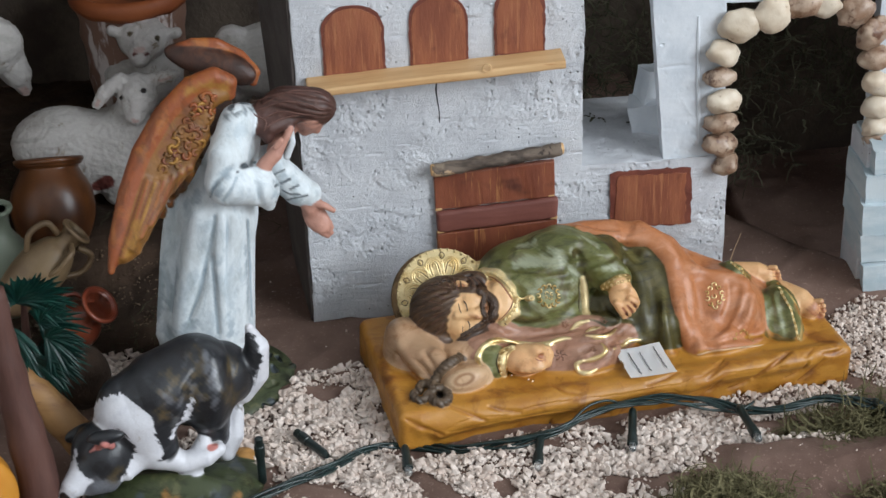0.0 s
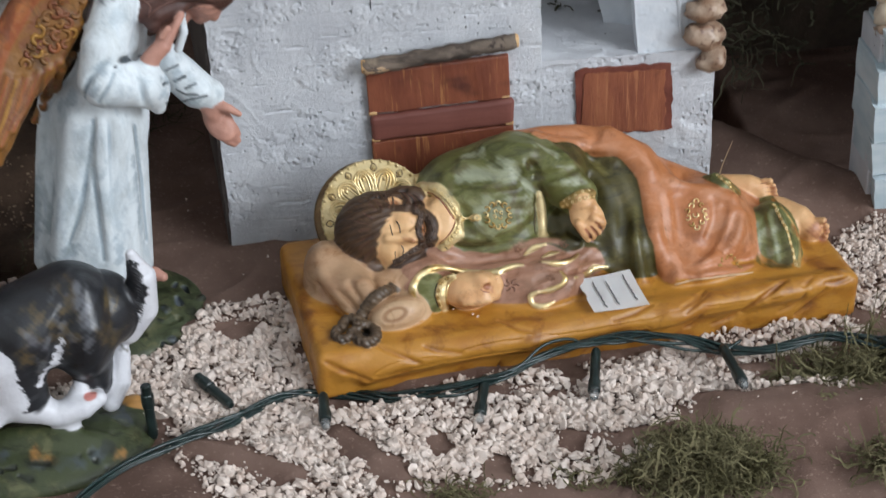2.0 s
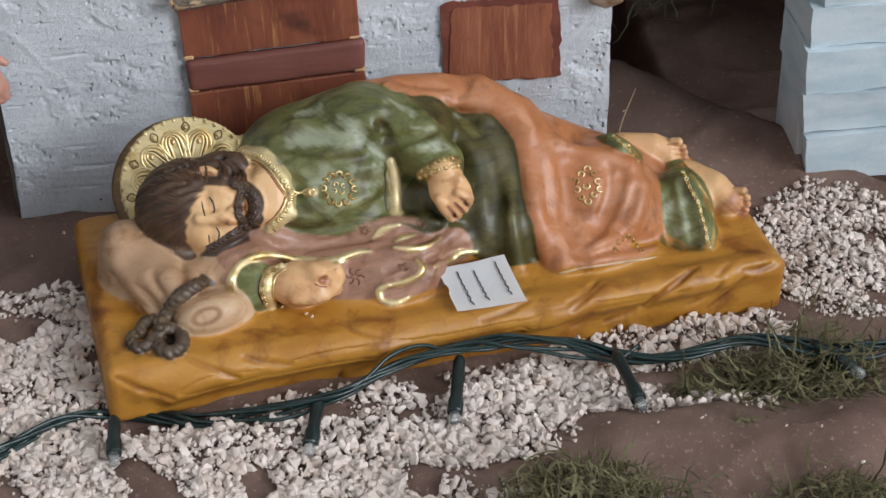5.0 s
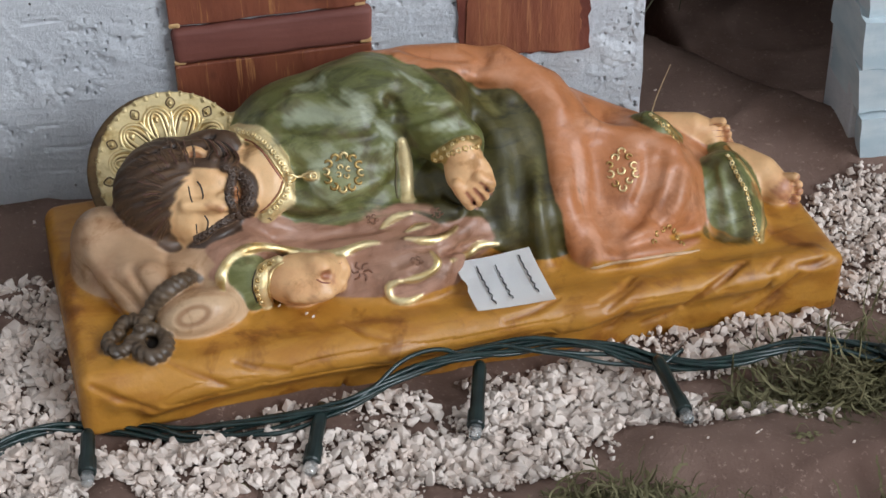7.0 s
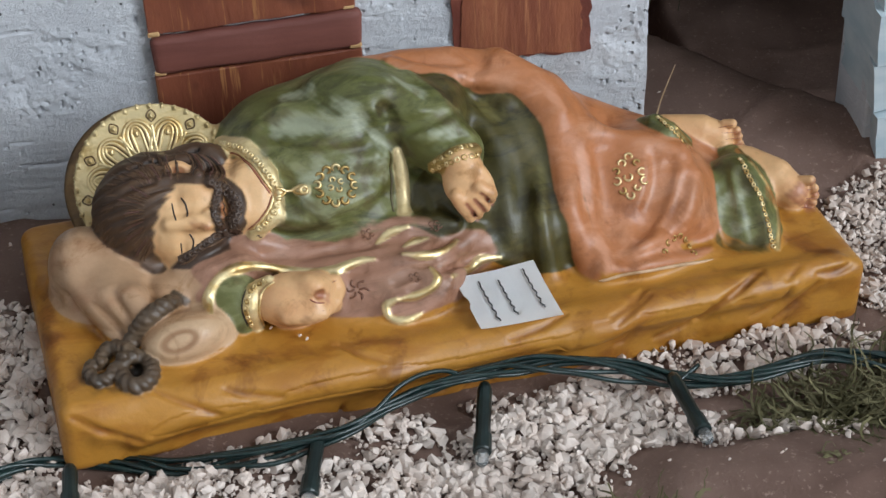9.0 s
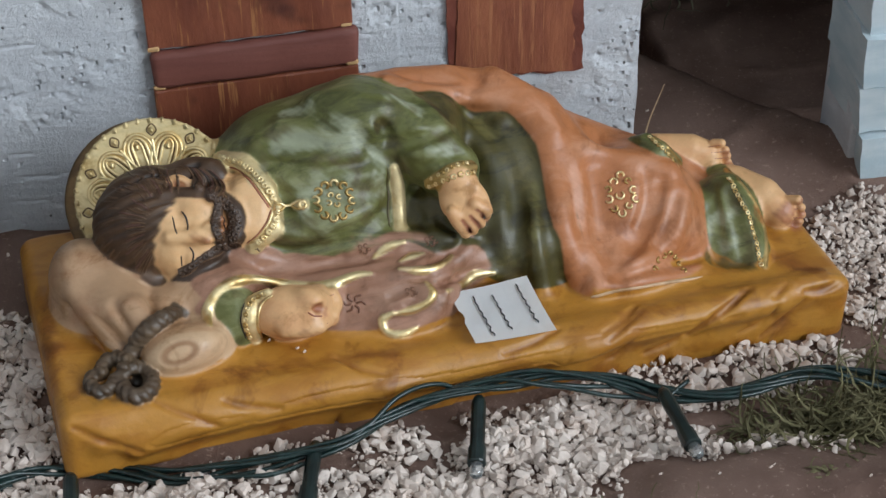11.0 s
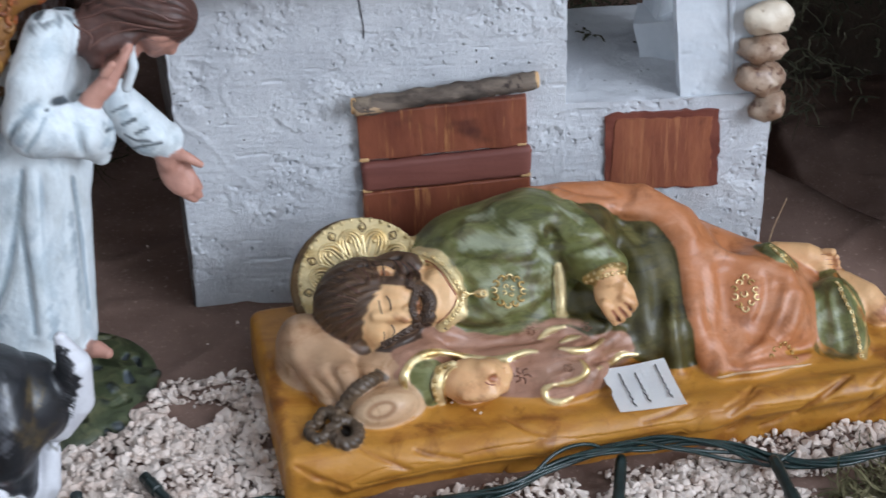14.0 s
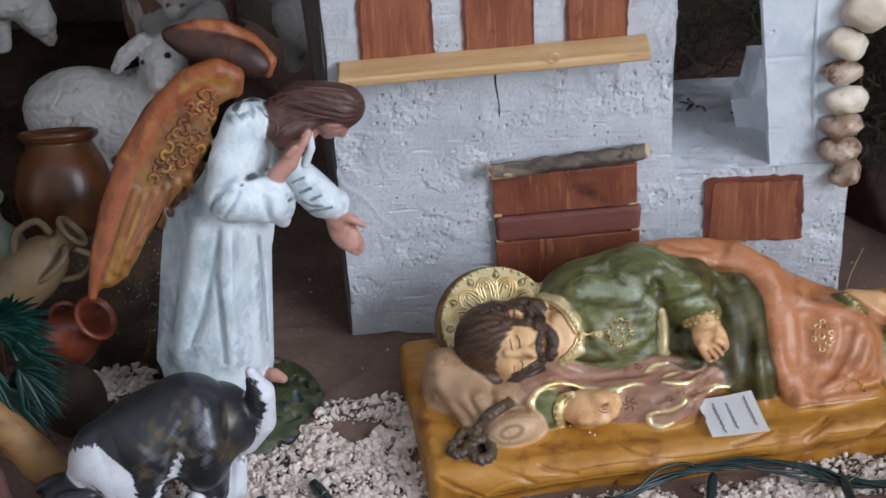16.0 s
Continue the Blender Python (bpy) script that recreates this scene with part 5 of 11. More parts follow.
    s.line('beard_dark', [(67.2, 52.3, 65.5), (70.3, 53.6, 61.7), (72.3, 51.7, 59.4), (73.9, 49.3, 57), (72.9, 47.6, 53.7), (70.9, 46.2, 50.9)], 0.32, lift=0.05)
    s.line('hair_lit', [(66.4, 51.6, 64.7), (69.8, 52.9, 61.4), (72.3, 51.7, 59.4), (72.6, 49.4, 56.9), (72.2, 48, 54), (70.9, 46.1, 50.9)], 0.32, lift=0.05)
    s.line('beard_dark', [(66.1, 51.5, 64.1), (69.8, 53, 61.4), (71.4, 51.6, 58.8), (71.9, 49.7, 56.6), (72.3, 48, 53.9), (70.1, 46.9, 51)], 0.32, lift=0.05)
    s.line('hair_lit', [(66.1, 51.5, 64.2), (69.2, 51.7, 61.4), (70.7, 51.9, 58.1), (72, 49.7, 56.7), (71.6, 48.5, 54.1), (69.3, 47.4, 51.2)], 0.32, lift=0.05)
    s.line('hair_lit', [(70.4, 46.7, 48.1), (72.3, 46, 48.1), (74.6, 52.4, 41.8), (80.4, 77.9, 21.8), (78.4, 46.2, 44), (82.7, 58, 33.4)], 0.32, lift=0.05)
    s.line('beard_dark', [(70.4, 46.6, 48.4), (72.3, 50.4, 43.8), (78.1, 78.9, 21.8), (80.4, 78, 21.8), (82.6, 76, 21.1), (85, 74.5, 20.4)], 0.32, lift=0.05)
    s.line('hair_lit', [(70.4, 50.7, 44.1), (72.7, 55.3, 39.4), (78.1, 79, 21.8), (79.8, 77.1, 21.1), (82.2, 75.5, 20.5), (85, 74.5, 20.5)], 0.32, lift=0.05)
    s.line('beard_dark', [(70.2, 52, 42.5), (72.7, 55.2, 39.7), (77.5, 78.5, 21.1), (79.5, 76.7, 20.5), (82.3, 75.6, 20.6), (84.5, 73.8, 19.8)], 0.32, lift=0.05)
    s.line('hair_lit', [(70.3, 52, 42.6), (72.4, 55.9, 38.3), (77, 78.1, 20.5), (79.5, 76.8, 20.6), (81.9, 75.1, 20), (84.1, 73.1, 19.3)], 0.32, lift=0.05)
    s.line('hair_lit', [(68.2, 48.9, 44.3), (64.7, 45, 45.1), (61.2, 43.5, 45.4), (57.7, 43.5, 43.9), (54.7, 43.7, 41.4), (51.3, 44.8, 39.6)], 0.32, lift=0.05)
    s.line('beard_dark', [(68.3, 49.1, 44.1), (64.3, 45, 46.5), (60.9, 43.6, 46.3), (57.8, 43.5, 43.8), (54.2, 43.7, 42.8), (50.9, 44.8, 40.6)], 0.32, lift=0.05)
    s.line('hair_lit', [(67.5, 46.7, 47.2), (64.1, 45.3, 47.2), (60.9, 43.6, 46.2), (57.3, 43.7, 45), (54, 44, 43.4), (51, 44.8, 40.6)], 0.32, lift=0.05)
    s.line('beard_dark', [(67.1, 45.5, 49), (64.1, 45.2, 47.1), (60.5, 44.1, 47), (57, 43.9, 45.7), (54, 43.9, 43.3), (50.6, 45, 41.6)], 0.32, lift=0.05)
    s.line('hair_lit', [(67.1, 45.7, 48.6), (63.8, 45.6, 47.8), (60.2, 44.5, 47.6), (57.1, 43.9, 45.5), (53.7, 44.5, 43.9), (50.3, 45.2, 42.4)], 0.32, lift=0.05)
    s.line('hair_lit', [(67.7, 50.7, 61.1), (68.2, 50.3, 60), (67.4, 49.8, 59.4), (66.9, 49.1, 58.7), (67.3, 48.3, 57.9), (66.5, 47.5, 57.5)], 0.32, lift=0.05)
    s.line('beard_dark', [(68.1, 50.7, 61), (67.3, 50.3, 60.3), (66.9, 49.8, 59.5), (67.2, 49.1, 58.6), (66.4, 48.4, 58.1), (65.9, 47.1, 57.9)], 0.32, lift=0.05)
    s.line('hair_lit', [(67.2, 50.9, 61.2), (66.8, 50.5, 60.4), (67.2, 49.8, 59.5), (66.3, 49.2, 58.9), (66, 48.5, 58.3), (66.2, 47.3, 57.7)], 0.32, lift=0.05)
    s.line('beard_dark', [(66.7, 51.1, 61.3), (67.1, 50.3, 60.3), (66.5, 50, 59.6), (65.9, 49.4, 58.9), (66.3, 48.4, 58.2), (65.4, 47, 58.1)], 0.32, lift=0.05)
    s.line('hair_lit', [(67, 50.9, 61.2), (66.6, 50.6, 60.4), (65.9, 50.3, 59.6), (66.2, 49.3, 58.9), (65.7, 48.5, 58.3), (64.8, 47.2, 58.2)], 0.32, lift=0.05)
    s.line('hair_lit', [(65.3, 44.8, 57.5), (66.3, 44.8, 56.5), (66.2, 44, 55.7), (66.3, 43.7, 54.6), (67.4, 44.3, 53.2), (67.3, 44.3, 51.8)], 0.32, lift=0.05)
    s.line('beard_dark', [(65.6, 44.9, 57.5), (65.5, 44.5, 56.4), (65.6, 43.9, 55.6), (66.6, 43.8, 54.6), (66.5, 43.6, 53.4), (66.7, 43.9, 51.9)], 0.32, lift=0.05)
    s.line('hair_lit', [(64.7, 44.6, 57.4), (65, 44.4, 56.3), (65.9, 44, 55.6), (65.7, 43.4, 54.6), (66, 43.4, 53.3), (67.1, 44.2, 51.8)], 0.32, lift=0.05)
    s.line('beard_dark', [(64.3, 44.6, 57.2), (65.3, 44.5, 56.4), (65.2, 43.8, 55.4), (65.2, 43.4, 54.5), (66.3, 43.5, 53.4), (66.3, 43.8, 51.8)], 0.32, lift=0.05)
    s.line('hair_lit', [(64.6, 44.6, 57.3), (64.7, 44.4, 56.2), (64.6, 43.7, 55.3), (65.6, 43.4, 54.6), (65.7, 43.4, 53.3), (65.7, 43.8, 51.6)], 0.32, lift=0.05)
    # hair strands, the lighter ones painted as highlights
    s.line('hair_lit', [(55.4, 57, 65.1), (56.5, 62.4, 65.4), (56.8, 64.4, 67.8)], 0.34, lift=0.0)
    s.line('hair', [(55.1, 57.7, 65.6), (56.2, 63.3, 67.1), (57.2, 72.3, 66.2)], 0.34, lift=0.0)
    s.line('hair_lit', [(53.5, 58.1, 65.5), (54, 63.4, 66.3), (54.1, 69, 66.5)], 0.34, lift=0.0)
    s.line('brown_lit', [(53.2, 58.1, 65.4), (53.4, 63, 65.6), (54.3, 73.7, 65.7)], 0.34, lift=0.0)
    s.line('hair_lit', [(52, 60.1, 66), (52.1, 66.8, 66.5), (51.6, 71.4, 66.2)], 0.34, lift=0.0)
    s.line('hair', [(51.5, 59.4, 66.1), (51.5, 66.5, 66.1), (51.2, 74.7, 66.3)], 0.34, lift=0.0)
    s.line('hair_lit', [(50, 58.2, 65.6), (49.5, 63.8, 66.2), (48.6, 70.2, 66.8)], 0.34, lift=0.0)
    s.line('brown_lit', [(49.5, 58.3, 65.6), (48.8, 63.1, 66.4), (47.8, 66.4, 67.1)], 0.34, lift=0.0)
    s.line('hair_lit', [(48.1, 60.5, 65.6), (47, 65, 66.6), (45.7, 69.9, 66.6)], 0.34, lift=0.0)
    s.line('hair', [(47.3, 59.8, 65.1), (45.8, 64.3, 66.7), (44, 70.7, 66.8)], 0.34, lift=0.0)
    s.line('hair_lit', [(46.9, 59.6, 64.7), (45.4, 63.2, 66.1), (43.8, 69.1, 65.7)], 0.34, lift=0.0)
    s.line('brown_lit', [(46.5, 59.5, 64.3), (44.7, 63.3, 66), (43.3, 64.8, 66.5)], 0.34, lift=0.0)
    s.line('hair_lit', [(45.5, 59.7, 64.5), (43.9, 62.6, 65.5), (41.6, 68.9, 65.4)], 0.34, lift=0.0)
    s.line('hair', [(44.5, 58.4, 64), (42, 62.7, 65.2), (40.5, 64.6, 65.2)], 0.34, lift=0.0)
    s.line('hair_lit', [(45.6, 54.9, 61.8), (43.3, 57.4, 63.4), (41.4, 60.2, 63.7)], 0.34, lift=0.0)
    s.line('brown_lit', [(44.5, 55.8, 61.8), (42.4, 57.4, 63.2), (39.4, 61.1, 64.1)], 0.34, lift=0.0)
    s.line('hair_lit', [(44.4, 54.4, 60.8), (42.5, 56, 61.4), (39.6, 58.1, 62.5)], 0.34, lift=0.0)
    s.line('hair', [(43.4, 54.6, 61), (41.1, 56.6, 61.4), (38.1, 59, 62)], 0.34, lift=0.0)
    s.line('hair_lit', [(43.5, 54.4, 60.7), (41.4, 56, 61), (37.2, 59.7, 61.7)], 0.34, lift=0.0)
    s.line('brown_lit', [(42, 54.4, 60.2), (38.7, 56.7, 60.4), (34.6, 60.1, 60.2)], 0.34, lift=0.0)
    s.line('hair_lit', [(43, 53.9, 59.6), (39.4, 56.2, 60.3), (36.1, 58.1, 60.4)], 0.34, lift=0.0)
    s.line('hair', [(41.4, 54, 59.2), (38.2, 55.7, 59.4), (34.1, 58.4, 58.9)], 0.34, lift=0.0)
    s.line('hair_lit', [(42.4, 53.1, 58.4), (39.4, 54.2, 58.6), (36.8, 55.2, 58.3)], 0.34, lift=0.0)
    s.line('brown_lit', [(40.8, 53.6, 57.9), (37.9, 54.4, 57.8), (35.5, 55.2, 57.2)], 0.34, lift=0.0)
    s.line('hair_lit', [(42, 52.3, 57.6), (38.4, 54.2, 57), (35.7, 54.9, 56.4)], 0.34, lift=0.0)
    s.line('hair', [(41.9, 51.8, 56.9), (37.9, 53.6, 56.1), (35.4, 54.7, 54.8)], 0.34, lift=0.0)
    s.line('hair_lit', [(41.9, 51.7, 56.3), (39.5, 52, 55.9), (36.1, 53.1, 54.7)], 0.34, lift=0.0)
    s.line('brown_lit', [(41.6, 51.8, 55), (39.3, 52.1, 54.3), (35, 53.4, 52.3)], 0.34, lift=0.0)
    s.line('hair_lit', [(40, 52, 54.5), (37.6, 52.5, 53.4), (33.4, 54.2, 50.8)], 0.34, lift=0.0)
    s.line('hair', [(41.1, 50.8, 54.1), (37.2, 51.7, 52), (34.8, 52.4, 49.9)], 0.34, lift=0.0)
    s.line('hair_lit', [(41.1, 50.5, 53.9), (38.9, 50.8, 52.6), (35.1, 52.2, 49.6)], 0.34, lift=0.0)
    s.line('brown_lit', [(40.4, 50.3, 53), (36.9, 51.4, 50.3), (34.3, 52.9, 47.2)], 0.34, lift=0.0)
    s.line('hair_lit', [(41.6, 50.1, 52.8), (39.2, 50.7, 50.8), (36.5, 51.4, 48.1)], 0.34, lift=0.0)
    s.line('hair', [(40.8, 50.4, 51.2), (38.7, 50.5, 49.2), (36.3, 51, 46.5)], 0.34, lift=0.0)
    s.line('hair_lit', [(41.8, 49.5, 50.6), (38.5, 50.2, 46.9), (37, 51.6, 43.5)], 0.34, lift=0.0)
    s.line('brown_lit', [(41.9, 49.2, 50), (39.2, 50.3, 45.9), (36.6, 51.1, 41.6)], 0.34, lift=0.0)
    s.line('hair_lit', [(43, 49, 50.5), (41.1, 49.5, 47.6), (37.5, 50.5, 41.9)], 0.34, lift=0.0)
    s.line('hair', [(42.3, 49.2, 48.1), (40.5, 49.3, 45), (37.9, 49.6, 40)], 0.34, lift=0.0)
    s.line('hair_lit', [(43.1, 48.9, 48.2), (40.9, 49.2, 43.9), (39.4, 49.4, 40.1)], 0.34, lift=0.0)
    s.line('hair_lit', [(49.5, 70.1, 66.1), (48.8, 73.7, 66.1), (49.2, 90.7, 57.5)], 0.3, lift=0.0)
    s.line('hair', [(48.1, 70.3, 66.8), (47.4, 75.7, 65.6), (47.4, 91.2, 57.8)], 0.3, lift=0.0)
    s.line('hair_lit', [(45.2, 65.2, 66.7), (44.3, 69.3, 66), (43, 71.4, 66.6)], 0.3, lift=0.0)
    s.line('hair', [(43.1, 69.6, 66.5), (41.8, 73.5, 65.7), (41.4, 91.4, 56)], 0.3, lift=0.0)
    s.line('hair_lit', [(42.3, 64.5, 66), (41.1, 68.5, 65.1), (39.5, 70.5, 65.4)], 0.3, lift=0.0)
    s.line('hair', [(40.4, 64.7, 65.2), (38.8, 66.4, 65.5), (37.3, 70.6, 64.1)], 0.3, lift=0.0)
    s.line('hair_lit', [(38, 65.9, 64.9), (36.3, 68.7, 64.2), (34.5, 72.5, 62.7)], 0.3, lift=0.0)
    s.line('hair', [(38.4, 64.4, 64), (36.6, 66, 64.1), (34.8, 68.5, 63.4)], 0.3, lift=0.0)
    s.line('hair_lit', [(35.7, 64.8, 62.8), (33.8, 66.7, 62.3), (31.9, 69.8, 60.8)], 0.3, lift=0.0)
    s.line('hair', [(33.6, 65.2, 61.5), (31.6, 67.6, 60.4), (29.6, 71.2, 58.2)], 0.3, lift=0.0)
    s.line('hair_lit', [(35, 61.2, 61.1), (33, 62.7, 60.5), (31, 64.6, 59.4)], 0.3, lift=0.0)
    s.line('hair', [(33.6, 59.7, 59.4), (31.7, 61.8, 58), (29.7, 64.1, 56.2)], 0.3, lift=0.0)
    s.line('hair_lit', [(32.7, 59.1, 58.1), (30.7, 60.5, 56.9), (28.8, 62.4, 55.1)], 0.3, lift=0.0)
    s.line('hair', [(30.4, 60.5, 55.9), (28.4, 62.5, 53.9), (26.6, 65.3, 51.1)], 0.3, lift=0.0)
    s.line('hair_lit', [(30.6, 58.7, 54.6), (28.8, 60.3, 52.6), (27, 62.6, 49.9)], 0.3, lift=0.0)
    s.line('hair', [(31.5, 57.2, 53.3), (29.7, 58.6, 51.3), (28, 60.5, 48.7)], 0.3, lift=0.0)
    s.line('hair_lit', [(31.1, 56.6, 51.9), (29.4, 57.8, 49.8), (27.8, 59.6, 47)], 0.3, lift=0.0)
    s.line('hair', [(30.1, 56.9, 48.9), (28.6, 59.1, 45.7), (27.1, 59.3, 43.7)], 0.3, lift=0.0)
    s.line('hair_lit', [(31.1, 55.8, 48.3), (29.6, 56.9, 45.8), (28.2, 57.3, 43.5)], 0.3, lift=0.0)
    s.line('hair', [(32.7, 53.8, 48.8), (31.3, 54.8, 46.3), (30.1, 56.2, 43.4)], 0.3, lift=0.0)
    s.line('hair_lit', [(58.8, 73, 66.3), (61.6, 68.8, 66.5), (62, 63.5, 66), (59.6, 56.5, 66.8)], 0.3, lift=0.05)
    s.line('hair_dark', [(60, 72.3, 66.3), (62.8, 68.4, 66), (63.1, 61.3, 66.6), (60.8, 55.5, 66.9)], 0.3, lift=0.05)
    s.line('brown_lit', [(61.3, 71.9, 66), (64, 68, 65.4), (64.5, 62.6, 65), (62, 54.9, 66.7)], 0.3, lift=0.05)
    s.line('hair_lit', [(62.6, 71.7, 65.6), (65.3, 67.8, 64.8), (66.2, 65.8, 62.1), (63.3, 54.8, 66.3)], 0.3, lift=0.05)
    s.line('hair_dark', [(63.9, 71.4, 65.3), (66.6, 67.5, 64.3), (67.4, 65.1, 61.9), (64.5, 54, 66.3)], 0.3, lift=0.05)
    s.line('brown_lit', [(65, 69.6, 65.9), (67.8, 66.9, 63.9), (68.4, 62.8, 62.6), (65.7, 53, 66.4)], 0.3, lift=0.05)
    s.line('hair_lit', [(66.2, 68.9, 65.8), (69, 66.4, 63.5), (69.3, 60, 63.7), (66.9, 52.8, 66)], 0.3, lift=0.05)
    s.line('hair_dark', [(67.5, 68.4, 65.6), (70.3, 65.8, 63.1), (70.6, 60, 62.9), (68.3, 53.2, 65.3)], 0.3, lift=0.05)
    s.line('brown_lit', [(68.8, 67.9, 65.4), (71.5, 65.4, 62.6), (72, 60.7, 61.7), (69.7, 53.9, 64.3)], 0.3, lift=0.05)
    s.beads('beard', 'beard_lit', [(65.8, 51.7, 65.2), (70.5, 53.9, 61), (73.2, 50.7, 58.7), (73.8, 48.1, 54.7), (71.5, 46.3, 51.5), (69.7, 47.5, 47.3)], 2.07, 1.0, 0.7)
    s.beads('beard', 'beard_lit', [(67.6, 51.7, 62.9), (71.1, 52.1, 59), (71.7, 49.1, 55.2), (69.5, 47.8, 51.4)], 2.07, 1.0, 0.7)
    s.beads('beard', 'beard_lit', [(68.1, 47.4, 46.3), (78.3, 78.4, 21.4), (84.1, 74.5, 20.3)], 1.9800000000000002, 1.0, 0.7)
    s.beads('beard', 'beard_lit', [(67.6, 46, 48.4), (62, 44.2, 47.2), (56.5, 43.6, 44.6), (50.9, 44.8, 40.9)], 1.9800000000000002, 1.0, 0.7)
    s.beads('beard', 'beard_lit', [(67.6, 50.8, 61.2), (66.3, 49.5, 59.1), (64.8, 46.2, 58.3)], 1.62, 1.0, 0.7)
    s.beads('beard', 'beard_lit', [(64.7, 44.5, 57.1), (65.7, 43.4, 53.9)], 1.62, 1.0, 0.7)
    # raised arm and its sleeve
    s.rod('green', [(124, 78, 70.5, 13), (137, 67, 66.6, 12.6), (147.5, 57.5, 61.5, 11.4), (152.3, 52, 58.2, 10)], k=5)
    # sleeve and chest cuts are painted darker, as shade in the creases
    s.bend('green_shade', [(127.1, 59.9, 77.2, 0.81), (130.2, 56.1, 70.8, 1.8), (132.3, 54.1, 62.9, 1.8), (134.2, 54.6, 55.5, 0.81)], k=5, how='cut')
    s.bend('green_shade', [(125.8, 63.8, 80.9, 0.54), (128.9, 61.2, 77.2, 1.2), (131.1, 58.9, 73.5, 0.54)], k=4, how='cut')
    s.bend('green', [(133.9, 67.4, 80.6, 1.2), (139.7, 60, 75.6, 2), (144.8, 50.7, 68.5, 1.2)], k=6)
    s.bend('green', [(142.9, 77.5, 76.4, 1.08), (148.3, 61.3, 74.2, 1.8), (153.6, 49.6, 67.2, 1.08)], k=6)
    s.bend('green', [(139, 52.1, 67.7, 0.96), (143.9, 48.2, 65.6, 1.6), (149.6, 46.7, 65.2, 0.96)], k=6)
    s.bend('green_shade', [(137.7, 53.8, 72.8, 0.41), (144.1, 51.3, 72.9, 0.9), (150.9, 53.5, 73.6, 0.41)], k=4, how='cut')
    s.bend('green_shade', [(140.4, 47, 64.7, 0.36), (146.2, 45.5, 67.9, 0.8), (154.7, 46.4, 67.7, 0.36)], k=4, how='cut')
    s.bend('green_shade', [(130.8, 58.4, 70.4, 0.41), (137.4, 53.1, 70.9, 0.9), (143.6, 53.1, 73.1, 0.41)], k=4, how='cut')
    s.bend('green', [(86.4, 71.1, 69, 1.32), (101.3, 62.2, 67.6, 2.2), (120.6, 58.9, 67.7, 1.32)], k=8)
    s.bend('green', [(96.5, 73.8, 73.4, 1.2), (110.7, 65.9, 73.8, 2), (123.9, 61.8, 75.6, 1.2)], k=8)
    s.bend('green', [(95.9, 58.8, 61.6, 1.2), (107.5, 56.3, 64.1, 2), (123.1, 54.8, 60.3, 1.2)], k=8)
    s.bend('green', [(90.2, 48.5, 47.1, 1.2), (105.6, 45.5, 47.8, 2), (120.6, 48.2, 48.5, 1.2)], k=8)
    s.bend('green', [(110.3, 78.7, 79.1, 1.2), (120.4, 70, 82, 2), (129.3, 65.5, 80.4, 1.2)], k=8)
    s.bend('green_shade', [(89.4, 62.8, 67.6, 0.5), (103.1, 54, 66.5, 1.1), (121.1, 53.5, 65.7, 0.5)], k=5, how='cut')
    s.bend('green_shade', [(121, 58.5, 75.9, 0.45), (124.1, 56.2, 69.7, 1), (127.9, 56.1, 65.4, 0.45)], k=5, how='cut')
    s.bend('green_shade', [(91.8, 55.3, 57.7, 0.45), (92.1, 46.5, 51.6, 1), (98.8, 42.7, 46.5, 0.45)], k=5, how='cut')
    s.bend('green_shade', [(106.6, 42, 46.3, 0.54), (117.2, 43.5, 47.1, 1.2), (125.8, 48.4, 48.3, 0.54)], k=5, how='cut')
    s.bend('green_shade', [(89.1, 68.2, 72.5, 0.41), (98.2, 64.4, 72.8, 0.9), (107, 59.7, 72.1, 0.41)], k=5, how='cut')
    # pale mists paint highlights on raised cloth, brown ones shade the hollows
    s.rod('green_lit', [(94.9, 67.8, 71.5, 4.4), (106.1, 63.6, 73.9, 4.4), (116.6, 58, 71.9, 4.4)], how='mist')
    s.rod('green_lit', [(97, 54.8, 61.6, 2.6), (101.9, 51.8, 57.6, 2.6)], how='mist')
    s.rod('green_lit', [(114.3, 51.8, 61.9, 3), (118.9, 48.1, 53.7, 3)], how='mist')
    s.rod('green_lit', [(82.4, 60, 64, 1.6), (87.1, 63, 64.5, 1.6)], how='mist')
    s.rod('green_lit', [(112.6, 64.2, 77.9, 2.4), (121.5, 60.3, 75.9, 2.4)], how='mist')
    s.rod('green_lit', [(102.5, 53.2, 61.3, 3.6), (110.5, 46.8, 54.1, 3.6)], how='mist')
    s.rod('green_lit', [(96.8, 48.4, 53.9, 2.6), (101.1, 43.1, 49.3, 2.6)], how='mist')
    s.rod('green_lit', [(125.6, 58.4, 68.1, 2.4), (126.3, 52.2, 56.5, 2.4)], how='mist')
    s.rod('green_lit', [(144.1, 48.3, 70.1, 2.2), (150.6, 49.4, 70.3, 2.2)], how='mist')
    s.rod('green_lit', [(97.9, 79, 75.8, 2.2), (105.5, 76.3, 78, 2.2)], how='mist')
    s.rod('green_lit', [(136, 67.2, 82.6, 1.8), (142.5, 62.2, 78.3, 1.8)], how='mist')
    s.rod('green_shade', [(89.8, 71.5, 72.7, 1.6), (95.7, 70, 74.6, 1.6)], how='mist')
    s.rod('green_shade', [(109.6, 55.5, 67.1, 1.4), (119.5, 55.3, 65, 1.4)], how='mist')
    s.rod('green_shade', [(92.5, 48.3, 50.3, 1.6), (100, 45.6, 52.6, 1.6)], how='mist')
    s.rod('green_shade', [(146.1, 54.4, 72.9, 1.8), (151.2, 51.1, 71.5, 1.8)], how='mist')
    s.rod('green_shade', [(104.1, 57.1, 69, 1.6), (119.7, 55.8, 67.5, 1.6)], how='mist')
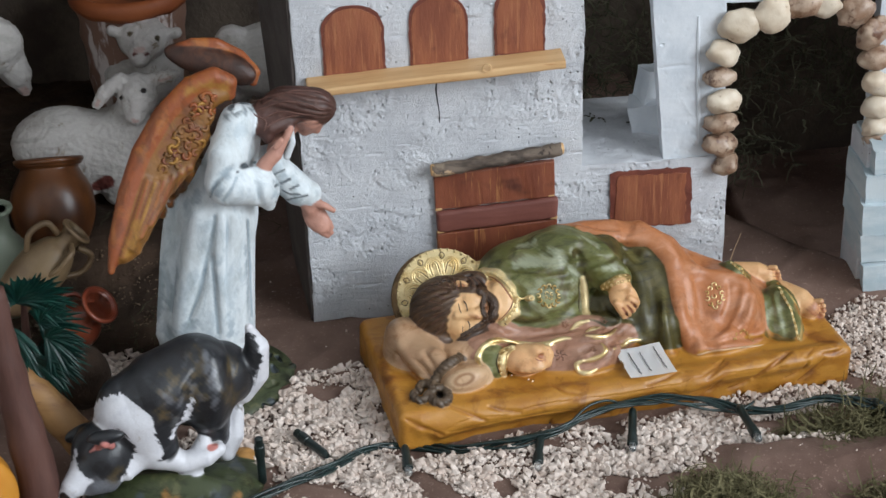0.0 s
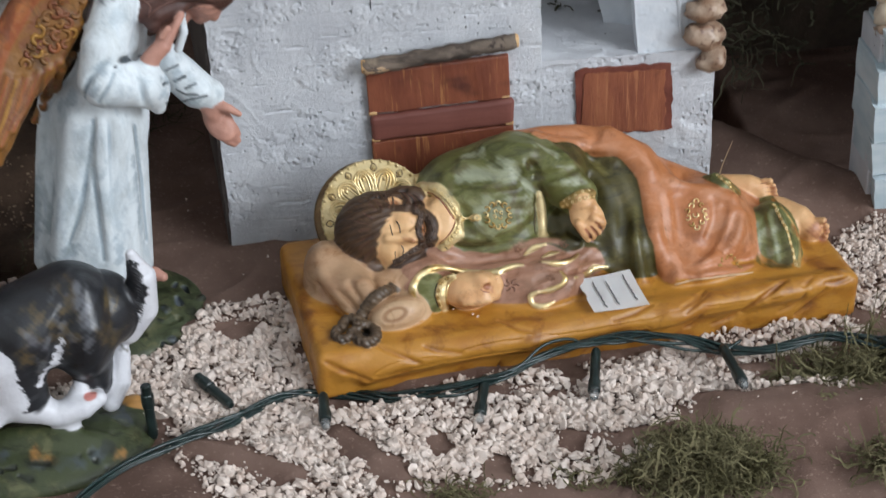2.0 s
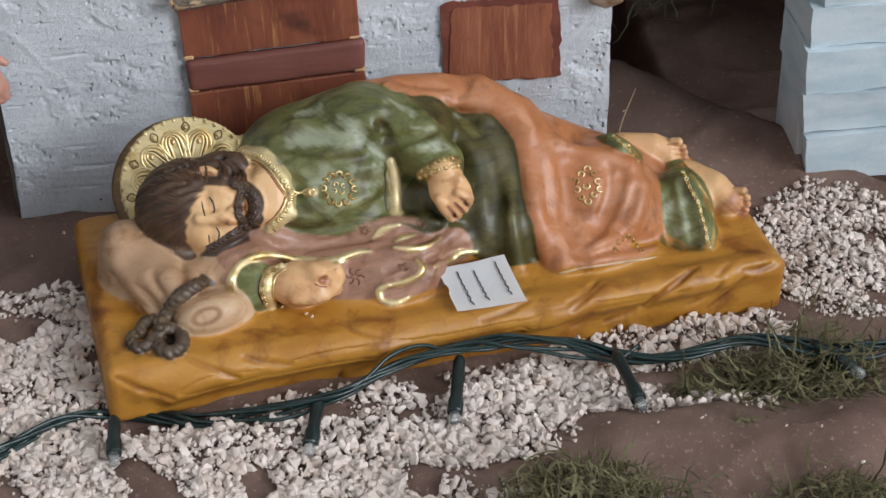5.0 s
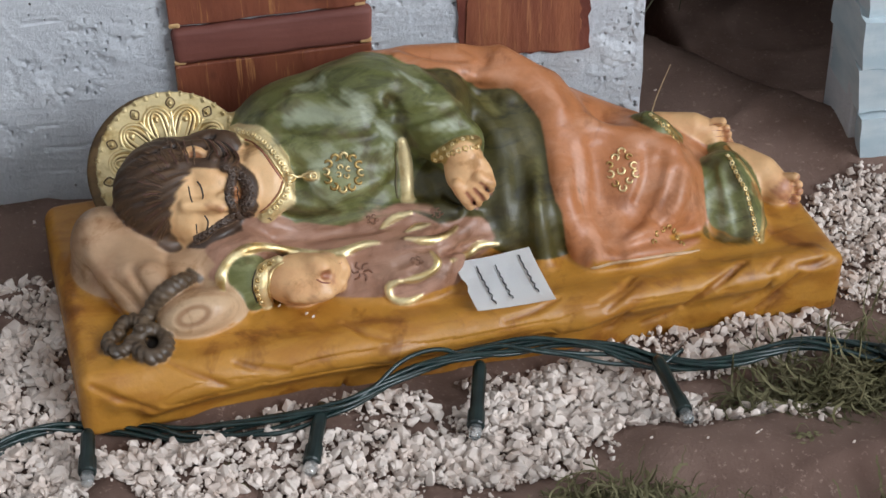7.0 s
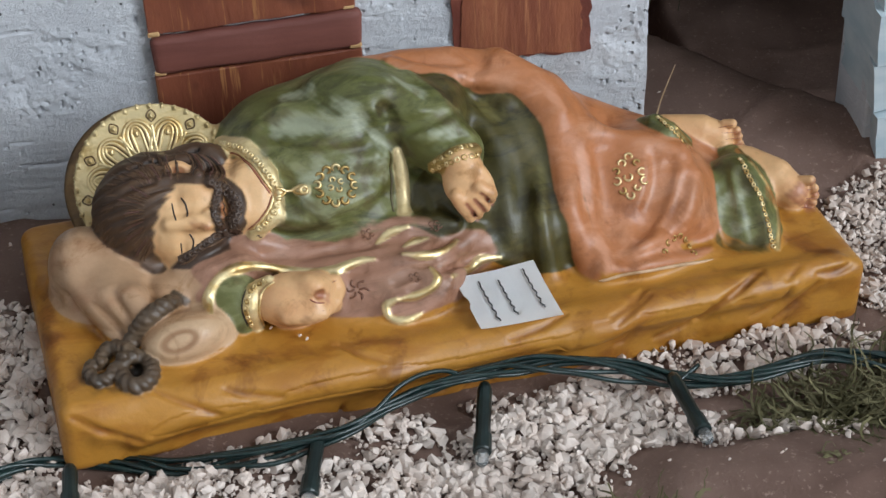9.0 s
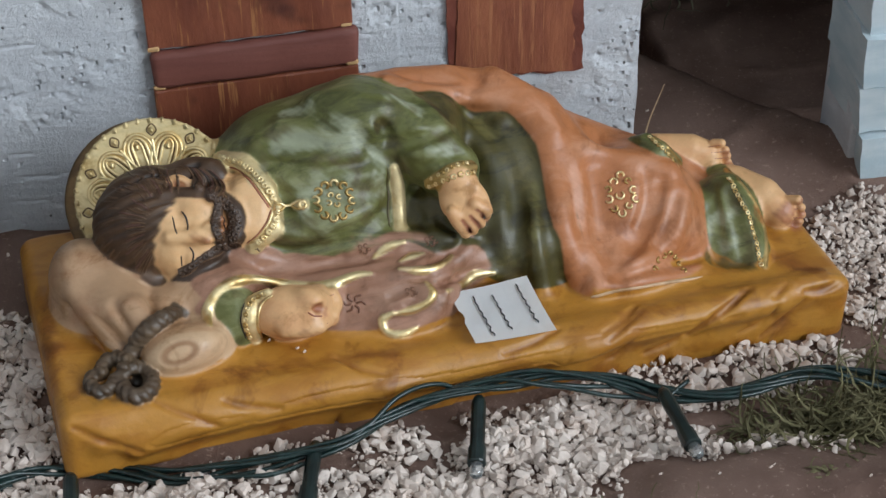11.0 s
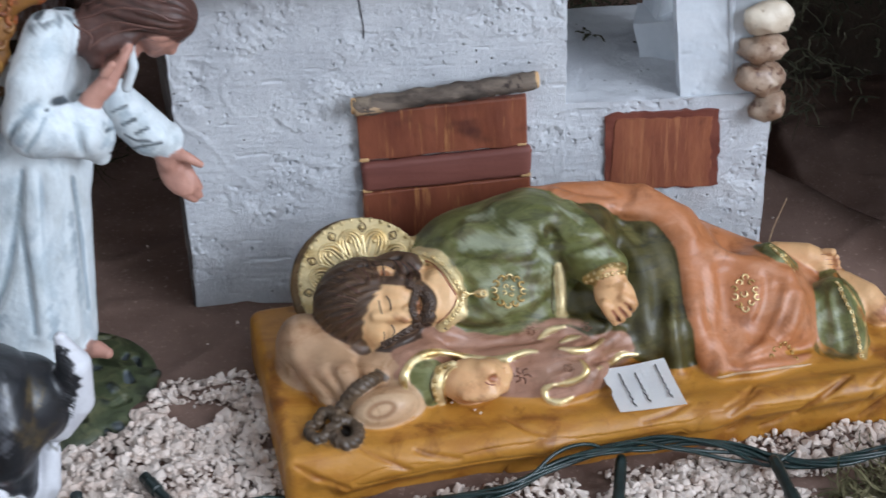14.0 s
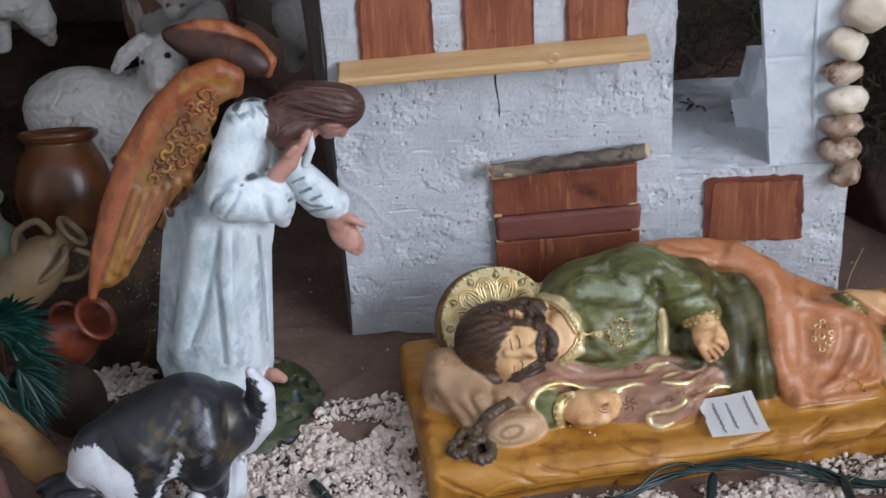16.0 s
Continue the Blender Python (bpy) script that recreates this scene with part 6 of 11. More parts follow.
    s.rod('green_shade', [(118, 51, 59.1, 2.4), (118.9, 46.1, 45.4, 2.4)], how='mist')
    s.rod('green_shade', [(86.5, 70.2, 71.9, 2), (87.4, 63.7, 65.2, 2)], how='mist')
    s.rod('green_shade', [(132.6, 57.8, 68, 2.4), (135.5, 55.3, 59.6, 2.4)], how='mist')
    s.rod('green_shade', [(87.7, 46, 47, 1.8), (103, 44.4, 42.7, 1.8)], how='mist')
    s.rod('green_shade', [(127.6, 60.4, 76.8, 1.8), (132.1, 61.3, 79.9, 1.8)], how='mist')
    s.bend('gold_dark', [(142.9, 47.3, 56.5, 2.2), (146.5, 43.7, 61, 2.7), (151.3, 42.6, 63.1, 2.7), (157.3, 44.1, 62.5, 2.2)], k=1)
    s.beads('gold', 'gold_dark', [(141.8, 45.1, 56.9), (145.6, 41.1, 61.2), (150.5, 40.3, 62.9), (157.1, 41.7, 62.1)], 1.9, 0.7, 0.42)
    s.beads('gold_dark', 'gold', [(141.8, 46.2, 59), (145.7, 42.4, 63.6), (150.7, 42, 65.3), (156.3, 43.4, 65)], 1.9, 0.6, 0.38)
    # belt end
    s.bend('gold_leaf', [(132.2, 56.4, 60.1, 1.6), (132.8, 55.5, 52.9, 2.6), (132.4, 52.4, 45.3, 2.6), (131.2, 47.6, 41, 2.2)], k=1)
    s.line('green_shade', [(129.6, 55.6, 61.1), (129, 53.7, 52.5), (127.5, 48.7, 44.1), (127.2, 46.8, 40.6)], 0.5, lift=0)
    # hand hanging from the sleeve
    s.rod('skin', [(151.2, 42.6, 60.1, 5.4), (153.7, 45, 53.3, 6.2)])
    s.egg('skin', (151.8, 39.3, 53.1), (7.8, 8, 4.8), (51.5, 17.6, -29.7), k=4)
    s.bend('skin', [(146.8, 33.9, 52.1, 2.5), (148.4, 33.1, 48, 2.2), (151.8, 34.3, 41.6, 1.8)], k=1.2)
    s.bend('skin', [(149.8, 33.9, 50.5, 2.5), (152.1, 33.1, 47.1, 2.2), (154.7, 34.3, 42.5, 1.8)], k=1.2)
    s.bend('skin', [(152.6, 33.6, 51.4, 2.5), (154.9, 32.8, 49, 2.2), (157.3, 34, 45, 1.8)], k=1.2)
    s.bend('skin', [(154.9, 33.5, 54.2, 2.5), (157.2, 32.7, 52.1, 2.2), (159.2, 33.9, 48.2, 1.8)], k=1.2)
    s.bend('skin', [(156, 37.9, 57.8, 2.4), (158.9, 36.9, 53.5, 2.2), (159, 31.9, 51.5, 1.7)], k=2.5)
    # gaps between fingers, cut in the dark lip colour as painted shade
    s.bend('lip', [(149.5, 31.2, 49.9, 0.25), (151.9, 31.3, 45.6, 0.55), (156, 39.9, 36, 0.25)], k=0.8, how='cut')
    s.bend('lip', [(152.4, 31.1, 51.2, 0.25), (154.8, 31.1, 47.5, 0.55), (156.7, 32.8, 43.8, 0.25)], k=0.8, how='cut')
    s.bend('lip', [(154.8, 31, 53.3, 0.25), (156.9, 30.6, 50.7, 0.55), (161.8, 41.2, 40.4, 0.25)], k=0.8, how='cut')
    # flower on the chest
    s.ring('gold', (114.4, 48.4, 55), 1.25, 0.55, 0.8, 5.6, 0.2, 8)
    s.ring('gold_dark', (114.1, 50.3, 57.5), 1.25, 0.55, 1.323598775598299, 6.123598775598299, 0.2, 8)
    s.ring('gold_dark', (112.1, 51.2, 60.1), 1.25, 0.55, 1.8471975511965977, 6.647197551196597, 0.2, 8)
    s.ring('gold', (109, 51.9, 61.3), 1.25, 0.55, 2.3707963267948964, 7.170796326794896, 0.2, 8)
    s.ring('gold_dark', (105.8, 52.2, 60.9), 1.25, 0.55, 2.8943951023931955, 7.6943951023931945, 0.2, 8)
    s.ring('gold_dark', (103.2, 52.1, 58.9), 1.25, 0.55, 3.4179938779914947, 8.217993877991495, 0.2, 8)
    s.ring('gold', (101.7, 50.6, 56.6), 1.25, 0.55, 3.941592653589793, 8.741592653589793, 0.2, 8)
    s.ring('gold_dark', (101.8, 47.9, 54.7), 1.25, 0.55, 4.465191429188092, 9.265191429188091, 0.2, 8)
    s.ring('gold_dark', (103.5, 45.4, 53.2), 1.25, 0.55, 4.98879020478639, 9.788790204786391, 0.2, 8)
    s.ring('gold', (106.4, 44.1, 52.3), 1.25, 0.55, 5.5123889803846895, 10.31238898038469, 0.2, 8)
    s.ring('gold_dark', (109.8, 44.3, 52.4), 1.25, 0.55, 6.035987755982989, 10.835987755982988, 0.2, 8)
    s.ring('gold_dark', (112.7, 45.9, 53.4), 1.25, 0.55, 6.559586531581287, 11.359586531581286, 0.2, 8)
    s.ring('gold', (110, 49.8, 56.7), 0.9, 0.42, 0.6, 5.6, 0.25, 7)
    s.ring('gold', (107.2, 50.6, 57.5), 0.9, 0.42, 2.1707963267948966, 7.170796326794896, 0.25, 7)
    s.ring('gold', (106, 48.7, 55.7), 0.9, 0.42, 3.741592653589793, 8.741592653589793, 0.25, 7)
    s.ring('gold', (108.8, 47.8, 55), 0.9, 0.42, 5.312388980384689, 10.31238898038469, 0.25, 7)
    # cloak spread in front of the chest
    s.egg('tan', (50.1, 44, 28.8), (9, 7, 9), (53.6, 1.7, -17.4), k=5)
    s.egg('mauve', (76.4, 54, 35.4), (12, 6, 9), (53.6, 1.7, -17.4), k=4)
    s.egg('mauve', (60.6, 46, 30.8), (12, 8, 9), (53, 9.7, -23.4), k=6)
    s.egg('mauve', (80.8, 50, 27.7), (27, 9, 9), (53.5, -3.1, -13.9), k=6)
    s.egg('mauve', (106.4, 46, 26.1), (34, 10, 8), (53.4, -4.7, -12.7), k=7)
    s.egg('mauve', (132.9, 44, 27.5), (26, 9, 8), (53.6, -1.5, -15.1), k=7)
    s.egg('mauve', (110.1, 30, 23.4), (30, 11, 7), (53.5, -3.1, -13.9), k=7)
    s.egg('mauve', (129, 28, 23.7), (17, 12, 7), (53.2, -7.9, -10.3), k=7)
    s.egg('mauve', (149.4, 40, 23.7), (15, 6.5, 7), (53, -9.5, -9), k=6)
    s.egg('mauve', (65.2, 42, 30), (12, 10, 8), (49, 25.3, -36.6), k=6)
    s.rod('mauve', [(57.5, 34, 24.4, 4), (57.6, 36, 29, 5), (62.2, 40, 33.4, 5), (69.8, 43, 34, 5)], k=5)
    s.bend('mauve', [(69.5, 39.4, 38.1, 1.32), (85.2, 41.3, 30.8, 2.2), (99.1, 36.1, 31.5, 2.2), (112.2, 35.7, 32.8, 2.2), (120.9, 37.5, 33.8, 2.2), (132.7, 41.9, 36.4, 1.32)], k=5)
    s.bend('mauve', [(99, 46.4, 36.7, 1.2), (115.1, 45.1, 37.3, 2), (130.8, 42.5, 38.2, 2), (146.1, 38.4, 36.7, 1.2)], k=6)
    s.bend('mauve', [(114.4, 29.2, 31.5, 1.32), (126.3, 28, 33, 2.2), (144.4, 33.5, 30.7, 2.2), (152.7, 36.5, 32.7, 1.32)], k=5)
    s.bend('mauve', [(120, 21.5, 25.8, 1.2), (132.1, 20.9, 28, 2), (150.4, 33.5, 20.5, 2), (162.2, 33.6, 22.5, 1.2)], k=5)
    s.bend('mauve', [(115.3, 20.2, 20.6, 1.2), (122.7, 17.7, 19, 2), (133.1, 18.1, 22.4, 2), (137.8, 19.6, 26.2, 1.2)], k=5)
    # dark mauve in these cuts paints the shade of the folds
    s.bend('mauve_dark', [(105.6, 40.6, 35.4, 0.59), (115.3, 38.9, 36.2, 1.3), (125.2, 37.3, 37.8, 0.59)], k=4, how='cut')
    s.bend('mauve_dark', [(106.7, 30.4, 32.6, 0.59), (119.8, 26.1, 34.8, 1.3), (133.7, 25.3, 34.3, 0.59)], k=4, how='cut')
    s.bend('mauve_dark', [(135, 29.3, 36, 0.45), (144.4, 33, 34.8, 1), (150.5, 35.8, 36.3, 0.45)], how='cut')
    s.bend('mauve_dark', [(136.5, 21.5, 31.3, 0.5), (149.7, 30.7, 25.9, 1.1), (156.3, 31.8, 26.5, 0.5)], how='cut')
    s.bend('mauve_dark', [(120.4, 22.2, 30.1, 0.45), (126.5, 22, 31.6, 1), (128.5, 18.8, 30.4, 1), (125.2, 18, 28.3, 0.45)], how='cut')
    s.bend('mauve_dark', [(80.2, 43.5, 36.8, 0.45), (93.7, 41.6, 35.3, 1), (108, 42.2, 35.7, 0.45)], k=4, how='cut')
    # paler mauve mists paint highlights along the ridges
    s.rod('mauve_lit', [(73.6, 39.7, 39.2, 2), (89.4, 41.3, 33.6, 2)], how='mist')
    s.rod('mauve_lit', [(114.6, 43, 40.1, 1.4), (126.3, 40.7, 40, 1.4)], how='mist')
    s.rod('mauve_lit', [(100.3, 29.9, 29.7, 2.4), (108.7, 24.2, 26.8, 2.4)], how='mist')
    s.rod('mauve_lit', [(142.2, 26.8, 28.6, 1.6), (154.6, 33.1, 25.9, 1.6)], how='mist')
    s.rod('mauve_lit', [(118.2, 16.1, 20.4, 1.6), (130.2, 15.3, 22.8, 1.6)], how='mist')
    s.bend('gold', [(56.2, 23.4, 32.4, 0.57), (57, 31.5, 32.5, 1.55), (61.8, 35.2, 37.2, 1.15), (69, 36.7, 38.9, 1.55), (78.1, 39, 35.7, 1.15), (87.4, 37.4, 32, 1.55), (95.6, 34.2, 32.7, 0.57)], k=1.6)
    s.bend('gold', [(95.5, 33.5, 32.8, 0.5), (102.2, 32.2, 32.9, 1.35), (110.4, 32.6, 34.3, 1), (115.6, 31.3, 34.6, 0.5)], k=1.6)
    s.bend('gold', [(119.1, 39.4, 34.9, 0.45), (123.9, 40, 38.2, 1.22), (130.3, 39.2, 39.6, 0.45)], k=1.6)
    s.bend('gold', [(127.2, 33.3, 35.6, 0.55), (131.5, 34.7, 35.6, 1.49), (136, 35.3, 35.5, 0.55)], k=1.6)
    s.bend('gold', [(125.5, 29, 35.9, 0.47), (133.3, 27.4, 34.5, 1.28), (139.9, 28.8, 34.1, 0.95), (146.2, 33.7, 33.3, 0.47)], k=1.6)
    s.bend('gold', [(161.2, 31.3, 24.1, 0.55), (154.3, 32.3, 24.3, 1.49), (149.8, 30.1, 23.1, 1.1), (140.1, 20.2, 28.9, 0.55)], k=1.6)
    s.bend('gold', [(133.3, 23, 32.1, 0.45), (134.7, 19.7, 30.2, 1.22), (131.9, 17.6, 28, 0.9), (126, 17.8, 26, 1.22), (120.2, 18.7, 25.3, 0.45)], k=1.6)
    s.bend('gold', [(119.5, 18.5, 25.7, 0.45), (115.9, 18.9, 23.3, 1.22), (116.3, 16.5, 20.1, 0.9), (121.2, 14.3, 18.9, 1.22), (126.8, 14.4, 20.4, 0.45)], k=1.6)
    s.ring('mauve_dark', (117.9, 41.3, 38), 0.7, 0.28, 0.0, 4.8, 0.1, 6)
    s.ring('mauve_dark', (116.9, 41.9, 39.3), 0.7, 0.28, 1.257, 6.0569999999999995, 0.1, 6)
    s.ring('mauve_dark', (114.9, 42.1, 39.1), 0.7, 0.28, 2.514, 7.314, 0.1, 6)
    s.ring('mauve_dark', (114.7, 41.8, 37.6), 0.7, 0.28, 3.771, 8.571, 0.1, 6)
    s.ring('mauve_dark', (116.6, 41.4, 36.9), 0.7, 0.28, 5.028, 9.828, 0.1, 6)
    s.ring('mauve_dark', (141.4, 36.9, 38.9), 0.7, 0.28, 0.0, 4.8, 0.1, 6)
    s.ring('mauve_dark', (140.4, 37.9, 39.8), 0.7, 0.28, 1.257, 6.0569999999999995, 0.1, 6)
    s.ring('mauve_dark', (138.4, 38.2, 39.6), 0.7, 0.28, 2.514, 7.314, 0.1, 6)
    s.ring('mauve_dark', (138.1, 37.4, 38.5), 0.7, 0.28, 3.771, 8.571, 0.1, 6)
    s.ring('mauve_dark', (140, 36.7, 38), 0.7, 0.28, 5.028, 9.828, 0.1, 6)
    s.ring('mauve_dark', (129.1, 21.4, 30.4), 0.7, 0.28, 0.0, 4.8, 0.1, 6)
    s.ring('mauve_dark', (128.3, 22.8, 31), 0.7, 0.28, 1.257, 6.0569999999999995, 0.1, 6)
    s.ring('mauve_dark', (126.4, 23.3, 30.6), 0.7, 0.28, 2.514, 7.314, 0.1, 6)
    s.ring('mauve_dark', (125.9, 21.9, 30), 0.7, 0.28, 3.771, 8.571, 0.1, 6)
    s.ring('mauve_dark', (127.7, 20.8, 29.8), 0.7, 0.28, 5.028, 9.828, 0.1, 6)
    s.line('mauve_dark', [(108.2, 25, 28), (110.1, 24.8, 28.4), (111.4, 23.7, 27.7)], 0.4, lift=0.15)
    s.line('mauve_dark', [(108, 25.5, 28.5), (108.6, 26.5, 29.7), (110.5, 26.4, 30.2)], 0.4, lift=0.15)
    s.line('mauve_dark', [(107.2, 25.8, 28.5), (106, 26.9, 29.3), (106.6, 28.2, 30.3)], 0.4, lift=0.15)
    s.line('mauve_dark', [(106.7, 25.5, 28), (104.8, 25.8, 27.6), (103.5, 26.9, 28.4)], 0.4, lift=0.15)
    s.line('mauve_dark', [(107, 25, 27.5), (106.3, 24.3, 26.2), (104.5, 24.5, 25.6)], 0.4, lift=0.15)
    s.line('mauve_dark', [(107.7, 24.8, 27.5), (108.9, 23.8, 26.6), (108.5, 23, 25.1)], 0.4, lift=0.15)
    # open hand in its cuff
    s.egg('green', (65.8, 33, 27.1), (9.5, 11.5, 8), (53.5, -3.1, -13.9), k=2)
    s.egg('skin', (85, 26, 29.2), (13.5, 9.6, 9), (53.5, -3.1, -13.9))
    s.bend('gold_leaf', [(78.1, 29.2, 36.9, 1.8), (73.2, 29.8, 33.8, 2.6), (70.3, 25.5, 29.8, 2.8), (71.9, 26.7, 20.3, 2.2)], k=1)
    s.beads('gold', 'gold_dark', [(76.4, 28.3, 37.8), (71.6, 27.9, 35.5), (68.6, 23.9, 31.4), (69.9, 24.2, 22.2)], 2.0, 0.75, 0.45)
    s.line('gold', [(79.5, 26.5, 37.5), (75.3, 26.1, 35.1), (72.9, 23.7, 30.2), (74.4, 26.6, 19.7)], 0.5, lift=0.2)
    s.line('ink', [(70.2, 29.6, 34.8), (67.3, 25.4, 30.6), (68.2, 23.8, 23.5)], 0.3, lift=0)
    s.bend('skin', [(90.1, 22.8, 37, 3), (97.8, 31.7, 30, 2.6), (101, 30.6, 30, 2)], k=4)
    s.bend('skin', [(92.4, 20.5, 36.1, 3), (99.1, 28.3, 29.2, 2.4), (100.8, 27.8, 27.2, 2)], k=4)
    s.bend('skin', [(90.5, 17.8, 29.9, 3), (95.6, 19.8, 27.6, 2.6), (99.4, 26.1, 23.9, 2)], k=4)
    s.bend('skin', [(81.4, 17.9, 28.8, 3), (87.7, 15.9, 28.2, 2.6), (93, 15.7, 28.4, 2)], k=2.5)
    s.bend('skin', [(100.4, 27.8, 32.2, 1.8), (101.4, 26.4, 29, 1.9), (99.1, 21.1, 28.1, 1.8)], k=1.5)
    s.egg('skin_dark', (93.5, 17.1, 35.5), (2.6, 1.6, 2), (53.4, -4.7, -12.7), k=1.2, how='cut')
    s.rod('lip', [(93.1, 18.9, 34.2, 1.1), (94.8, 18.7, 34, 1.1)], how='mist')
    s.line('lip', [(89.1, 17.1, 34.7), (91.1, 16.1, 33.5), (94.1, 16.7, 32.2)], 0.3, lift=0)
    s.line('lip', [(98.8, 24.1, 34.3), (100.6, 26.1, 33.1)], 0.3, lift=0)
    s.line('lip', [(92.9, 14.6, 30.7), (95.4, 15.6, 29.5)], 0.3, lift=0)
    s.rod('skin_dark', [(79.4, 18.9, 25, 1), (90, 13.4, 27.5, 1)], how='mist')
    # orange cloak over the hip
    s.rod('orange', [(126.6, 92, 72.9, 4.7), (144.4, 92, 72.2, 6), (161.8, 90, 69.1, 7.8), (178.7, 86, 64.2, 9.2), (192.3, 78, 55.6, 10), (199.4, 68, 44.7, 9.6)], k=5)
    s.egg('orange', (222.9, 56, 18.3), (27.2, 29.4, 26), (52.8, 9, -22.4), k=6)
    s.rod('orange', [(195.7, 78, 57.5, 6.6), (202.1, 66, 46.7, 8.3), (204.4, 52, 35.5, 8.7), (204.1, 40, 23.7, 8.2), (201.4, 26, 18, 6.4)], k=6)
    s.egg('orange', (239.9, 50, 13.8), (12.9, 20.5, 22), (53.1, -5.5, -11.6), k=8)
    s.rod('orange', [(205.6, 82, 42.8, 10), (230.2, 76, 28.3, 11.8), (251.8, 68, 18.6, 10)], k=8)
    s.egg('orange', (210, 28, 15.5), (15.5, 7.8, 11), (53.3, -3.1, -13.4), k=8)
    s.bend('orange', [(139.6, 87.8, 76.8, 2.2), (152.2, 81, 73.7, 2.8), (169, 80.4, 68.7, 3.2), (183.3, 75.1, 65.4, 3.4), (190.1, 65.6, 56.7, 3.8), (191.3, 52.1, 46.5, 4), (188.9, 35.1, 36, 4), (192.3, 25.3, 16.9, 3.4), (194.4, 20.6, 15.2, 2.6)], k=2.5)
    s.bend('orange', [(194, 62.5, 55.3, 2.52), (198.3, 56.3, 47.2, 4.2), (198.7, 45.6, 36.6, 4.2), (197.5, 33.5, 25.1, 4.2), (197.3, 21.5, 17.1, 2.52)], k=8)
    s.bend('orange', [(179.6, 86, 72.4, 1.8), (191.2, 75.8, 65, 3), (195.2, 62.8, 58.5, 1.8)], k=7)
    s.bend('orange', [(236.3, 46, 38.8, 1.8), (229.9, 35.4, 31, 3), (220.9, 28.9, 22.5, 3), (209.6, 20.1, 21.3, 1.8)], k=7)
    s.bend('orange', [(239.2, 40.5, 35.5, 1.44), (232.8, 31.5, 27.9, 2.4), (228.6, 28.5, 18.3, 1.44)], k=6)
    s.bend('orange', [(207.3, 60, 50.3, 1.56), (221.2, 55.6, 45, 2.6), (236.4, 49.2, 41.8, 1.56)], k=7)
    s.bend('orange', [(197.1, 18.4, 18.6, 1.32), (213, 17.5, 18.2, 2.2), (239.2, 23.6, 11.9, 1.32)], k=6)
    # creases cut in darker orange, with their shade in the colour
    s.bend('orange_shade', [(205.8, 50.3, 46.7, 0.9), (204.9, 39, 37, 2), (202.5, 27.1, 28.2, 2), (202.5, 18.7, 24, 0.9)], k=7, how='cut')
    s.bend('orange_shade', [(230.2, 42.5, 41.2, 0.85), (225, 34.7, 35.1, 1.9), (217.4, 28.8, 27.2, 1.9), (207.2, 22.4, 25.3, 0.85)], k=5, how='cut')
    s.bend('orange_shade', [(234.5, 36.6, 37.8, 0.54), (228.5, 29.6, 31.4, 1.2), (222.9, 26.3, 26.2, 0.54)], k=4, how='cut')
    s.bend('orange_shade', [(226, 45.9, 43.7, 0.54), (222.9, 37.6, 36.1, 1.2), (218.2, 33.7, 29.9, 0.54)], k=5, how='cut')
    s.bend('orange_shade', [(167.4, 88.3, 76, 0.45), (172, 82.6, 73.4, 1), (168.4, 78.6, 71.7, 0.45)], k=5, how='cut')
    s.bend('orange_shade', [(206, 16.5, 22.2, 0.36), (220.1, 19.2, 21.8, 0.8), (239.2, 26.8, 15.6, 0.36)], k=5, how='cut')
    # fold highlights painted as lighter orange mists
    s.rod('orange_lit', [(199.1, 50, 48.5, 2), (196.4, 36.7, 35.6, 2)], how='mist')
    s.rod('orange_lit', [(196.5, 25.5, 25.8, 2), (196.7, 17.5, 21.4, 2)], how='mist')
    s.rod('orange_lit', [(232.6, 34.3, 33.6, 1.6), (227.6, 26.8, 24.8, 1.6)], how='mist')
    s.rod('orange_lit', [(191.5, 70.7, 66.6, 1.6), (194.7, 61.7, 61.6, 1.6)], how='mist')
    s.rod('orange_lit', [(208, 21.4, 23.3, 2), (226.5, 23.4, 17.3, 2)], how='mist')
    s.ring('gold', (216.6, 48.6, 43.4), 1.32, 0.5, 2.2707963267948967, 7.170796326794896, 0.2, 9)
    s.ring('gold_dark', (218.5, 45.6, 42.4), 1.1, 0.5, 1.742721878368537, 6.642721878368537, 0.2, 9)
    s.ring('gold', (219.3, 42.2, 40.5), 1.32, 0.5, 1.021750554396642, 5.921750554396642, 0.2, 9)
    s.ring('gold', (219.3, 39.7, 38.2), 1.32, 0.5, 0.4217003409948886, 5.321700340994888, 0.2, 9)
    s.ring('gold', (216.3, 38.6, 36.6), 1.1, 0.5, -0.19605538457134397, 4.7039446154286555, 0.2, 9)
    s.ring('gold', (213.3, 37.7, 34.4), 1.32, 0.5, -0.7536875822280324, 4.146312417771967, 0.2, 9)
    s.ring('gold_dark', (211.1, 39.8, 35.5), 1.1, 0.5, -1.237970160613116, 3.662029839386884, 0.2, 9)
    s.ring('gold', (210.1, 42.9, 37.8), 1.32, 0.5, -1.977945044588987, 2.9220549554110127, 0.2, 9)
    s.ring('gold_dark', (210.7, 45.6, 40.3), 1.1, 0.5, 3.4928216500058866, 8.392821650005885, 0.2, 9)
    s.ring('gold', (213.5, 47.3, 42), 1.32, 0.5, 2.7701430484750267, 7.670143048475026, 0.2, 9)
    s.ring('gold', (214.2, 42.4, 39.1), 1.4300000000000002, 0.5, -0.8707963267948966, 4.029203673205103, 0.2, 9)
    s.ring('gold_dark', (219.8, 19.8, 19.9), 1.0, 0.46, 1177, 1182.0, 0.2, 7)
    s.ring('gold_dark', (222.1, 22.8, 21.3), 1.0, 0.46, 1182, 1187.0, 0.2, 7)
    s.ring('gold_dark', (225.3, 25.1, 21), 1.0, 0.46, 1192, 1197.0, 0.2, 7)
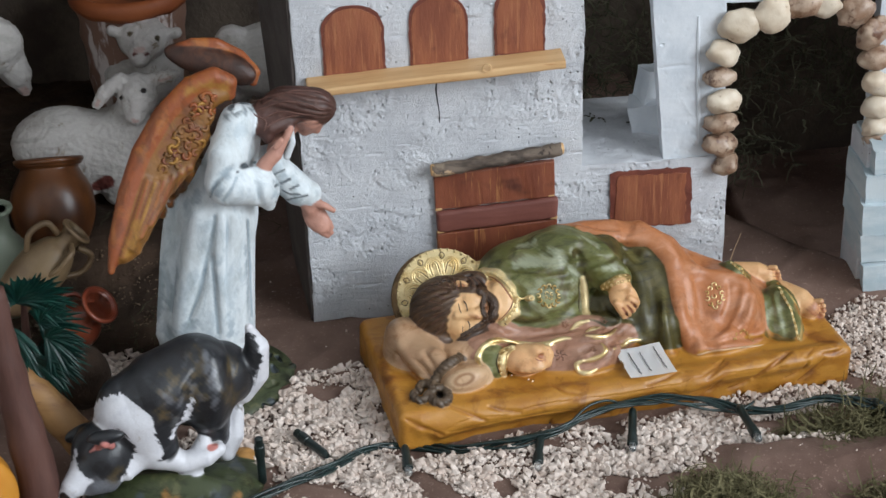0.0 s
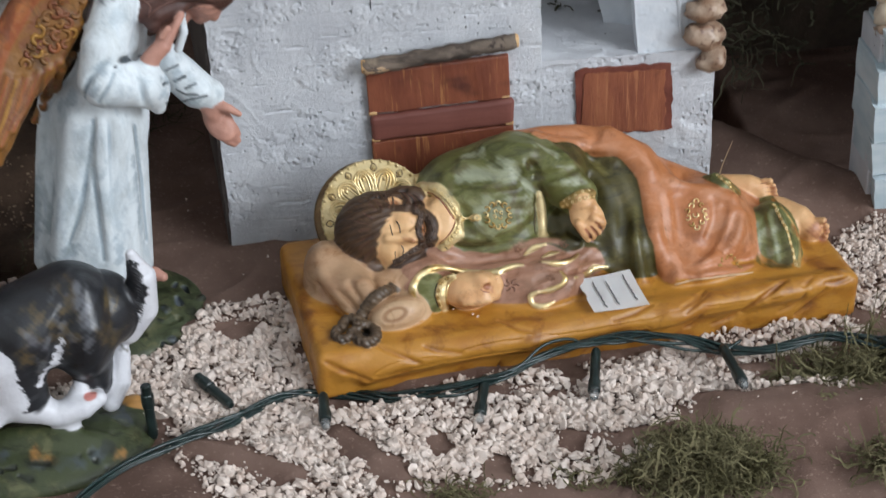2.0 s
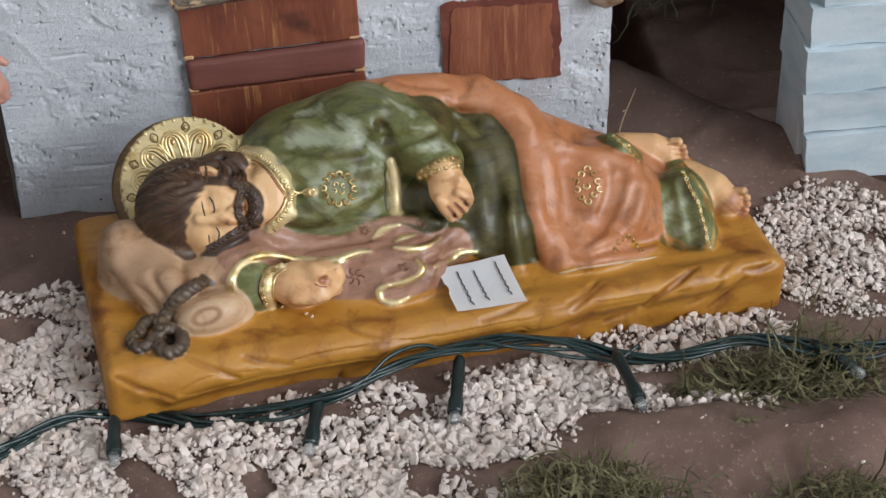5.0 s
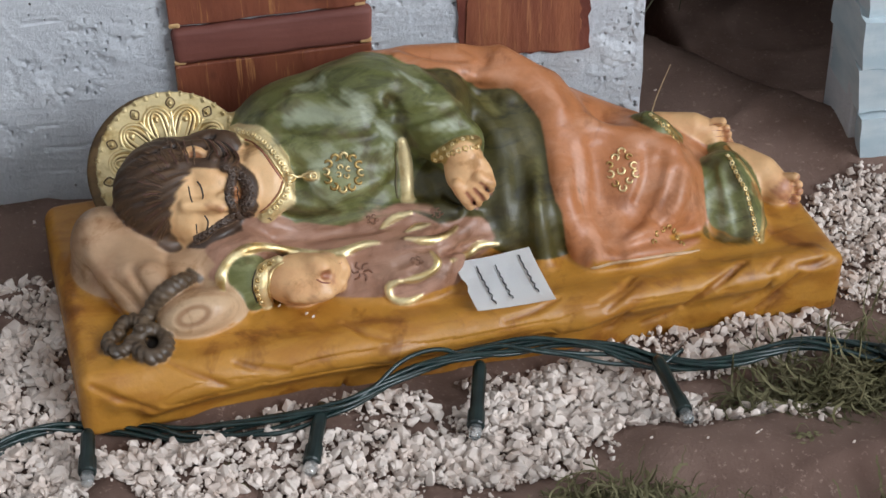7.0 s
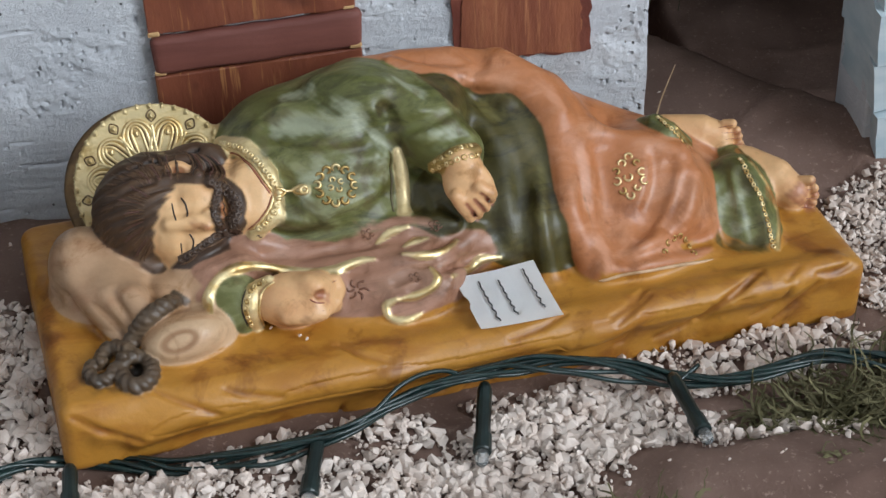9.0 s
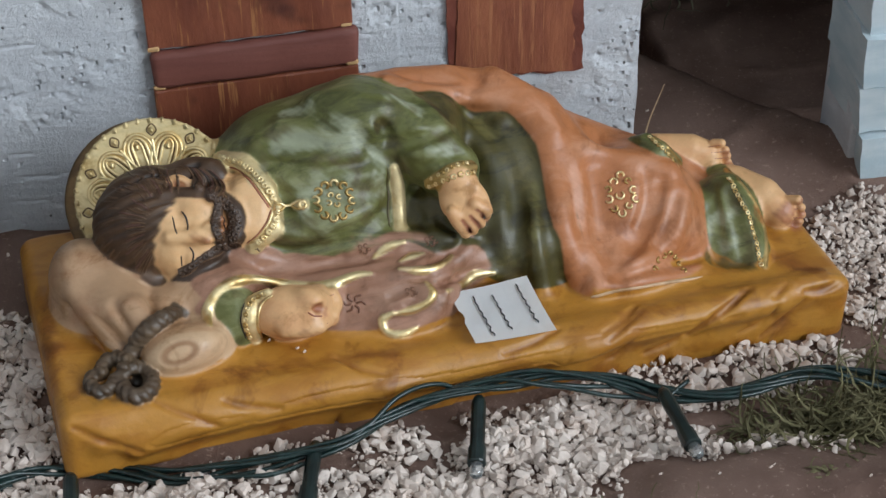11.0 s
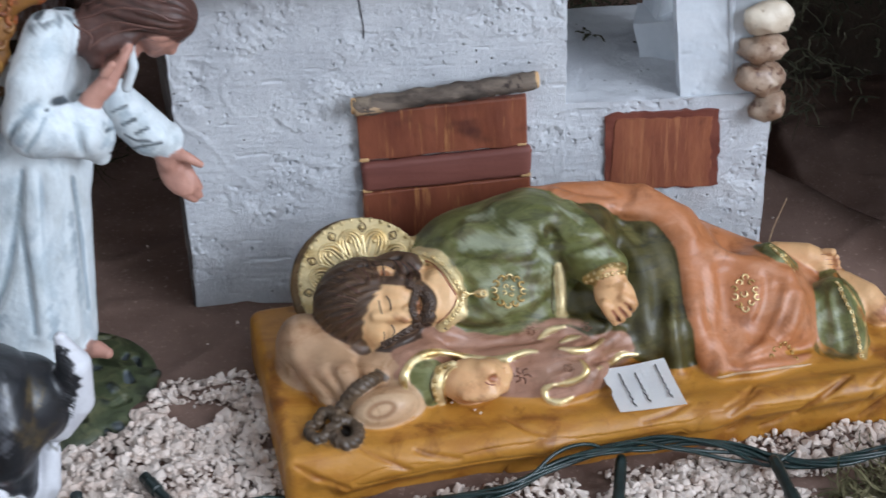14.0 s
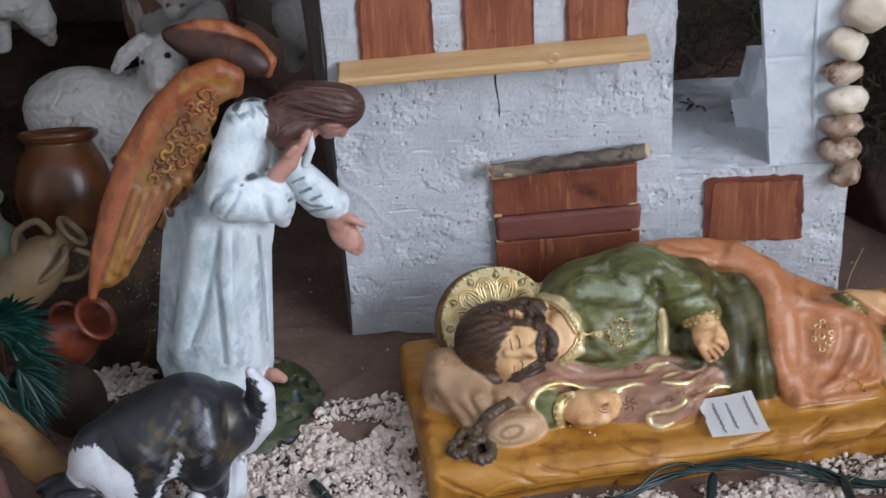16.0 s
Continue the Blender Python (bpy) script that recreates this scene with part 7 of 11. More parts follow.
    s.ring('gold_dark', (228, 25.8, 20.8), 1.0, 0.46, 1203, 1208.0, 0.2, 7)
    s.ring('gold_dark', (230.8, 26.6, 18.1), 1.0, 0.46, 1213, 1218.0, 0.2, 7)
    s.ring('gold_dark', (232.1, 25.8, 14.9), 1.0, 0.46, 1220, 1225.0, 0.2, 7)
    s.ring('gold_dark', (231.6, 20.6, 15.9), 1.0, 0.46, 1228, 1233.0, 0.2, 7)
    s.rod('green', [(228.3, 84.0, 30.4, 5.46), (249.0, 80.0, 24.7, 5.96), (265.1, 70.0, 16.8, 5.50)], k=4)
    s.egg('green', (259.4, 44.0, 15.3), (12.9, 19.2, 18.0), (53.2, -3.9, -12.8), k=4)
    s.egg('green', (260.3, 32.0, 10.1), (9.7, 8.8, 11.0), (53.3, 1, -16.4), k=5)
    s.rod('green', [(264.9, 62.0, 21.9, 5.43), (265.7, 42.0, 15.8, 5.79), (263.5, 26.0, 9.2, 4.84)], k=4)
    s.rod('skin', [(245.0, 80.0, 30.4, 5.47), (257.7, 75.0, 29.4, 6.60), (263.6, 72.0, 27.9, 5.69)], k=4)
    s.rod('skin', [(265.4, 71.0, 33.5, 1.81), (267.7, 69.0, 34.3, 1.81)], k=0.8)
    s.rod('skin', [(267.7, 71.0, 30.1, 1.59), (269.9, 69.0, 30.9, 1.59)], k=0.8)
    s.rod('skin', [(268.6, 71.0, 27.2, 1.48), (270.9, 69.0, 28.0, 1.48)], k=0.8)
    s.rod('skin', [(268.9, 71.0, 24.4, 1.48), (271.1, 69.0, 25.2, 1.48)], k=0.8)
    s.rod('skin', [(267.8, 71.0, 22.2, 1.37), (270.1, 69.0, 23.0, 1.37)], k=0.8)
    s.rod('skin', [(270.4, 60.0, 18.8, 8.62), (277.0, 50.0, 19.0, 8.09), (281.6, 43.0, 16.6, 6.27)], k=4)
    s.rod('skin', [(284.5, 42.0, 21.6, 2.01), (286.8, 39.5, 22.7, 2.00)], k=0.8)
    s.rod('skin', [(286.4, 42.0, 17.7, 1.79), (288.7, 39.5, 18.8, 1.78)], k=0.8)
    s.rod('skin', [(287.0, 42.0, 14.3, 1.68), (289.3, 39.5, 15.4, 1.68)], k=0.8)
    s.rod('skin', [(286.3, 42.0, 11.1, 1.69), (288.7, 39.5, 12.3, 1.68)], k=0.8)
    s.rod('skin', [(284.6, 42.0, 8.4, 1.58), (287.0, 39.5, 9.6, 1.57)], k=0.8)
    s.rod('lip', [(287.1, 37.6, 23.3, 1.11), (288.6, 38.2, 16.2, 1.34), (286.2, 38.0, 10.8, 1.12)], how='mist')
    s.rod('lip', [(270.2, 67.5, 31.5, 0.91), (270.8, 66.8, 25.9, 0.91)], how='mist')
    s.rod(None, [(249.3, 37.7, 27.5, 0.87), (250.8, 29.3, 22.1, 2.18), (252.1, 22.6, 13.0, 1.09)], k=5, how='cut')
    s.rod(None, [(257.5, 38.7, 33.1, 0.87), (257.4, 29.1, 26.2, 1.96), (258.4, 22.7, 17.0, 1.09)], k=5, how='cut')
    s.rod('gold_dark', [(266.4, 60.2, 27.6, 1.03), (263.9, 44.6, 32.5, 1.01), (265.6, 39.6, 29.7, 1.01), (267.9, 37.2, 25.3, 1.01), (270.2, 36.4, 19.6, 1.02), (270.0, 32.7, 16.5, 1.01), (267.8, 26.7, 15.4, 1.01), (265.7, 22.2, 13.3, 1.00), (263.3, 17.7, 11.3, 1.00)], k=1)
    s.rod('green', [(229.6, 66.5, 44.6, 2.16), (232.1, 61.5, 46.9, 3.42), (235.4, 56.0, 45.7, 3.83), (242.8, 57.2, 38.8, 2.58)], k=2)
    s.rod('gold_dark', [(234.0, 58.7, 49.8, 0.64), (237.7, 54.0, 47.9, 0.74), (244.0, 54.7, 39.0, 0.65)], k=0.8)
    s.beads('gold', 'gold_dark', [(260.4, 46.3, 33.9), (260.6, 36.4, 30.6), (262.5, 31.4, 25.9), (263.1, 25.4, 18.4), (262.4, 18, 12.1)], 2.0, 0.8, 0.42)
    s.beads('gold', 'gold_dark', [(232.8, 59.9, 50.1), (234.8, 54.1, 49), (239.1, 53, 43.8), (242.8, 52.2, 38.5)], 1.8, 0.7, 0.36)
    s.line('lip', [(262.5, 69.7, 33.3), (267.1, 67.3, 34.7)], 0.3, lift=-0.05)
    s.line('lip', [(263.1, 67.8, 31.7), (269.1, 67.6, 31)], 0.3, lift=-0.05)
    s.line('lip', [(264.1, 66.5, 29.5), (270.7, 67.5, 28)], 0.3, lift=-0.05)
    s.line('lip', [(264.7, 65.6, 27.6), (270.8, 66.4, 25.8)], 0.3, lift=-0.05)
    s.line('lip', [(279, 38.7, 20.3), (287.1, 38.7, 19)], 0.4, lift=-0.05)
    s.line('lip', [(279.3, 37.2, 17.6), (289.5, 38, 14.7)], 0.4, lift=-0.05)
    s.line('lip', [(279.6, 37.7, 13.6), (287.7, 38.2, 10.8)], 0.4, lift=-0.05)
    s.rod('lip', [(280.6, 38, 19.9, 2.2), (285.4, 39.2, 12.8, 2.2)], how='mist')
    s.rod('ochre_dark', [(269, 36.1, 23.8, 2.4), (276.8, 33.4, 10.9, 2.4)], how='mist')
    # hem folds: shade painted into the cuts, pale mists for highlights
    s.bend('olive_shade', [(253, 44.6, 32.2, 0.59), (251.2, 34.6, 23.9, 1.3), (248.1, 26.2, 12.6, 0.59)], k=5, how='cut')
    s.bend('olive_shade', [(257.5, 39.6, 31.8, 0.5), (257, 29.9, 23.1, 1.1), (256.2, 21.9, 13.5, 0.5)], k=5, how='cut')
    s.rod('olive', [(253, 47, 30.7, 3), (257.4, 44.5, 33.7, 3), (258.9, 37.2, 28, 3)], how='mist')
    s.rod('green_lit', [(251.2, 36.8, 22.5, 2), (257.2, 35.6, 25.7, 2)], how='mist')
    s.rod('green_lit', [(251.6, 29.1, 14.8, 1.6), (255.4, 28, 17.2, 1.6)], how='mist')
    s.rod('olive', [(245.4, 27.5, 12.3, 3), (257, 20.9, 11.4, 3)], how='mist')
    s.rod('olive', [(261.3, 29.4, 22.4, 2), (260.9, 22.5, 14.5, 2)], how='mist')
    s.line('tan_pale', [(193.2, 16.3, 16.1), (201, 14.6, 17.8), (213.7, 13.9, 17.6), (238.3, 18.4, 13)], 0.7, lift=-0.1)
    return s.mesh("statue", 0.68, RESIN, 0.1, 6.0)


def angel_figure():
    """Winged figure in a long gown on a low mossy base, leaning forward."""
    s = Clay(PAINTS)
    # gown and sleeves
    s.rod('white', [(-45.0, -62.0, 121.7, 22.64), (-52.6, -62.0, 78.0, 26.18), (-59.1, -65.0, 39.9, 29.70)], k=6)
    s.rod('white', [(-24.9, -62.0, 179.9, 11.44), (-34.3, -62.0, 153.0, 16.08), (-44.3, -62.0, 123.4, 21.48)], k=8)
    s.rod('white', [(-27.7, -74.0, 186.5, 10.19), (-34.7, -84.0, 170.4, 11.28), (-35.7, -88.0, 155.3, 12.43)], k=6)
    s.rod('white', [(-35.7, -88.0, 155.3, 12.43), (-20.7, -86.0, 149.8, 10.87), (-17.0, -82.0, 145.3, 9.84)], k=5)
    s.rod('white', [(-15.2, -82.0, 157.6, 3.80), (-12.9, -82.0, 148.3, 4.37), (-13.7, -82.0, 135.1, 3.58)], k=4)
    s.bend('white', [(-72, -60.4, 133.4, 1.8), (-78.8, -60.5, 95.2, 3), (-86.3, -72.4, 47, 1.8)], k=7)
    s.bend('white', [(-55.6, -79.5, 131.1, 1.92), (-63.9, -80.3, 97.8, 3.2), (-73.9, -85.1, 56, 1.92)], k=8)
    s.bend('white', [(-42, -83, 129.9, 1.68), (-45.3, -84.9, 94.7, 2.8), (-47.8, -89.4, 54, 1.68)], k=7)
    s.bend('white', [(-32.9, -80.8, 127.8, 1.56), (-34.9, -80.4, 90.9, 2.6), (-37.3, -83.3, 48.9, 1.56)], k=7)
    s.bend('blue_wash', [(-45.6, -85, 132.5, 0.59), (-49.1, -86.3, 117.3, 1.3), (-54, -86.1, 100.3, 1.3), (-59.8, -87.1, 81.9, 1.3), (-67.1, -88.9, 65.8, 0.59)], how='cut')
    s.bend('blue_wash', [(-49.9, -86.2, 105.7, 0.5), (-50.5, -89.1, 82.1, 1.1), (-50.9, -92.6, 56.4, 0.5)], how='cut')
    s.bend('blue_wash', [(-38.3, -85.1, 130.7, 0.41), (-40.5, -86.6, 106.9, 0.9), (-43.6, -89.9, 66, 0.41)], how='cut')
    s.bend('slate', [(-27.3, -78.9, 124.3, 0.45), (-28.4, -74.3, 90.6, 1), (-30.5, -74.7, 54.9, 0.45)], how='cut')
    s.bend('blue_wash', [(-66.9, -71.8, 124, 0.59), (-74.2, -70.7, 93, 1.3), (-79.4, -78.8, 62.6, 0.59)], k=5, how='cut')
    s.rod('blue_wash', [(-72.3, -75.1, 91.5, 4), (-77.1, -75.7, 68.5, 4)], how='mist')
    s.rod('blue_wash', [(-80.4, -82, 52.6, 3.5), (-65.8, -89.4, 62, 3.5)], how='mist')
    s.rod('blue_wash', [(-43.7, -88.7, 65.2, 2.5), (-43.1, -89.6, 53.6, 2.5)], how='mist')
    s.rod('blue_wash', [(-29.9, -80.3, 106, 2), (-31.7, -78.2, 65.4, 2)], how='mist')
    s.rod('blue_wash', [(-61.7, -72.6, 135.4, 3), (-54.5, -74.8, 141.6, 3)], how='mist')
    s.rod('blue_wash', [(-81.7, -63.9, 89.6, 2.5), (-86.7, -71.4, 58.7, 2.5)], how='mist')
    s.rod('blue_wash', [(-42, -99.9, 154.2, 2.4), (-35.9, -96.6, 168.3, 2.4)], how='mist')
    s.bend('blue_wash', [(-46.6, -94, 149.6, 0.45), (-41.2, -98.5, 162.5, 1), (-32.7, -96.5, 168.6, 0.45)], how='cut')
    s.bend('slate', [(-29.8, -96.8, 166, 0.63), (-26.4, -93.3, 167.4, 1.4), (-19.7, -69.9, 157, 0.63)], how='cut')
    s.bend('blue_wash', [(-23.6, -92.6, 163.1, 0.36), (-19.5, -95.8, 155.4, 0.8), (-18.8, -94.9, 143.7, 0.36)], k=4, how='cut')
    s.bend('blue_wash', [(-39.2, -100.4, 150.6, 0.36), (-33.7, -101.4, 157.9, 0.8), (-30.7, -98.5, 163.3, 0.36)], how='cut')
    s.rod('slate', [(-30.6, -75.9, 196, 2.2), (-23.7, -59.6, 191, 2.2), (-17.7, -61.8, 193.7, 2.2)], how='dab')
    s.rod('slate', [(-33.4, -79, 193.1, 1.6), (-25.3, -79, 194.9, 1.6), (-17.5, -65.2, 188.5, 1.6)], how='mist')
    s.rod('white', [(-28.5, -79, 195.2, 0.9), (-25.2, -77.5, 195.6, 0.9)], how='dab')
    s.rod('white', [(-21.7, -70.5, 194, 0.7), (-19.3, -59.6, 189.5, 0.7)], how='dab')
    s.bend('slate', [(-49.5, -62.1, 166, 0.54), (-46.5, -62.1, 173.1, 1.2), (-39.2, -62.1, 181.6, 0.54)], how='cut')
    s.rod('blue_wash', [(-45.7, -83.7, 131.8, 0.8), (-49.2, -84.5, 116.2, 0.8), (-54.1, -84.4, 99.2, 0.8), (-59.9, -85.4, 80.8, 0.8), (-67.2, -87.7, 65, 0.8)], how='dab')
    s.rod('blue_wash', [(-49.9, -84.8, 104.9, 0.8), (-50.6, -87.5, 81.1, 0.8), (-51, -91.4, 55.7, 0.8)], how='dab')
    s.rod('blue_wash', [(-27.3, -77.3, 123.4, 0.8), (-28.5, -72.4, 89.4, 0.8), (-30.5, -73.2, 53.9, 0.8)], how='dab')
    s.rod('blue_wash', [(-46.7, -91.8, 148.4, 0.8), (-41.3, -96.9, 161.6, 0.8), (-32.7, -95.4, 168, 0.8)], how='dab')
    s.rod('slate', [(-29.8, -95.5, 165.3, 0.8), (-26.5, -89.3, 165.3, 0.8), (-19.7, -68.3, 156.2, 0.8)], how='dab')
    s.rod('blue_wash', [(-39.2, -99.2, 149.9, 0.8), (-33.8, -100.1, 157.2, 0.8), (-30.7, -97.4, 162.7, 0.8)], how='dab')
    s.rod('slate', [(-49.5, -61.8, 165.9, 0.8), (-46.5, -61.8, 173, 0.8), (-39.2, -61.8, 181.5, 0.8)], how='dab')
    # hands
    s.rod('skin_pink', [(-14.2, -82.0, 161.4, 4.33), (-7.8, -80.0, 166.8, 4.32), (-3.5, -78.0, 172.9, 2.96)])
    s.rod('skin_pink', [(-5.4, -80.0, 169.8, 2.16), (-0.6, -78.0, 175.9, 2.15), (2.4, -76.0, 179.5, 1.61)], k=1.2)
    s.rod('skin_pink', [(-7.0, -84.0, 173.4, 1.87), (-3.9, -84.0, 177.3, 1.60)], k=1.2)
    s.rod('white', [(2.1, -72.0, 177.7, 1.89), (2.4, -72.0, 169.4, 2.17), (-1.2, -72.0, 160.6, 2.19)], k=2)
    s.rod('white', [(-12.2, -58.0, 154.0, 7.23), (-4.0, -56.0, 138.9, 9.56), (3.7, -57.0, 129.9, 9.61), (9.8, -58.0, 127.5, 7.63)], k=5)
    s.rod('skin_pink', [(1.8, -62.0, 174.1, 4.92), (-6.4, -66.0, 166.2, 4.93), (-10.2, -68.0, 160.2, 3.29)])
    s.rod('slate', [(-9.3, -65, 145.6, 0.6), (-8.5, -65.1, 146.1, 0.6), (-7.6, -65.1, 146.5, 0.6), (-6.8, -65, 146.9, 0.6), (-5.7, -64.8, 147.2, 0.6), (-4.6, -64.4, 147.3, 0.6), (-3.4, -63.8, 147.4, 0.6)], how='dab')
    s.rod('slate', [(-9.7, -87.9, 150.1, 0.85), (-8.3, -85.6, 149.5, 0.85), (-7, -82.2, 148.3, 0.85), (-5.7, -65.2, 139.7, 0.85), (-4, -65.3, 140.4, 0.85), (-2.3, -65, 141, 0.85), (-0.6, -64.4, 141.4, 0.85)], how='dab')
    s.rod('slate', [(-5.5, -64.8, 134.5, 0.6), (-4, -65.2, 133.7, 0.6), (-2.5, -65.5, 132.8, 0.6), (-1, -65.8, 132, 0.6), (0.7, -66.1, 132, 0.6), (2.5, -66.3, 131.9, 0.6), (4.3, -66.2, 131.7, 0.6)], how='dab')
    s.rod('slate', [(-9.5, -85.2, 138.5, 0.75), (-8.7, -61.8, 125.5, 0.75), (-7.7, -61.8, 125.4, 0.75), (-6.7, -61.8, 125.3, 0.75), (-4.7, -61.8, 125.8, 0.75), (-2.6, -63.8, 127.3, 0.75), (-0.6, -65.4, 128.7, 0.75), (2.6, -66.4, 129.7, 0.75), (5.7, -66.2, 130, 0.75), (8.9, -65.2, 129.9, 0.75)], how='dab')
    s.rod('slate', [(-5.2, -61.8, 124, 0.6), (-5.2, -61.8, 122.2, 0.6), (-5.2, -61.8, 120.4, 0.6), (-5.2, -61.8, 118.6, 0.6)], how='dab')
    s.rod('slate', [(-0.8, -65.9, 135.4, 0.7), (0.8, -65.7, 136.1, 0.7), (2.4, -65.3, 136.6, 0.7), (4.1, -64.7, 137, 0.7)], how='dab')
    s.rod('blue_wash', [(-10.1, -87.1, 152.7, 1.2), (-7.9, -81.3, 150.7, 1.2), (-5.7, -65.2, 143.2, 1.2), (-3.4, -64.7, 144.1, 1.2)], how='mist')
    s.rod('blue_wash', [(-10.1, -89, 145.2, 1.2), (-8.6, -87, 143.7, 1.2), (-7.3, -61.8, 129.5, 1.2), (-5.8, -62.4, 129.4, 1.2)], how='mist')
    s.rod('blue_wash', [(-2.2, -61.8, 123, 1.2), (0.5, -64.8, 125.4, 1.2), (3.3, -66, 126.8, 1.2), (6, -65.9, 127.5, 1.2)], how='mist')
    s.rod('skin_pink', [(7.4, -59, 124.3, 4.6), (10.4, -60, 118.4, 5.2)], k=2)
    s.egg('skin_pink', (13.2, -61, 111.7), (7, 10.5, 3.6), (54.6, -27.8, 12.9))
    s.bend('skin_pink', [(12.9, -62, 107.6, 2.6), (16, -62, 102.6, 2.4), (19.2, -62, 99.5, 1.7)], k=1.4)
    s.bend('skin_pink', [(15.1, -62, 109.7, 2.6), (18.8, -62, 104.7, 2.4), (21.3, -62, 101.3, 1.7)], k=1.4)
    s.bend('skin_pink', [(16.6, -62, 112.7, 2.6), (19.8, -62, 108.5, 2.4), (21.6, -62, 105.2, 1.7)], k=1.4)
    s.bend('skin_pink', [(12.6, -62, 122.4, 3), (18.4, -64, 121.4, 2.3), (23.6, -64, 117.5, 1.5)], k=2.5)
    s.line('lip', [(15.4, -66.7, 108.1), (19.3, -64.1, 102.7)], 0.25, lift=-0.05)
    # head and hair
    s.egg('skin_pink', (13.1, -62.0, 177.3), (8.2, 6.5, 12.0), (51.2, 23, -16.4))
    s.rod('skin_pink', [(15.6, -64.0, 174.5, 1.64), (17.6, -64.0, 171.5, 1.37)])
    s.egg('skin_pink', (10.2, -62.0, 169.8), (2.7, 1.6, 6.0), (54.7, 2.9, -1.1))
    s.egg('brown_hair', (8.6, -62.0, 188.3), (19.5, 10.3, 15.5), (54.4, 7.8, -4.6), k=4)
    s.egg('brown_hair', (19.8, -62.0, 185.7), (9.2, 9.8, 14.5), (54.7, 2.9, -1.1), k=4)
    s.rod('brown_hair', [(-1.7, -62.0, 188.0, 9.75), (-11.3, -65.0, 185.7, 8.11), (-14.1, -72.0, 181.2, 5.39), (-11.9, -76.0, 174.1, 1.89)], k=4)
    s.rod('brown_hair', [(0.9, -70.0, 183.2, 5.39), (-8.6, -74.0, 180.9, 4.84), (-10.3, -76.0, 176.5, 2.69)])
    s.comb('hair_dark', (5.4, -62, 190.4), (30, 15, 20), (58.4, 12.1, -12.8), 16, 0.5)
    # lighter strands paint highlights onto the angel's hair
    s.line('brown_lit', [(-17.1, -62, 192.3), (-0.6, -69.3, 199.8), (18.4, -72, 196.9)], 0.5, lift=0.05)
    s.line('brown_lit', [(-15.9, -69.9, 190.7), (2.2, -74.1, 196.5), (22.6, -74.9, 189.8)], 0.5, lift=0.05)
    s.line('brown_lit', [(-14.7, -74.2, 186.6), (-1.5, -73.5, 190.1), (17.5, -74.7, 186.5)], 0.5, lift=0.05)
    s.line('brown_lit', [(-11.9, -77.9, 182.4), (-3.5, -75.2, 186.1), (7.9, -75, 187.5)], 0.5, lift=0.05)
    s.line('brown_lit', [(-12.4, -67.8, 192.9), (5.9, -69, 200.9), (21.8, -68.5, 197.5)], 0.5, lift=0.05)
    s.line('brown_lit', [(-18.2, -72.4, 190.3), (-11.6, -75.3, 185.7), (-12.7, -77.9, 181)], 0.5, lift=0.05)
    s.line('ink', [(10.8, -72.4, 180.9), (14, -73.7, 182)], 0.3, lift=0.0)
    # wings
    s.bend('ochre_wing', [(-91.9, -103.9, 126.1, 4.4), (-81, -92.3, 151.9, 4.4), (-66.4, -81.4, 175.7, 4.4), (-50.3, -73, 193.4, 4.4), (-35.7, -68.9, 201.6, 4.4)], k=4)
    s.bend('ochre_wing', [(-87.5, -99.6, 132.5, 4.4), (-74.3, -90.6, 152.2, 4.4), (-59.3, -80.7, 173.7, 4.4), (-44.9, -73, 190.1, 4.4)], k=4)
    s.bend('ochre_wing', [(-69.1, -87.7, 155.6, 4.2), (-55.5, -81, 169.8, 4.2), (-48.1, -76.1, 180.4, 4.2)], k=4)
    s.rod('ochre_wing', [(-99.2, -106.8, 122.9, 4), (-87.6, -93.5, 152.5, 5), (-74.3, -82.7, 176.1, 5), (-59.5, -74.4, 193.8, 5), (-42.6, -69.5, 203.5, 5)], k=4)
    s.rod('ochre_wing', [(-96.4, -105.1, 123.5, 3.6), (-83.5, -94.9, 146.2, 4.6), (-67.9, -83.6, 167.9, 4.6), (-53.6, -76.5, 182.9, 4.6)], k=4)
    s.rod('rust', [(-105.8, -112, 117.3, 2.2), (-101.6, -104.9, 133.3, 4.2), (-93.1, -94.6, 156.2, 5.2), (-82.8, -85.3, 176.7, 5.8), (-68.2, -76.4, 195.6, 6), (-51.6, -70, 208.8, 6), (-38.5, -67.8, 212.6, 5.6), (-30.7, -66, 207.6, 5), (-30.7, -65, 200, 3.6)], k=4)
    s.bend('ochre_wing', [(-80.3, -93.2, 163.3, 1.76), (-89.3, -102.2, 143.5, 2.2), (-98.2, -110.2, 124.8, 1.76)], k=2.5)
    s.rod('rust', [(-80.1, -94.8, 164.1, 0.7), (-89.1, -104, 144.5, 0.7), (-98.1, -111.7, 125.8, 0.7)], how='dab')
    s.rod('rust_dark', [(-82, -94.3, 164.7, 0.7), (-91, -103.3, 145, 0.7), (-99.9, -111.1, 126.3, 0.7)], how='dab')
    s.bend('ochre_wing', [(-76.4, -93.3, 161.2, 1.76), (-84.5, -101.4, 144.4, 2.2), (-92.7, -108.3, 128.8, 1.76)], k=2.5)
    s.rod('gold_wing', [(-76.3, -94.9, 162, 0.7), (-84.3, -103.3, 145.5, 0.7), (-92.6, -109.9, 129.7, 0.7)], how='dab')
    s.rod('rust_dark', [(-78.1, -94.5, 162.7, 0.7), (-86.1, -103, 146.2, 0.7), (-94.4, -109.7, 130.5, 0.7)], how='dab')
    s.bend('ochre_wing', [(-71.6, -92.4, 161.3, 1.76), (-78.8, -98.7, 147.1, 2.2), (-87.1, -105.9, 134.3, 1.76)], k=2.5)
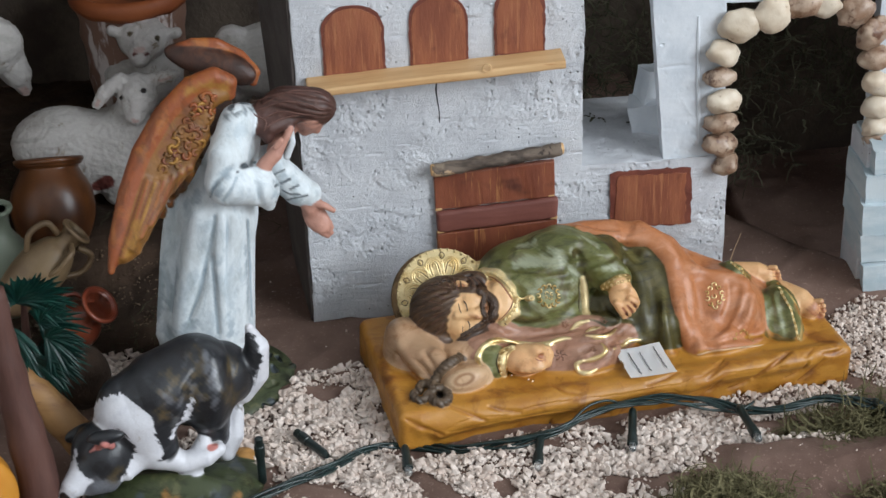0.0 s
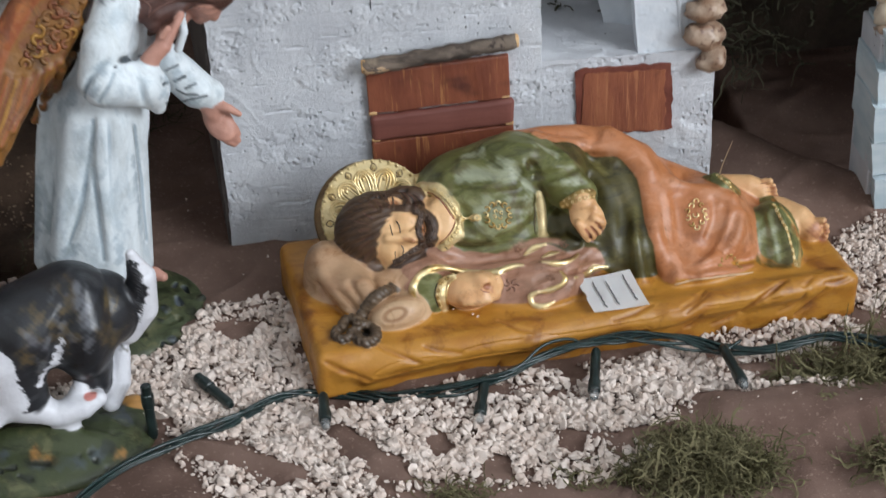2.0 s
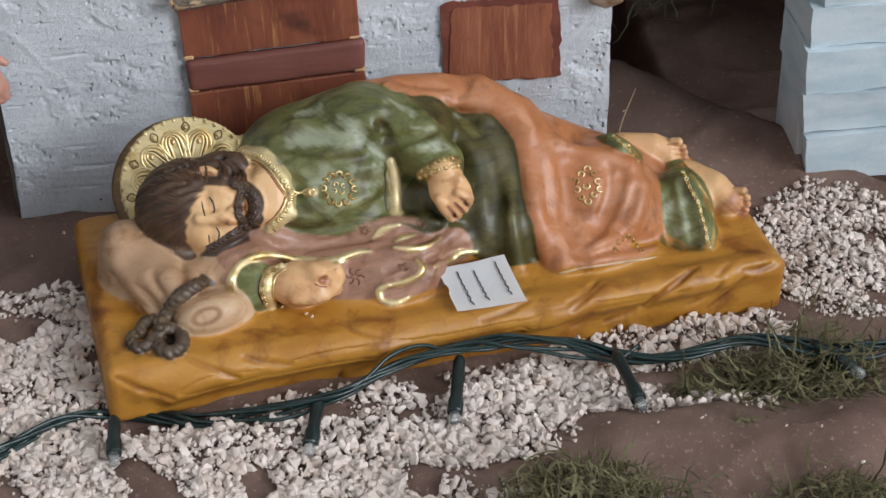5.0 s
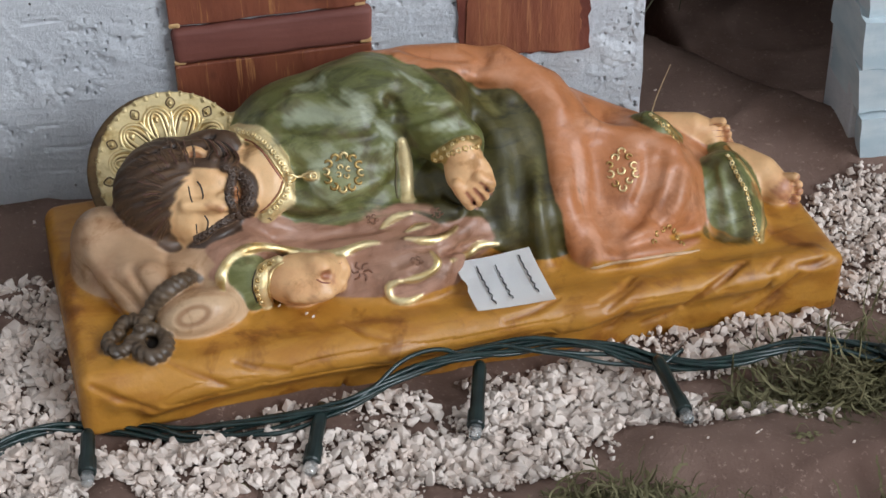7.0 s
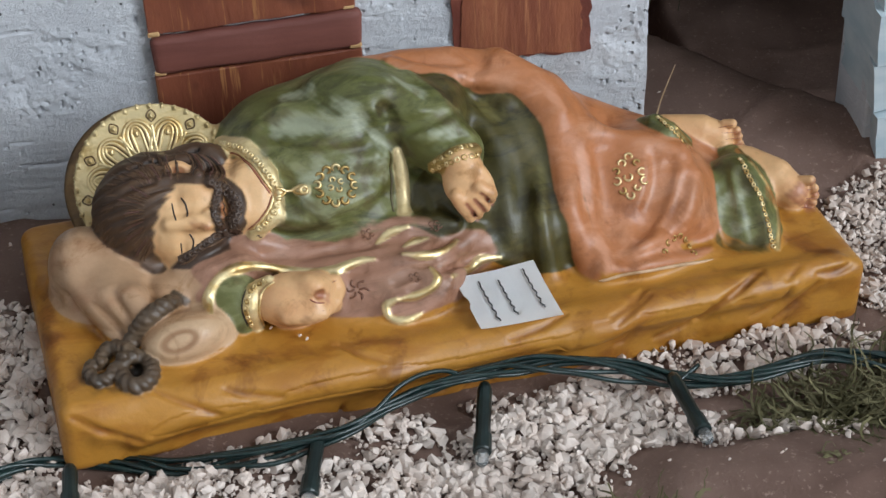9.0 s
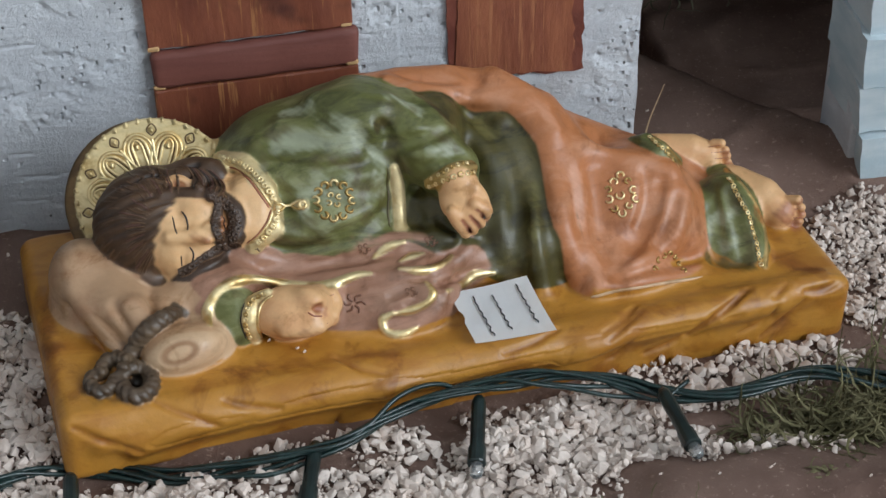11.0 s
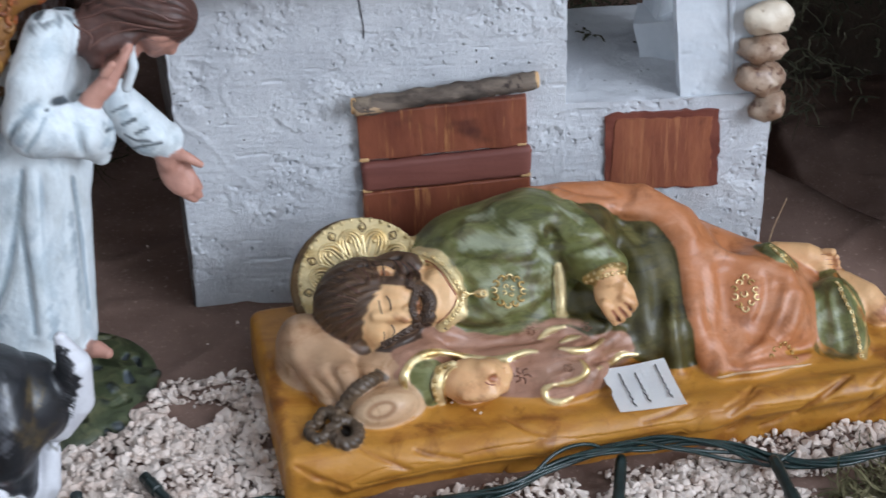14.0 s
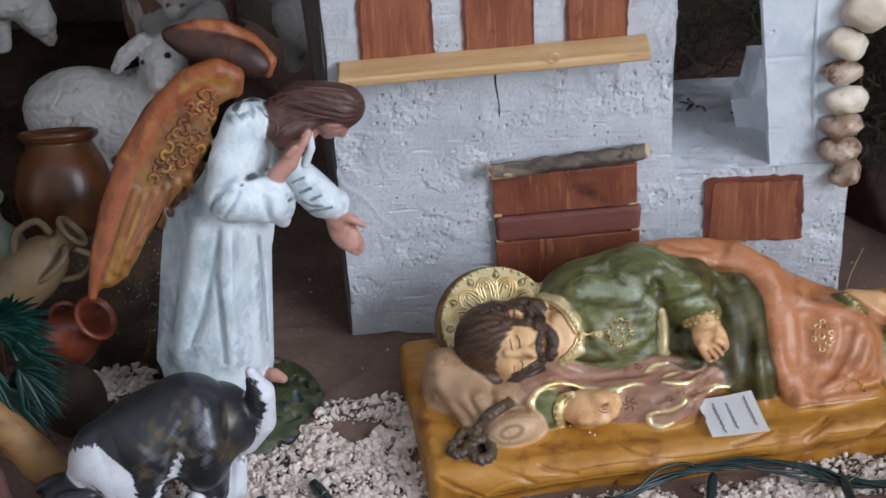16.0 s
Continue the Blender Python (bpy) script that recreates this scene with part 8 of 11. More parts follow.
    s.rod('rust', [(-71.5, -94, 162.2, 0.7), (-78.6, -100.7, 148.2, 0.7), (-86.9, -107.6, 135.2, 0.7)], how='dab')
    s.rod('rust_dark', [(-73.4, -93.4, 162.7, 0.7), (-80.4, -100.8, 149.2, 0.7), (-88.7, -107.5, 136.1, 0.7)], how='dab')
    s.bend('ochre_wing', [(-66.4, -90.6, 162.4, 1.76), (-73.5, -95.4, 149.9, 2.2), (-80.8, -102.4, 139.8, 1.76)], k=2.5)
    s.rod('rust', [(-66.3, -92.1, 163.2, 0.7), (-73.3, -97.5, 151.1, 0.7), (-80.7, -104.1, 140.8, 0.7)], how='dab')
    s.rod('rust_dark', [(-68.2, -91.6, 163.8, 0.7), (-75, -98.1, 152.3, 0.7), (-82.5, -104.2, 141.7, 0.7)], how='dab')
    s.bend('ochre_wing', [(-61.3, -88.4, 163.3, 1.76), (-69.7, -61.6, 135.7, 2.2), (-77.8, -61.6, 122.3, 1.76)], k=2.5)
    s.rod('rust', [(-61.2, -90, 164.1, 0.7), (-69.4, -66.3, 138.3, 0.7), (-77.7, -63, 123.1, 0.7)], how='dab')
    s.rod('rust_dark', [(-63, -89.6, 164.8, 0.7), (-69.1, -94.8, 154.7, 0.7), (-76.4, -100.7, 145.1, 0.7)], how='dab')
    s.bend('ochre_wing', [(-56, -85.2, 164.8, 1.76), (-63.8, -61.6, 141.6, 2.2), (-71.6, -62.5, 130, 1.76)], k=2.5)
    s.rod('rust', [(-55.9, -86.9, 165.7, 0.7), (-63.5, -66.3, 144.2, 0.7), (-71.5, -64.2, 130.9, 0.7)], how='dab')
    s.rod('rust_dark', [(-57.7, -87, 166.6, 0.7), (-63.7, -89.9, 157.8, 0.7), (-73.5, -63.1, 131.2, 0.7)], how='dab')
    s.bend('ochre_wing', [(-53, -61.6, 156.8, 1.76), (-56.6, -81.6, 159.2, 2.2), (-64, -63.1, 139.8, 1.76)], k=2.5)
    s.rod('rust', [(-52.8, -66.5, 159.4, 0.7), (-56.4, -84.3, 160.7, 0.7), (-63.6, -68.9, 143, 0.7)], how='dab')
    s.rod('rust_dark', [(-53.6, -84.6, 169.7, 0.7), (-58.1, -87, 163, 0.7), (-65.1, -74.4, 146.8, 0.7)], how='dab')
    s.ring('ochre_wing', (-67.5, -88.8, 170.7), 1.66, 1.15, 1.4, 6.1, 0.3, 9)
    s.rod('rust_dark', [(-67.5, -88.6, 170.6, 0.8), (-66.6, -88.8, 169.8, 0.8)], how='dab')
    s.ring('rust_dark', (-63.2, -86.4, 175.5), 1.77, 1.15, 1.5, 6.1, 0.3, 9)
    s.rod('rust_dark', [(-63.2, -86.2, 175.4, 0.8), (-62.3, -86.4, 174.7, 0.8)], how='dab')
    s.ring('ochre_wing', (-71.5, -90.3, 168.2), 2.25, 1.15, 2.7, 7.9, 0.3, 9)
    s.rod('rust_dark', [(-71.6, -90.2, 168.1, 0.8), (-70.7, -90.3, 167.4, 0.8)], how='dab')
    s.ring('ochre_wing', (-58.6, -84.2, 180.1), 2.41, 1.15, 2.9, 7.3, 0.3, 9)
    s.rod('rust_dark', [(-58.6, -84, 180, 0.8), (-57.7, -84.2, 179.3, 0.8)], how='dab')
    s.ring('ochre_wing', (-54.1, -82.2, 184), 1.65, 1.15, 5.5, 9.2, 0.3, 9)
    s.ring('rust_dark', (-51.4, -79.4, 188.8), 2.58, 1.15, 0.4, 3.8, 0.3, 9)
    s.rod('rust_dark', [(-51.4, -79.2, 188.7, 0.8), (-50.5, -79.3, 188, 0.8)], how='dab')
    s.ring('ochre_wing', (-58.8, -81.2, 187.5), 2.15, 1.15, 1.4, 6.0, 0.3, 9)
    s.ring('gold_wing', (-49.2, -81.9, 178.1), 2.29, 1.15, 3.5, 7.9, 0.3, 9)
    s.rod('rust_dark', [(-49.3, -81.7, 178, 0.8), (-48.4, -81.4, 177, 0.8)], how='dab')
    s.ring('gold_wing', (-63.8, -84.1, 181.6), 2.73, 1.15, 4.2, 8.7, 0.3, 9)
    s.ring('rust', (-57.7, -85.7, 173.5), 2.22, 1.15, 5.3, 10.4, 0.3, 9)
    s.rod('rust_dark', [(-57.7, -85.5, 173.5, 0.8), (-56.8, -85.4, 172.6, 0.8)], how='dab')
    s.ring('rust_dark', (-52.8, -83.9, 174), 1.63, 1.15, 0.9, 5.7, 0.3, 9)
    s.ring('ochre_wing', (-46.1, -78.7, 186.9), 2.15, 1.15, 5.7, 9.3, 0.3, 9)
    s.rod('rust_dark', [(-46.1, -78.5, 186.8, 0.8), (-45.3, -78.1, 185.8, 0.8)], how='dab')
    s.ring('rust_dark', (-48.3, -77.2, 197.1), 2.35, 1.15, 3.2, 8.2, 0.3, 9)
    s.ring('rust_dark', (-43, -75.7, 199.4), 1.79, 1.15, 5.5, 9.2, 0.3, 9)
    s.rod('rust_dark', [(-43, -75.5, 199.3, 0.8), (-42.1, -75.2, 198.4, 0.8)], how='dab')
    s.ring('rust', (-38.9, -74.4, 202), 1.54, 1.15, 2.1, 5.8, 0.3, 9)
    s.rod('rust_dark', [(-38.9, -74.3, 201.9, 0.8), (-38.1, -74.1, 201.1, 0.8)], how='dab')
    s.ring('ochre_wing', (-53, -78.4, 194.5), 1.73, 1.15, 4.2, 8.3, 0.3, 9)
    s.rod('rust_dark', [(-53, -78.2, 194.5, 0.8), (-52.1, -78.2, 193.6, 0.8)], how='dab')
    s.ring('ochre_wing', (-42.4, -76, 192.4), 1.76, 1.15, 4.0, 8.9, 0.3, 9)
    s.rod('rust_dark', [(-42.4, -75.9, 192.4, 0.8), (-41.5, -75.5, 191.4, 0.8)], how='dab')
    s.ring('ochre_wing', (-37.4, -62, 190.5), 1.94, 1.15, 0.1, 3.7, 0.3, 9)
    s.rod('rust_dark', [(-37.4, -61.8, 190.4, 0.8), (-36.5, -61.8, 189.6, 0.8)], how='dab')
    s.ring('ochre_wing', (-61.9, -88, 169), 2.23, 1.15, 1.4, 5.5, 0.3, 9)
    s.rod('rust_dark', [(-62, -87.8, 168.9, 0.8), (-61.1, -87.7, 168, 0.8)], how='dab')
    s.ring('ochre_wing', (-67.6, -86.6, 176), 1.62, 1.15, 0.4, 3.8, 0.3, 9)
    s.rod('rust_dark', [(-67.6, -86.4, 175.9, 0.8), (-66.7, -86.6, 175.2, 0.8)], how='dab')
    s.ring('rust', (-51.3, -77.2, 199.2), 1.7, 1.15, 3.1, 8.4, 0.3, 9)
    s.rod('rust_dark', [(-51.3, -77.1, 199.1, 0.8), (-50.4, -77.1, 198.3, 0.8)], how='dab')
    s.ring('rust_dark', (-45, -74.9, 204.5), 1.58, 1.15, 0.9, 4.1, 0.3, 9)
    s.rod('rust_dark', [(-45, -74.7, 204.5, 0.8), (-44.2, -74.8, 203.7, 0.8)], how='dab')
    s.ring('rust_dark', (-55.8, -79.3, 191.7), 1.66, 1.15, 2.3, 6.2, 0.3, 9)
    s.rod('rust_dark', [(-55.8, -79.2, 191.6, 0.8), (-55, -79.2, 190.8, 0.8)], how='dab')
    s.ring('ochre_wing', (-61, -82.5, 184.8), 2.59, 1.15, 2.2, 5.9, 0.3, 9)
    s.ring('rust_dark', (-69.2, -88.3, 172.4), 1.72, 1.15, 0.2, 4.1, 0.3, 9)
    s.rod('rust_dark', [(-69.2, -88.1, 172.3, 0.8), (-68.3, -88.3, 171.6, 0.8)], how='dab')
    s.ring('gold_wing', (-64.8, -85.5, 178.1), 2.29, 1.15, 0.7, 5.0, 0.3, 9)
    s.rod('rust_dark', [(-64.8, -85.3, 178, 0.8), (-64, -85.5, 177.3, 0.8)], how='dab')
    s.ring('ochre_wing', (-60.5, -85.4, 177.3), 1.64, 1.15, 0.9, 5.7, 0.3, 9)
    s.ring('rust_dark', (-54.9, -80.2, 188.5), 2.44, 1.15, 4.3, 9.1, 0.3, 9)
    s.rod('rust_dark', [(-54.9, -80.1, 188.4, 0.8), (-54, -80.3, 187.7, 0.8)], how='dab')
    s.ring('rust', (-50, -78, 193), 2.09, 1.15, 2.4, 5.7, 0.3, 9)
    s.rod('rust_dark', [(-50, -77.8, 192.9, 0.8), (-49.1, -77.7, 192.1, 0.8)], how='dab')
    s.ring('gold_wing', (-46.3, -76.6, 198.4), 2.44, 1.15, 0.7, 5.4, 0.3, 9)
    s.ring('rust', (-40.9, -73.7, 194.7), 2.58, 1.15, 0.1, 4.5, 0.3, 9)
    s.ring('rust_dark', (-50.3, -81.7, 183.4), 2.15, 1.15, 4.5, 9.2, 0.3, 9)
    s.rod('rust_dark', [(-50.3, -81.5, 183.3, 0.8), (-49.4, -81.4, 182.5, 0.8)], how='dab')
    s.ring('rust_dark', (-55.9, -84.1, 178.7), 2.0, 1.15, 1.4, 5.7, 0.3, 9)
    s.rod('rust_dark', [(-55.9, -84, 178.6, 0.8), (-55, -83.9, 177.8, 0.8)], how='dab')
    s.ring('rust', (-43.2, -74.9, 203.7), 2.68, 1.15, 1.7, 6.6, 0.3, 9)
    s.ring('gold_wing', (-65.7, -87.8, 172.8), 2.32, 1.15, 5.9, 9.3, 0.3, 9)
    s.rod('rust_dark', [(-65.7, -87.6, 172.7, 0.8), (-64.8, -87.7, 172, 0.8)], how='dab')
    s.ring('ochre_wing', (-52.4, -83.2, 177.9), 2.61, 1.15, 4.5, 8.8, 0.3, 9)
    s.rod('gold_wing', [(-33.4, -61.8, 191.8, 0.9), (-40.8, -61.8, 181.6, 0.9), (-44.1, -78.4, 181.2, 0.9), (-47.1, -61.8, 163.8, 0.9), (-52.7, -69.3, 159.7, 0.9), (-63.7, -74, 147.6, 0.9)], how='dab')
    s.rod('gold_wing', [(-54.2, -76.7, 208, 2), (-41.2, -73.9, 211.5, 2), (-32.1, -71.2, 207, 2)], how='mist')
    s.rod('gold_wing', [(-89.4, -105.2, 141.5, 2), (-95.8, -110.7, 126.8, 2)], how='mist')
    s.rod('rust_dark', [(-78.1, -88.1, 183.8, 1.6), (-86.3, -93.6, 171.3, 1.6)], how='mist')
    s.rod('rust_dark', [(-96.6, -103.1, 148.4, 1.6), (-101.3, -108.9, 133.7, 1.6)], how='mist')
    s.rod('rust_dark', [(-50, -76, 202, 1.8), (-62.4, -81.4, 189.7, 1.8), (-71.7, -87.3, 175.7, 1.8)], how='mist')
    s.rod('rust', [(-62.5, -40.0, 217.4, 2.60), (-49.8, -40.0, 222.0, 2.92), (-36.3, -40.0, 220.2, 3.58), (-23.5, -40.0, 211.3, 3.93), (-15.9, -42.0, 201.5, 3.61), (-17.0, -46.0, 196.9, 2.30)])
    s.egg('umber', (-40.5, -46.0, 211.2), (27.3, 8.8, 6.0), (57.9, 15.5, -15), k=2.5)
    s.egg('umber', (-28.6, -46.0, 206.6), (14.4, 7.8, 6.0), (55.4, 25.5, -22), k=4)
    # mossy base and bare feet
    s.egg("moss", (-56, -60, -1), (49, 44, 9), (0, 0, 25))
    s.rod('skin_pink', [(-40.2, -72.0, 31.3, 4.15), (-28.7, -80.0, 37.1, 3.82), (-24.3, -82.0, 36.2, 2.64)], k=1.5)
    s.rod('skin_pink', [(-50.3, -66.0, 25.6, 3.59), (-43.5, -70.0, 29.9, 3.27)], k=1.5)
    r = random.Random(3)
    for i in range(60):
        a, f = r.uniform(0, 6.28), math.sqrt(r.random())
        x, y = -56 + 44 * f * math.cos(a), -60 + 39 * f * math.sin(a)
        z = -1 + 9 * math.sqrt(max(1 - f * f, 0.02))
        s.rod(("moss", "moss_dark", "moss_blue")[i % 3], [(x, y, z, 1.2), (x + r.uniform(-6, 6), y + r.uniform(-6, 6), z - 0.4, 2.2)], 1.5, ("add", "cut")[i % 2])
    return s.mesh("angel_statue", 0.85, GOWN, 0.12, 2.0)


def dog_figure():
    s = Clay(PAINTS)
    s.egg("moss", (-82, -168, -2), (54, 34, 11), (0, 0, 12))
    s.egg('moss_ochre', (-41.5, -143.0, -1.5), (8.7, 8.0, 7.0), (59.1, 1.8, -6.5), k=4)
    s.egg('moss', (-84.2, -172.0, 4.1), (35.6, 11.0, 9.0), (59.1, 1.8, -6.5), k=4)
    s.rod('black', [(-102.3, -158.0, 58.2, 16.55), (-82.9, -154.0, 62.6, 22.34), (-63.8, -146.0, 63.9, 24.43), (-50.2, -142.0, 60.8, 19.40)], k=6)
    s.egg('black', (-55.8, -152.0, 57.4), (15.4, 24.4, 12.0), (58.6, 10.4, -11.7), k=5)
    s.rod('black', [(-57.3, -152.0, 41.7, 12.30), (-56.7, -154.0, 27.8, 8.46), (-61.6, -156.0, 16.9, 5.22)], k=4)
    s.rod('black', [(-89.5, -164.0, 50.1, 14.64), (-86.0, -168.0, 34.8, 9.59), (-82.9, -170.0, 28.0, 6.41)], k=5)
    s.rod('black', [(-69.2, -172.1, 55.6, 1.90), (-64.0, -171.6, 70.1, 3.77), (-56.7, -163.2, 80.7, 2.20)], k=5, how='cut')
    s.rod('black', [(-54.3, -156.1, 79.4, 6.31), (-53.1, -163.5, 65.1, 8.20), (-56.8, -164.7, 46.9, 6.36)], k=6)
    s.rod('white_fur', [(-42.9, -144.0, 35.1, 4.58), (-45.5, -149.0, 22.0, 5.90), (-50.2, -154.0, 14.1, 5.24)])
    s.rod('white_fur', [(-86.7, -170.0, 28.0, 7.05), (-74.3, -170.0, 21.7, 6.43), (-61.4, -168.0, 22.7, 5.80), (-53.7, -166.0, 25.5, 3.87)], k=4)
    s.rod('white_fur', [(-65.5, -164.0, 23.4, 5.17), (-62.3, -162.0, 29.6, 4.20)])
    s.rod('white_fur', [(-68.4, -168.0, 16.7, 4.85), (-70.9, -170.0, 1.8, 5.20)])
    s.rod('white_fur', [(-91.5, -166.0, 32.0, 12.18), (-98.7, -162.0, 47.7, 15.95), (-107.3, -160.0, 50.0, 14.03)], k=6)
    s.rod('white_fur', [(-100.7, -172.0, 27.6, 7.03), (-105.4, -178.0, 23.5, 4.14)], k=4)
    s.rod('white_fur', [(-129.6, -178.0, 27.2, 8.25), (-136.1, -184.0, 22.3, 6.32), (-141.9, -186.0, 15.7, 4.12)], k=4)
    s.egg('black', (-119.0, -170.0, 34.2), (17.2, 17.8, 14.0), (59.1, 1.8, -6.5), k=4)
    s.rod('grey_fur', [(-126.6, -180.0, 20.4, 6.99), (-116.4, -180.0, 20.8, 6.36)], k=5)
    s.egg('black', (-130.6, -160.0, 41.6), (9.6, 4.2, 4.0), (56.4, -22, 8.5), k=2)
    s.egg('black', (-113.9, -184.0, 54.3), (10.6, 4.1, 4.0), (59, -5.1, -2.4), k=4)
    s.rod('black', [(-109.8, -163.9, 71.7, 8.17), (-95.2, -166.9, 76.0, 9.39), (-76.2, -168.3, 78.7, 12.51), (-57.0, -161.7, 83.5, 12.57), (-43.5, -152.9, 76.1, 7.64)], how='fur')
    s.rod('white_fur', [(-118.5, -165.7, 59.3, 5.68), (-106.4, -173.3, 63.4, 9.40), (-94.9, -178.3, 54.1, 8.78), (-90.0, -178.6, 37.2, 6.33)], how='fur')
    s.rod('black', [(-79.4, -175.9, 65.3, 7.51), (-80.7, -175.1, 47.4, 6.95), (-80.5, -175.9, 37.3, 3.81)], how='fur')
    s.rod('black', [(-126.5, -174.9, 46.7, 6.93), (-113.4, -187.4, 52.1, 11.82), (-106.7, -178.7, 39.3, 7.57)], how='fur')
    s.rod('black', [(-116.3, -184.5, 35.0, 7.55), (-110.9, -183.5, 30.8, 6.94)], how='fur')
    s.rod('black', [(-129.2, -180.3, 38.4, 3.78), (-124.9, -185.0, 31.2, 3.78)], how='fur')
    s.rod('white_fur', [(-132.3, -176.1, 40.3, 1.58), (-135.6, -180.5, 32.3, 2.52), (-137.7, -187.3, 27.4, 3.46)], how='fur')
    s.rod('tan_fur', [(-110.9, -183.4, 29.1, 3.16), (-113.2, -185.0, 25.0, 3.16)], how='mist')
    s.rod('grey_fur', [(-120.9, -186.5, 23.2, 3.79), (-114.9, -186.2, 20.6, 3.16)], how='mist')
    s.rod('tan_fur', [(-58.9, -162.5, 81.6, 0.42), (-57.2, -165.4, 77.5, 1.22), (-53.7, -168.1, 74.6, 0.47)], how='mist')
    s.rod('tan_fur', [(-61.0, -151.7, 87.5, 0.90), (-59.9, -154.3, 87.0, 1.19), (-58.1, -156.3, 86.6, 0.47)], how='mist')
    s.rod('black', [(-70.5, -160.5, 83.9, 0.51), (-69.6, -164.4, 81.2, 1.81), (-67.2, -166.8, 78.3, 0.47)], how='mist')
    s.rod('tan_fur', [(-45.0, -156.0, 77.2, 0.88), (-42.9, -155.8, 72.9, 1.54), (-39.6, -155.6, 69.8, 0.48)], how='mist')
    s.rod('grey_fur', [(-82.7, -173.0, 74.3, 0.69), (-80.5, -174.1, 72.1, 1.31), (-77.7, -174.2, 70.6, 0.47)], how='mist')
    s.rod('tan_fur', [(-59.5, -157.8, 86.0, 0.64), (-55.8, -161.7, 83.7, 1.07), (-51.0, -162.4, 81.2, 0.47)], how='mist')
    s.rod('tan_fur', [(-74.8, -174.4, 58.5, 0.66), (-76.1, -173.6, 53.4, 0.82), (-76.2, -170.6, 46.6, 0.48)], how='mist')
    s.rod('black', [(-46.2, -168.2, 64.2, 0.36), (-44.6, -164.2, 59.3, 1.89), (-42.5, -160.7, 55.7, 0.48)], how='mist')
    s.rod('tan_fur', [(-75.9, -173.1, 71.9, 0.51), (-74.3, -173.7, 69.0, 1.85), (-71.9, -173.5, 66.6, 0.47)], how='mist')
    s.rod('grey_fur', [(-55.4, -155.4, 86.9, 1.12), (-54.9, -161.4, 84.0, 1.86), (-52.4, -164.2, 79.8, 0.47)], how='mist')
    s.rod('tan_fur', [(-58.8, -158.6, 85.7, 0.63), (-57.7, -161.7, 83.4, 0.74), (-55.3, -163.4, 81.0, 0.47)], how='mist')
    s.rod('tan_fur', [(-41.0, -159.6, 62.0, 0.59), (-41.4, -160.0, 56.7, 1.26), (-40.9, -142.5, 39.0, 0.49)], how='mist')
    s.rod('black', [(-41.4, -159.1, 65.7, 0.59), (-41.8, -160.3, 63.0, 1.27), (-41.1, -159.9, 59.2, 0.48)], how='mist')
    s.rod('tan_fur', [(-65.9, -167.7, 71.9, 0.80), (-62.2, -169.0, 68.0, 1.30), (-57.0, -171.5, 67.2, 0.47)], how='mist')
    s.rod('grey_fur', [(-62.7, -166.7, 71.3, 1.13), (-63.4, -168.4, 67.7, 0.97), (-62.5, -170.1, 64.2, 0.47)], how='mist')
    s.rod('tan_fur', [(-69.0, -170.3, 65.3, 1.16), (-67.4, -169.0, 62.3, 0.77), (-65.1, -169.4, 61.3, 0.47)], how='mist')
    s.rod('tan_fur', [(-42.1, -160.3, 64.2, 0.58), (-43.9, -164.0, 63.3, 1.15), (-44.6, -164.3, 59.3, 0.48)], how='mist')
    s.rod('black', [(-44.4, -153.2, 77.5, 0.72), (-41.0, -153.7, 73.4, 1.67), (-36.5, -152.3, 70.0, 0.48)], how='mist')
    s.rod('tan_fur', [(-45.4, -165.9, 60.0, 0.68), (-43.4, -160.8, 51.8, 1.06), (-40.5, -146.3, 38.3, 0.49)], how='mist')
    s.rod('grey_fur', [(-64.5, -168.3, 66.7, 1.22), (-62.1, -170.0, 65.0, 1.78), (-59.0, -171.4, 64.4, 0.47)], how='mist')
    s.rod('tan_fur', [(-42.1, -156.7, 71.0, 0.95), (-42.8, -158.3, 69.8, 1.86), (-42.8, -159.3, 68.1, 0.48)], how='mist')
    s.rod('tan_fur', [(-76.7, -164.6, 81.8, 0.46), (-77.3, -167.0, 80.1, 1.86), (-76.8, -169.1, 78.0, 0.47)], how='mist')
    s.rod('black', [(-41.6, -160.0, 63.3, 0.90), (-42.6, -161.1, 58.5, 1.57), (-41.8, -158.9, 51.5, 0.48)], how='mist')
    s.rod('tan_fur', [(-83.4, -172.5, 75.1, 0.33), (-81.1, -174.0, 72.4, 1.60), (-77.7, -174.4, 70.2, 0.47)], how='mist')
    s.rod('grey_fur', [(-60.5, -161.0, 83.7, 1.03), (-58.2, -162.6, 81.3, 1.01), (-55.0, -164.1, 80.2, 0.47)], how='mist')
    s.rod('tan_fur', [(-69.9, -171.7, 67.8, 0.71), (-67.5, -169.0, 62.5, 1.31), (-63.9, -170.0, 61.4, 0.47)], how='mist')
    s.rod('tan_fur', [(-85.4, -176.5, 61.9, 0.36), (-82.3, -176.6, 58.1, 1.68), (-78.3, -175.2, 55.2, 0.47)], how='mist')
    s.rod('black', [(-54.3, -162.6, 82.4, 0.90), (-54.3, -164.1, 80.4, 0.68), (-53.4, -165.4, 78.6, 0.47)], how='mist')
    s.rod('tan_fur', [(-60.4, -167.2, 72.1, 0.78), (-62.4, -168.7, 68.2, 1.07), (-62.7, -170.0, 63.7, 0.47)], how='mist')
    s.rod('grey_fur', [(-66.5, -153.6, 87.0, 0.56), (-67.1, -158.0, 85.2, 1.57), (-66.3, -161.6, 82.9, 0.47)], how='mist')
    s.rod('tan_fur', [(-74.2, -167.9, 78.7, 1.12), (-73.8, -169.2, 77.2, 1.26), (-72.6, -170.0, 75.8, 0.47)], how='mist')
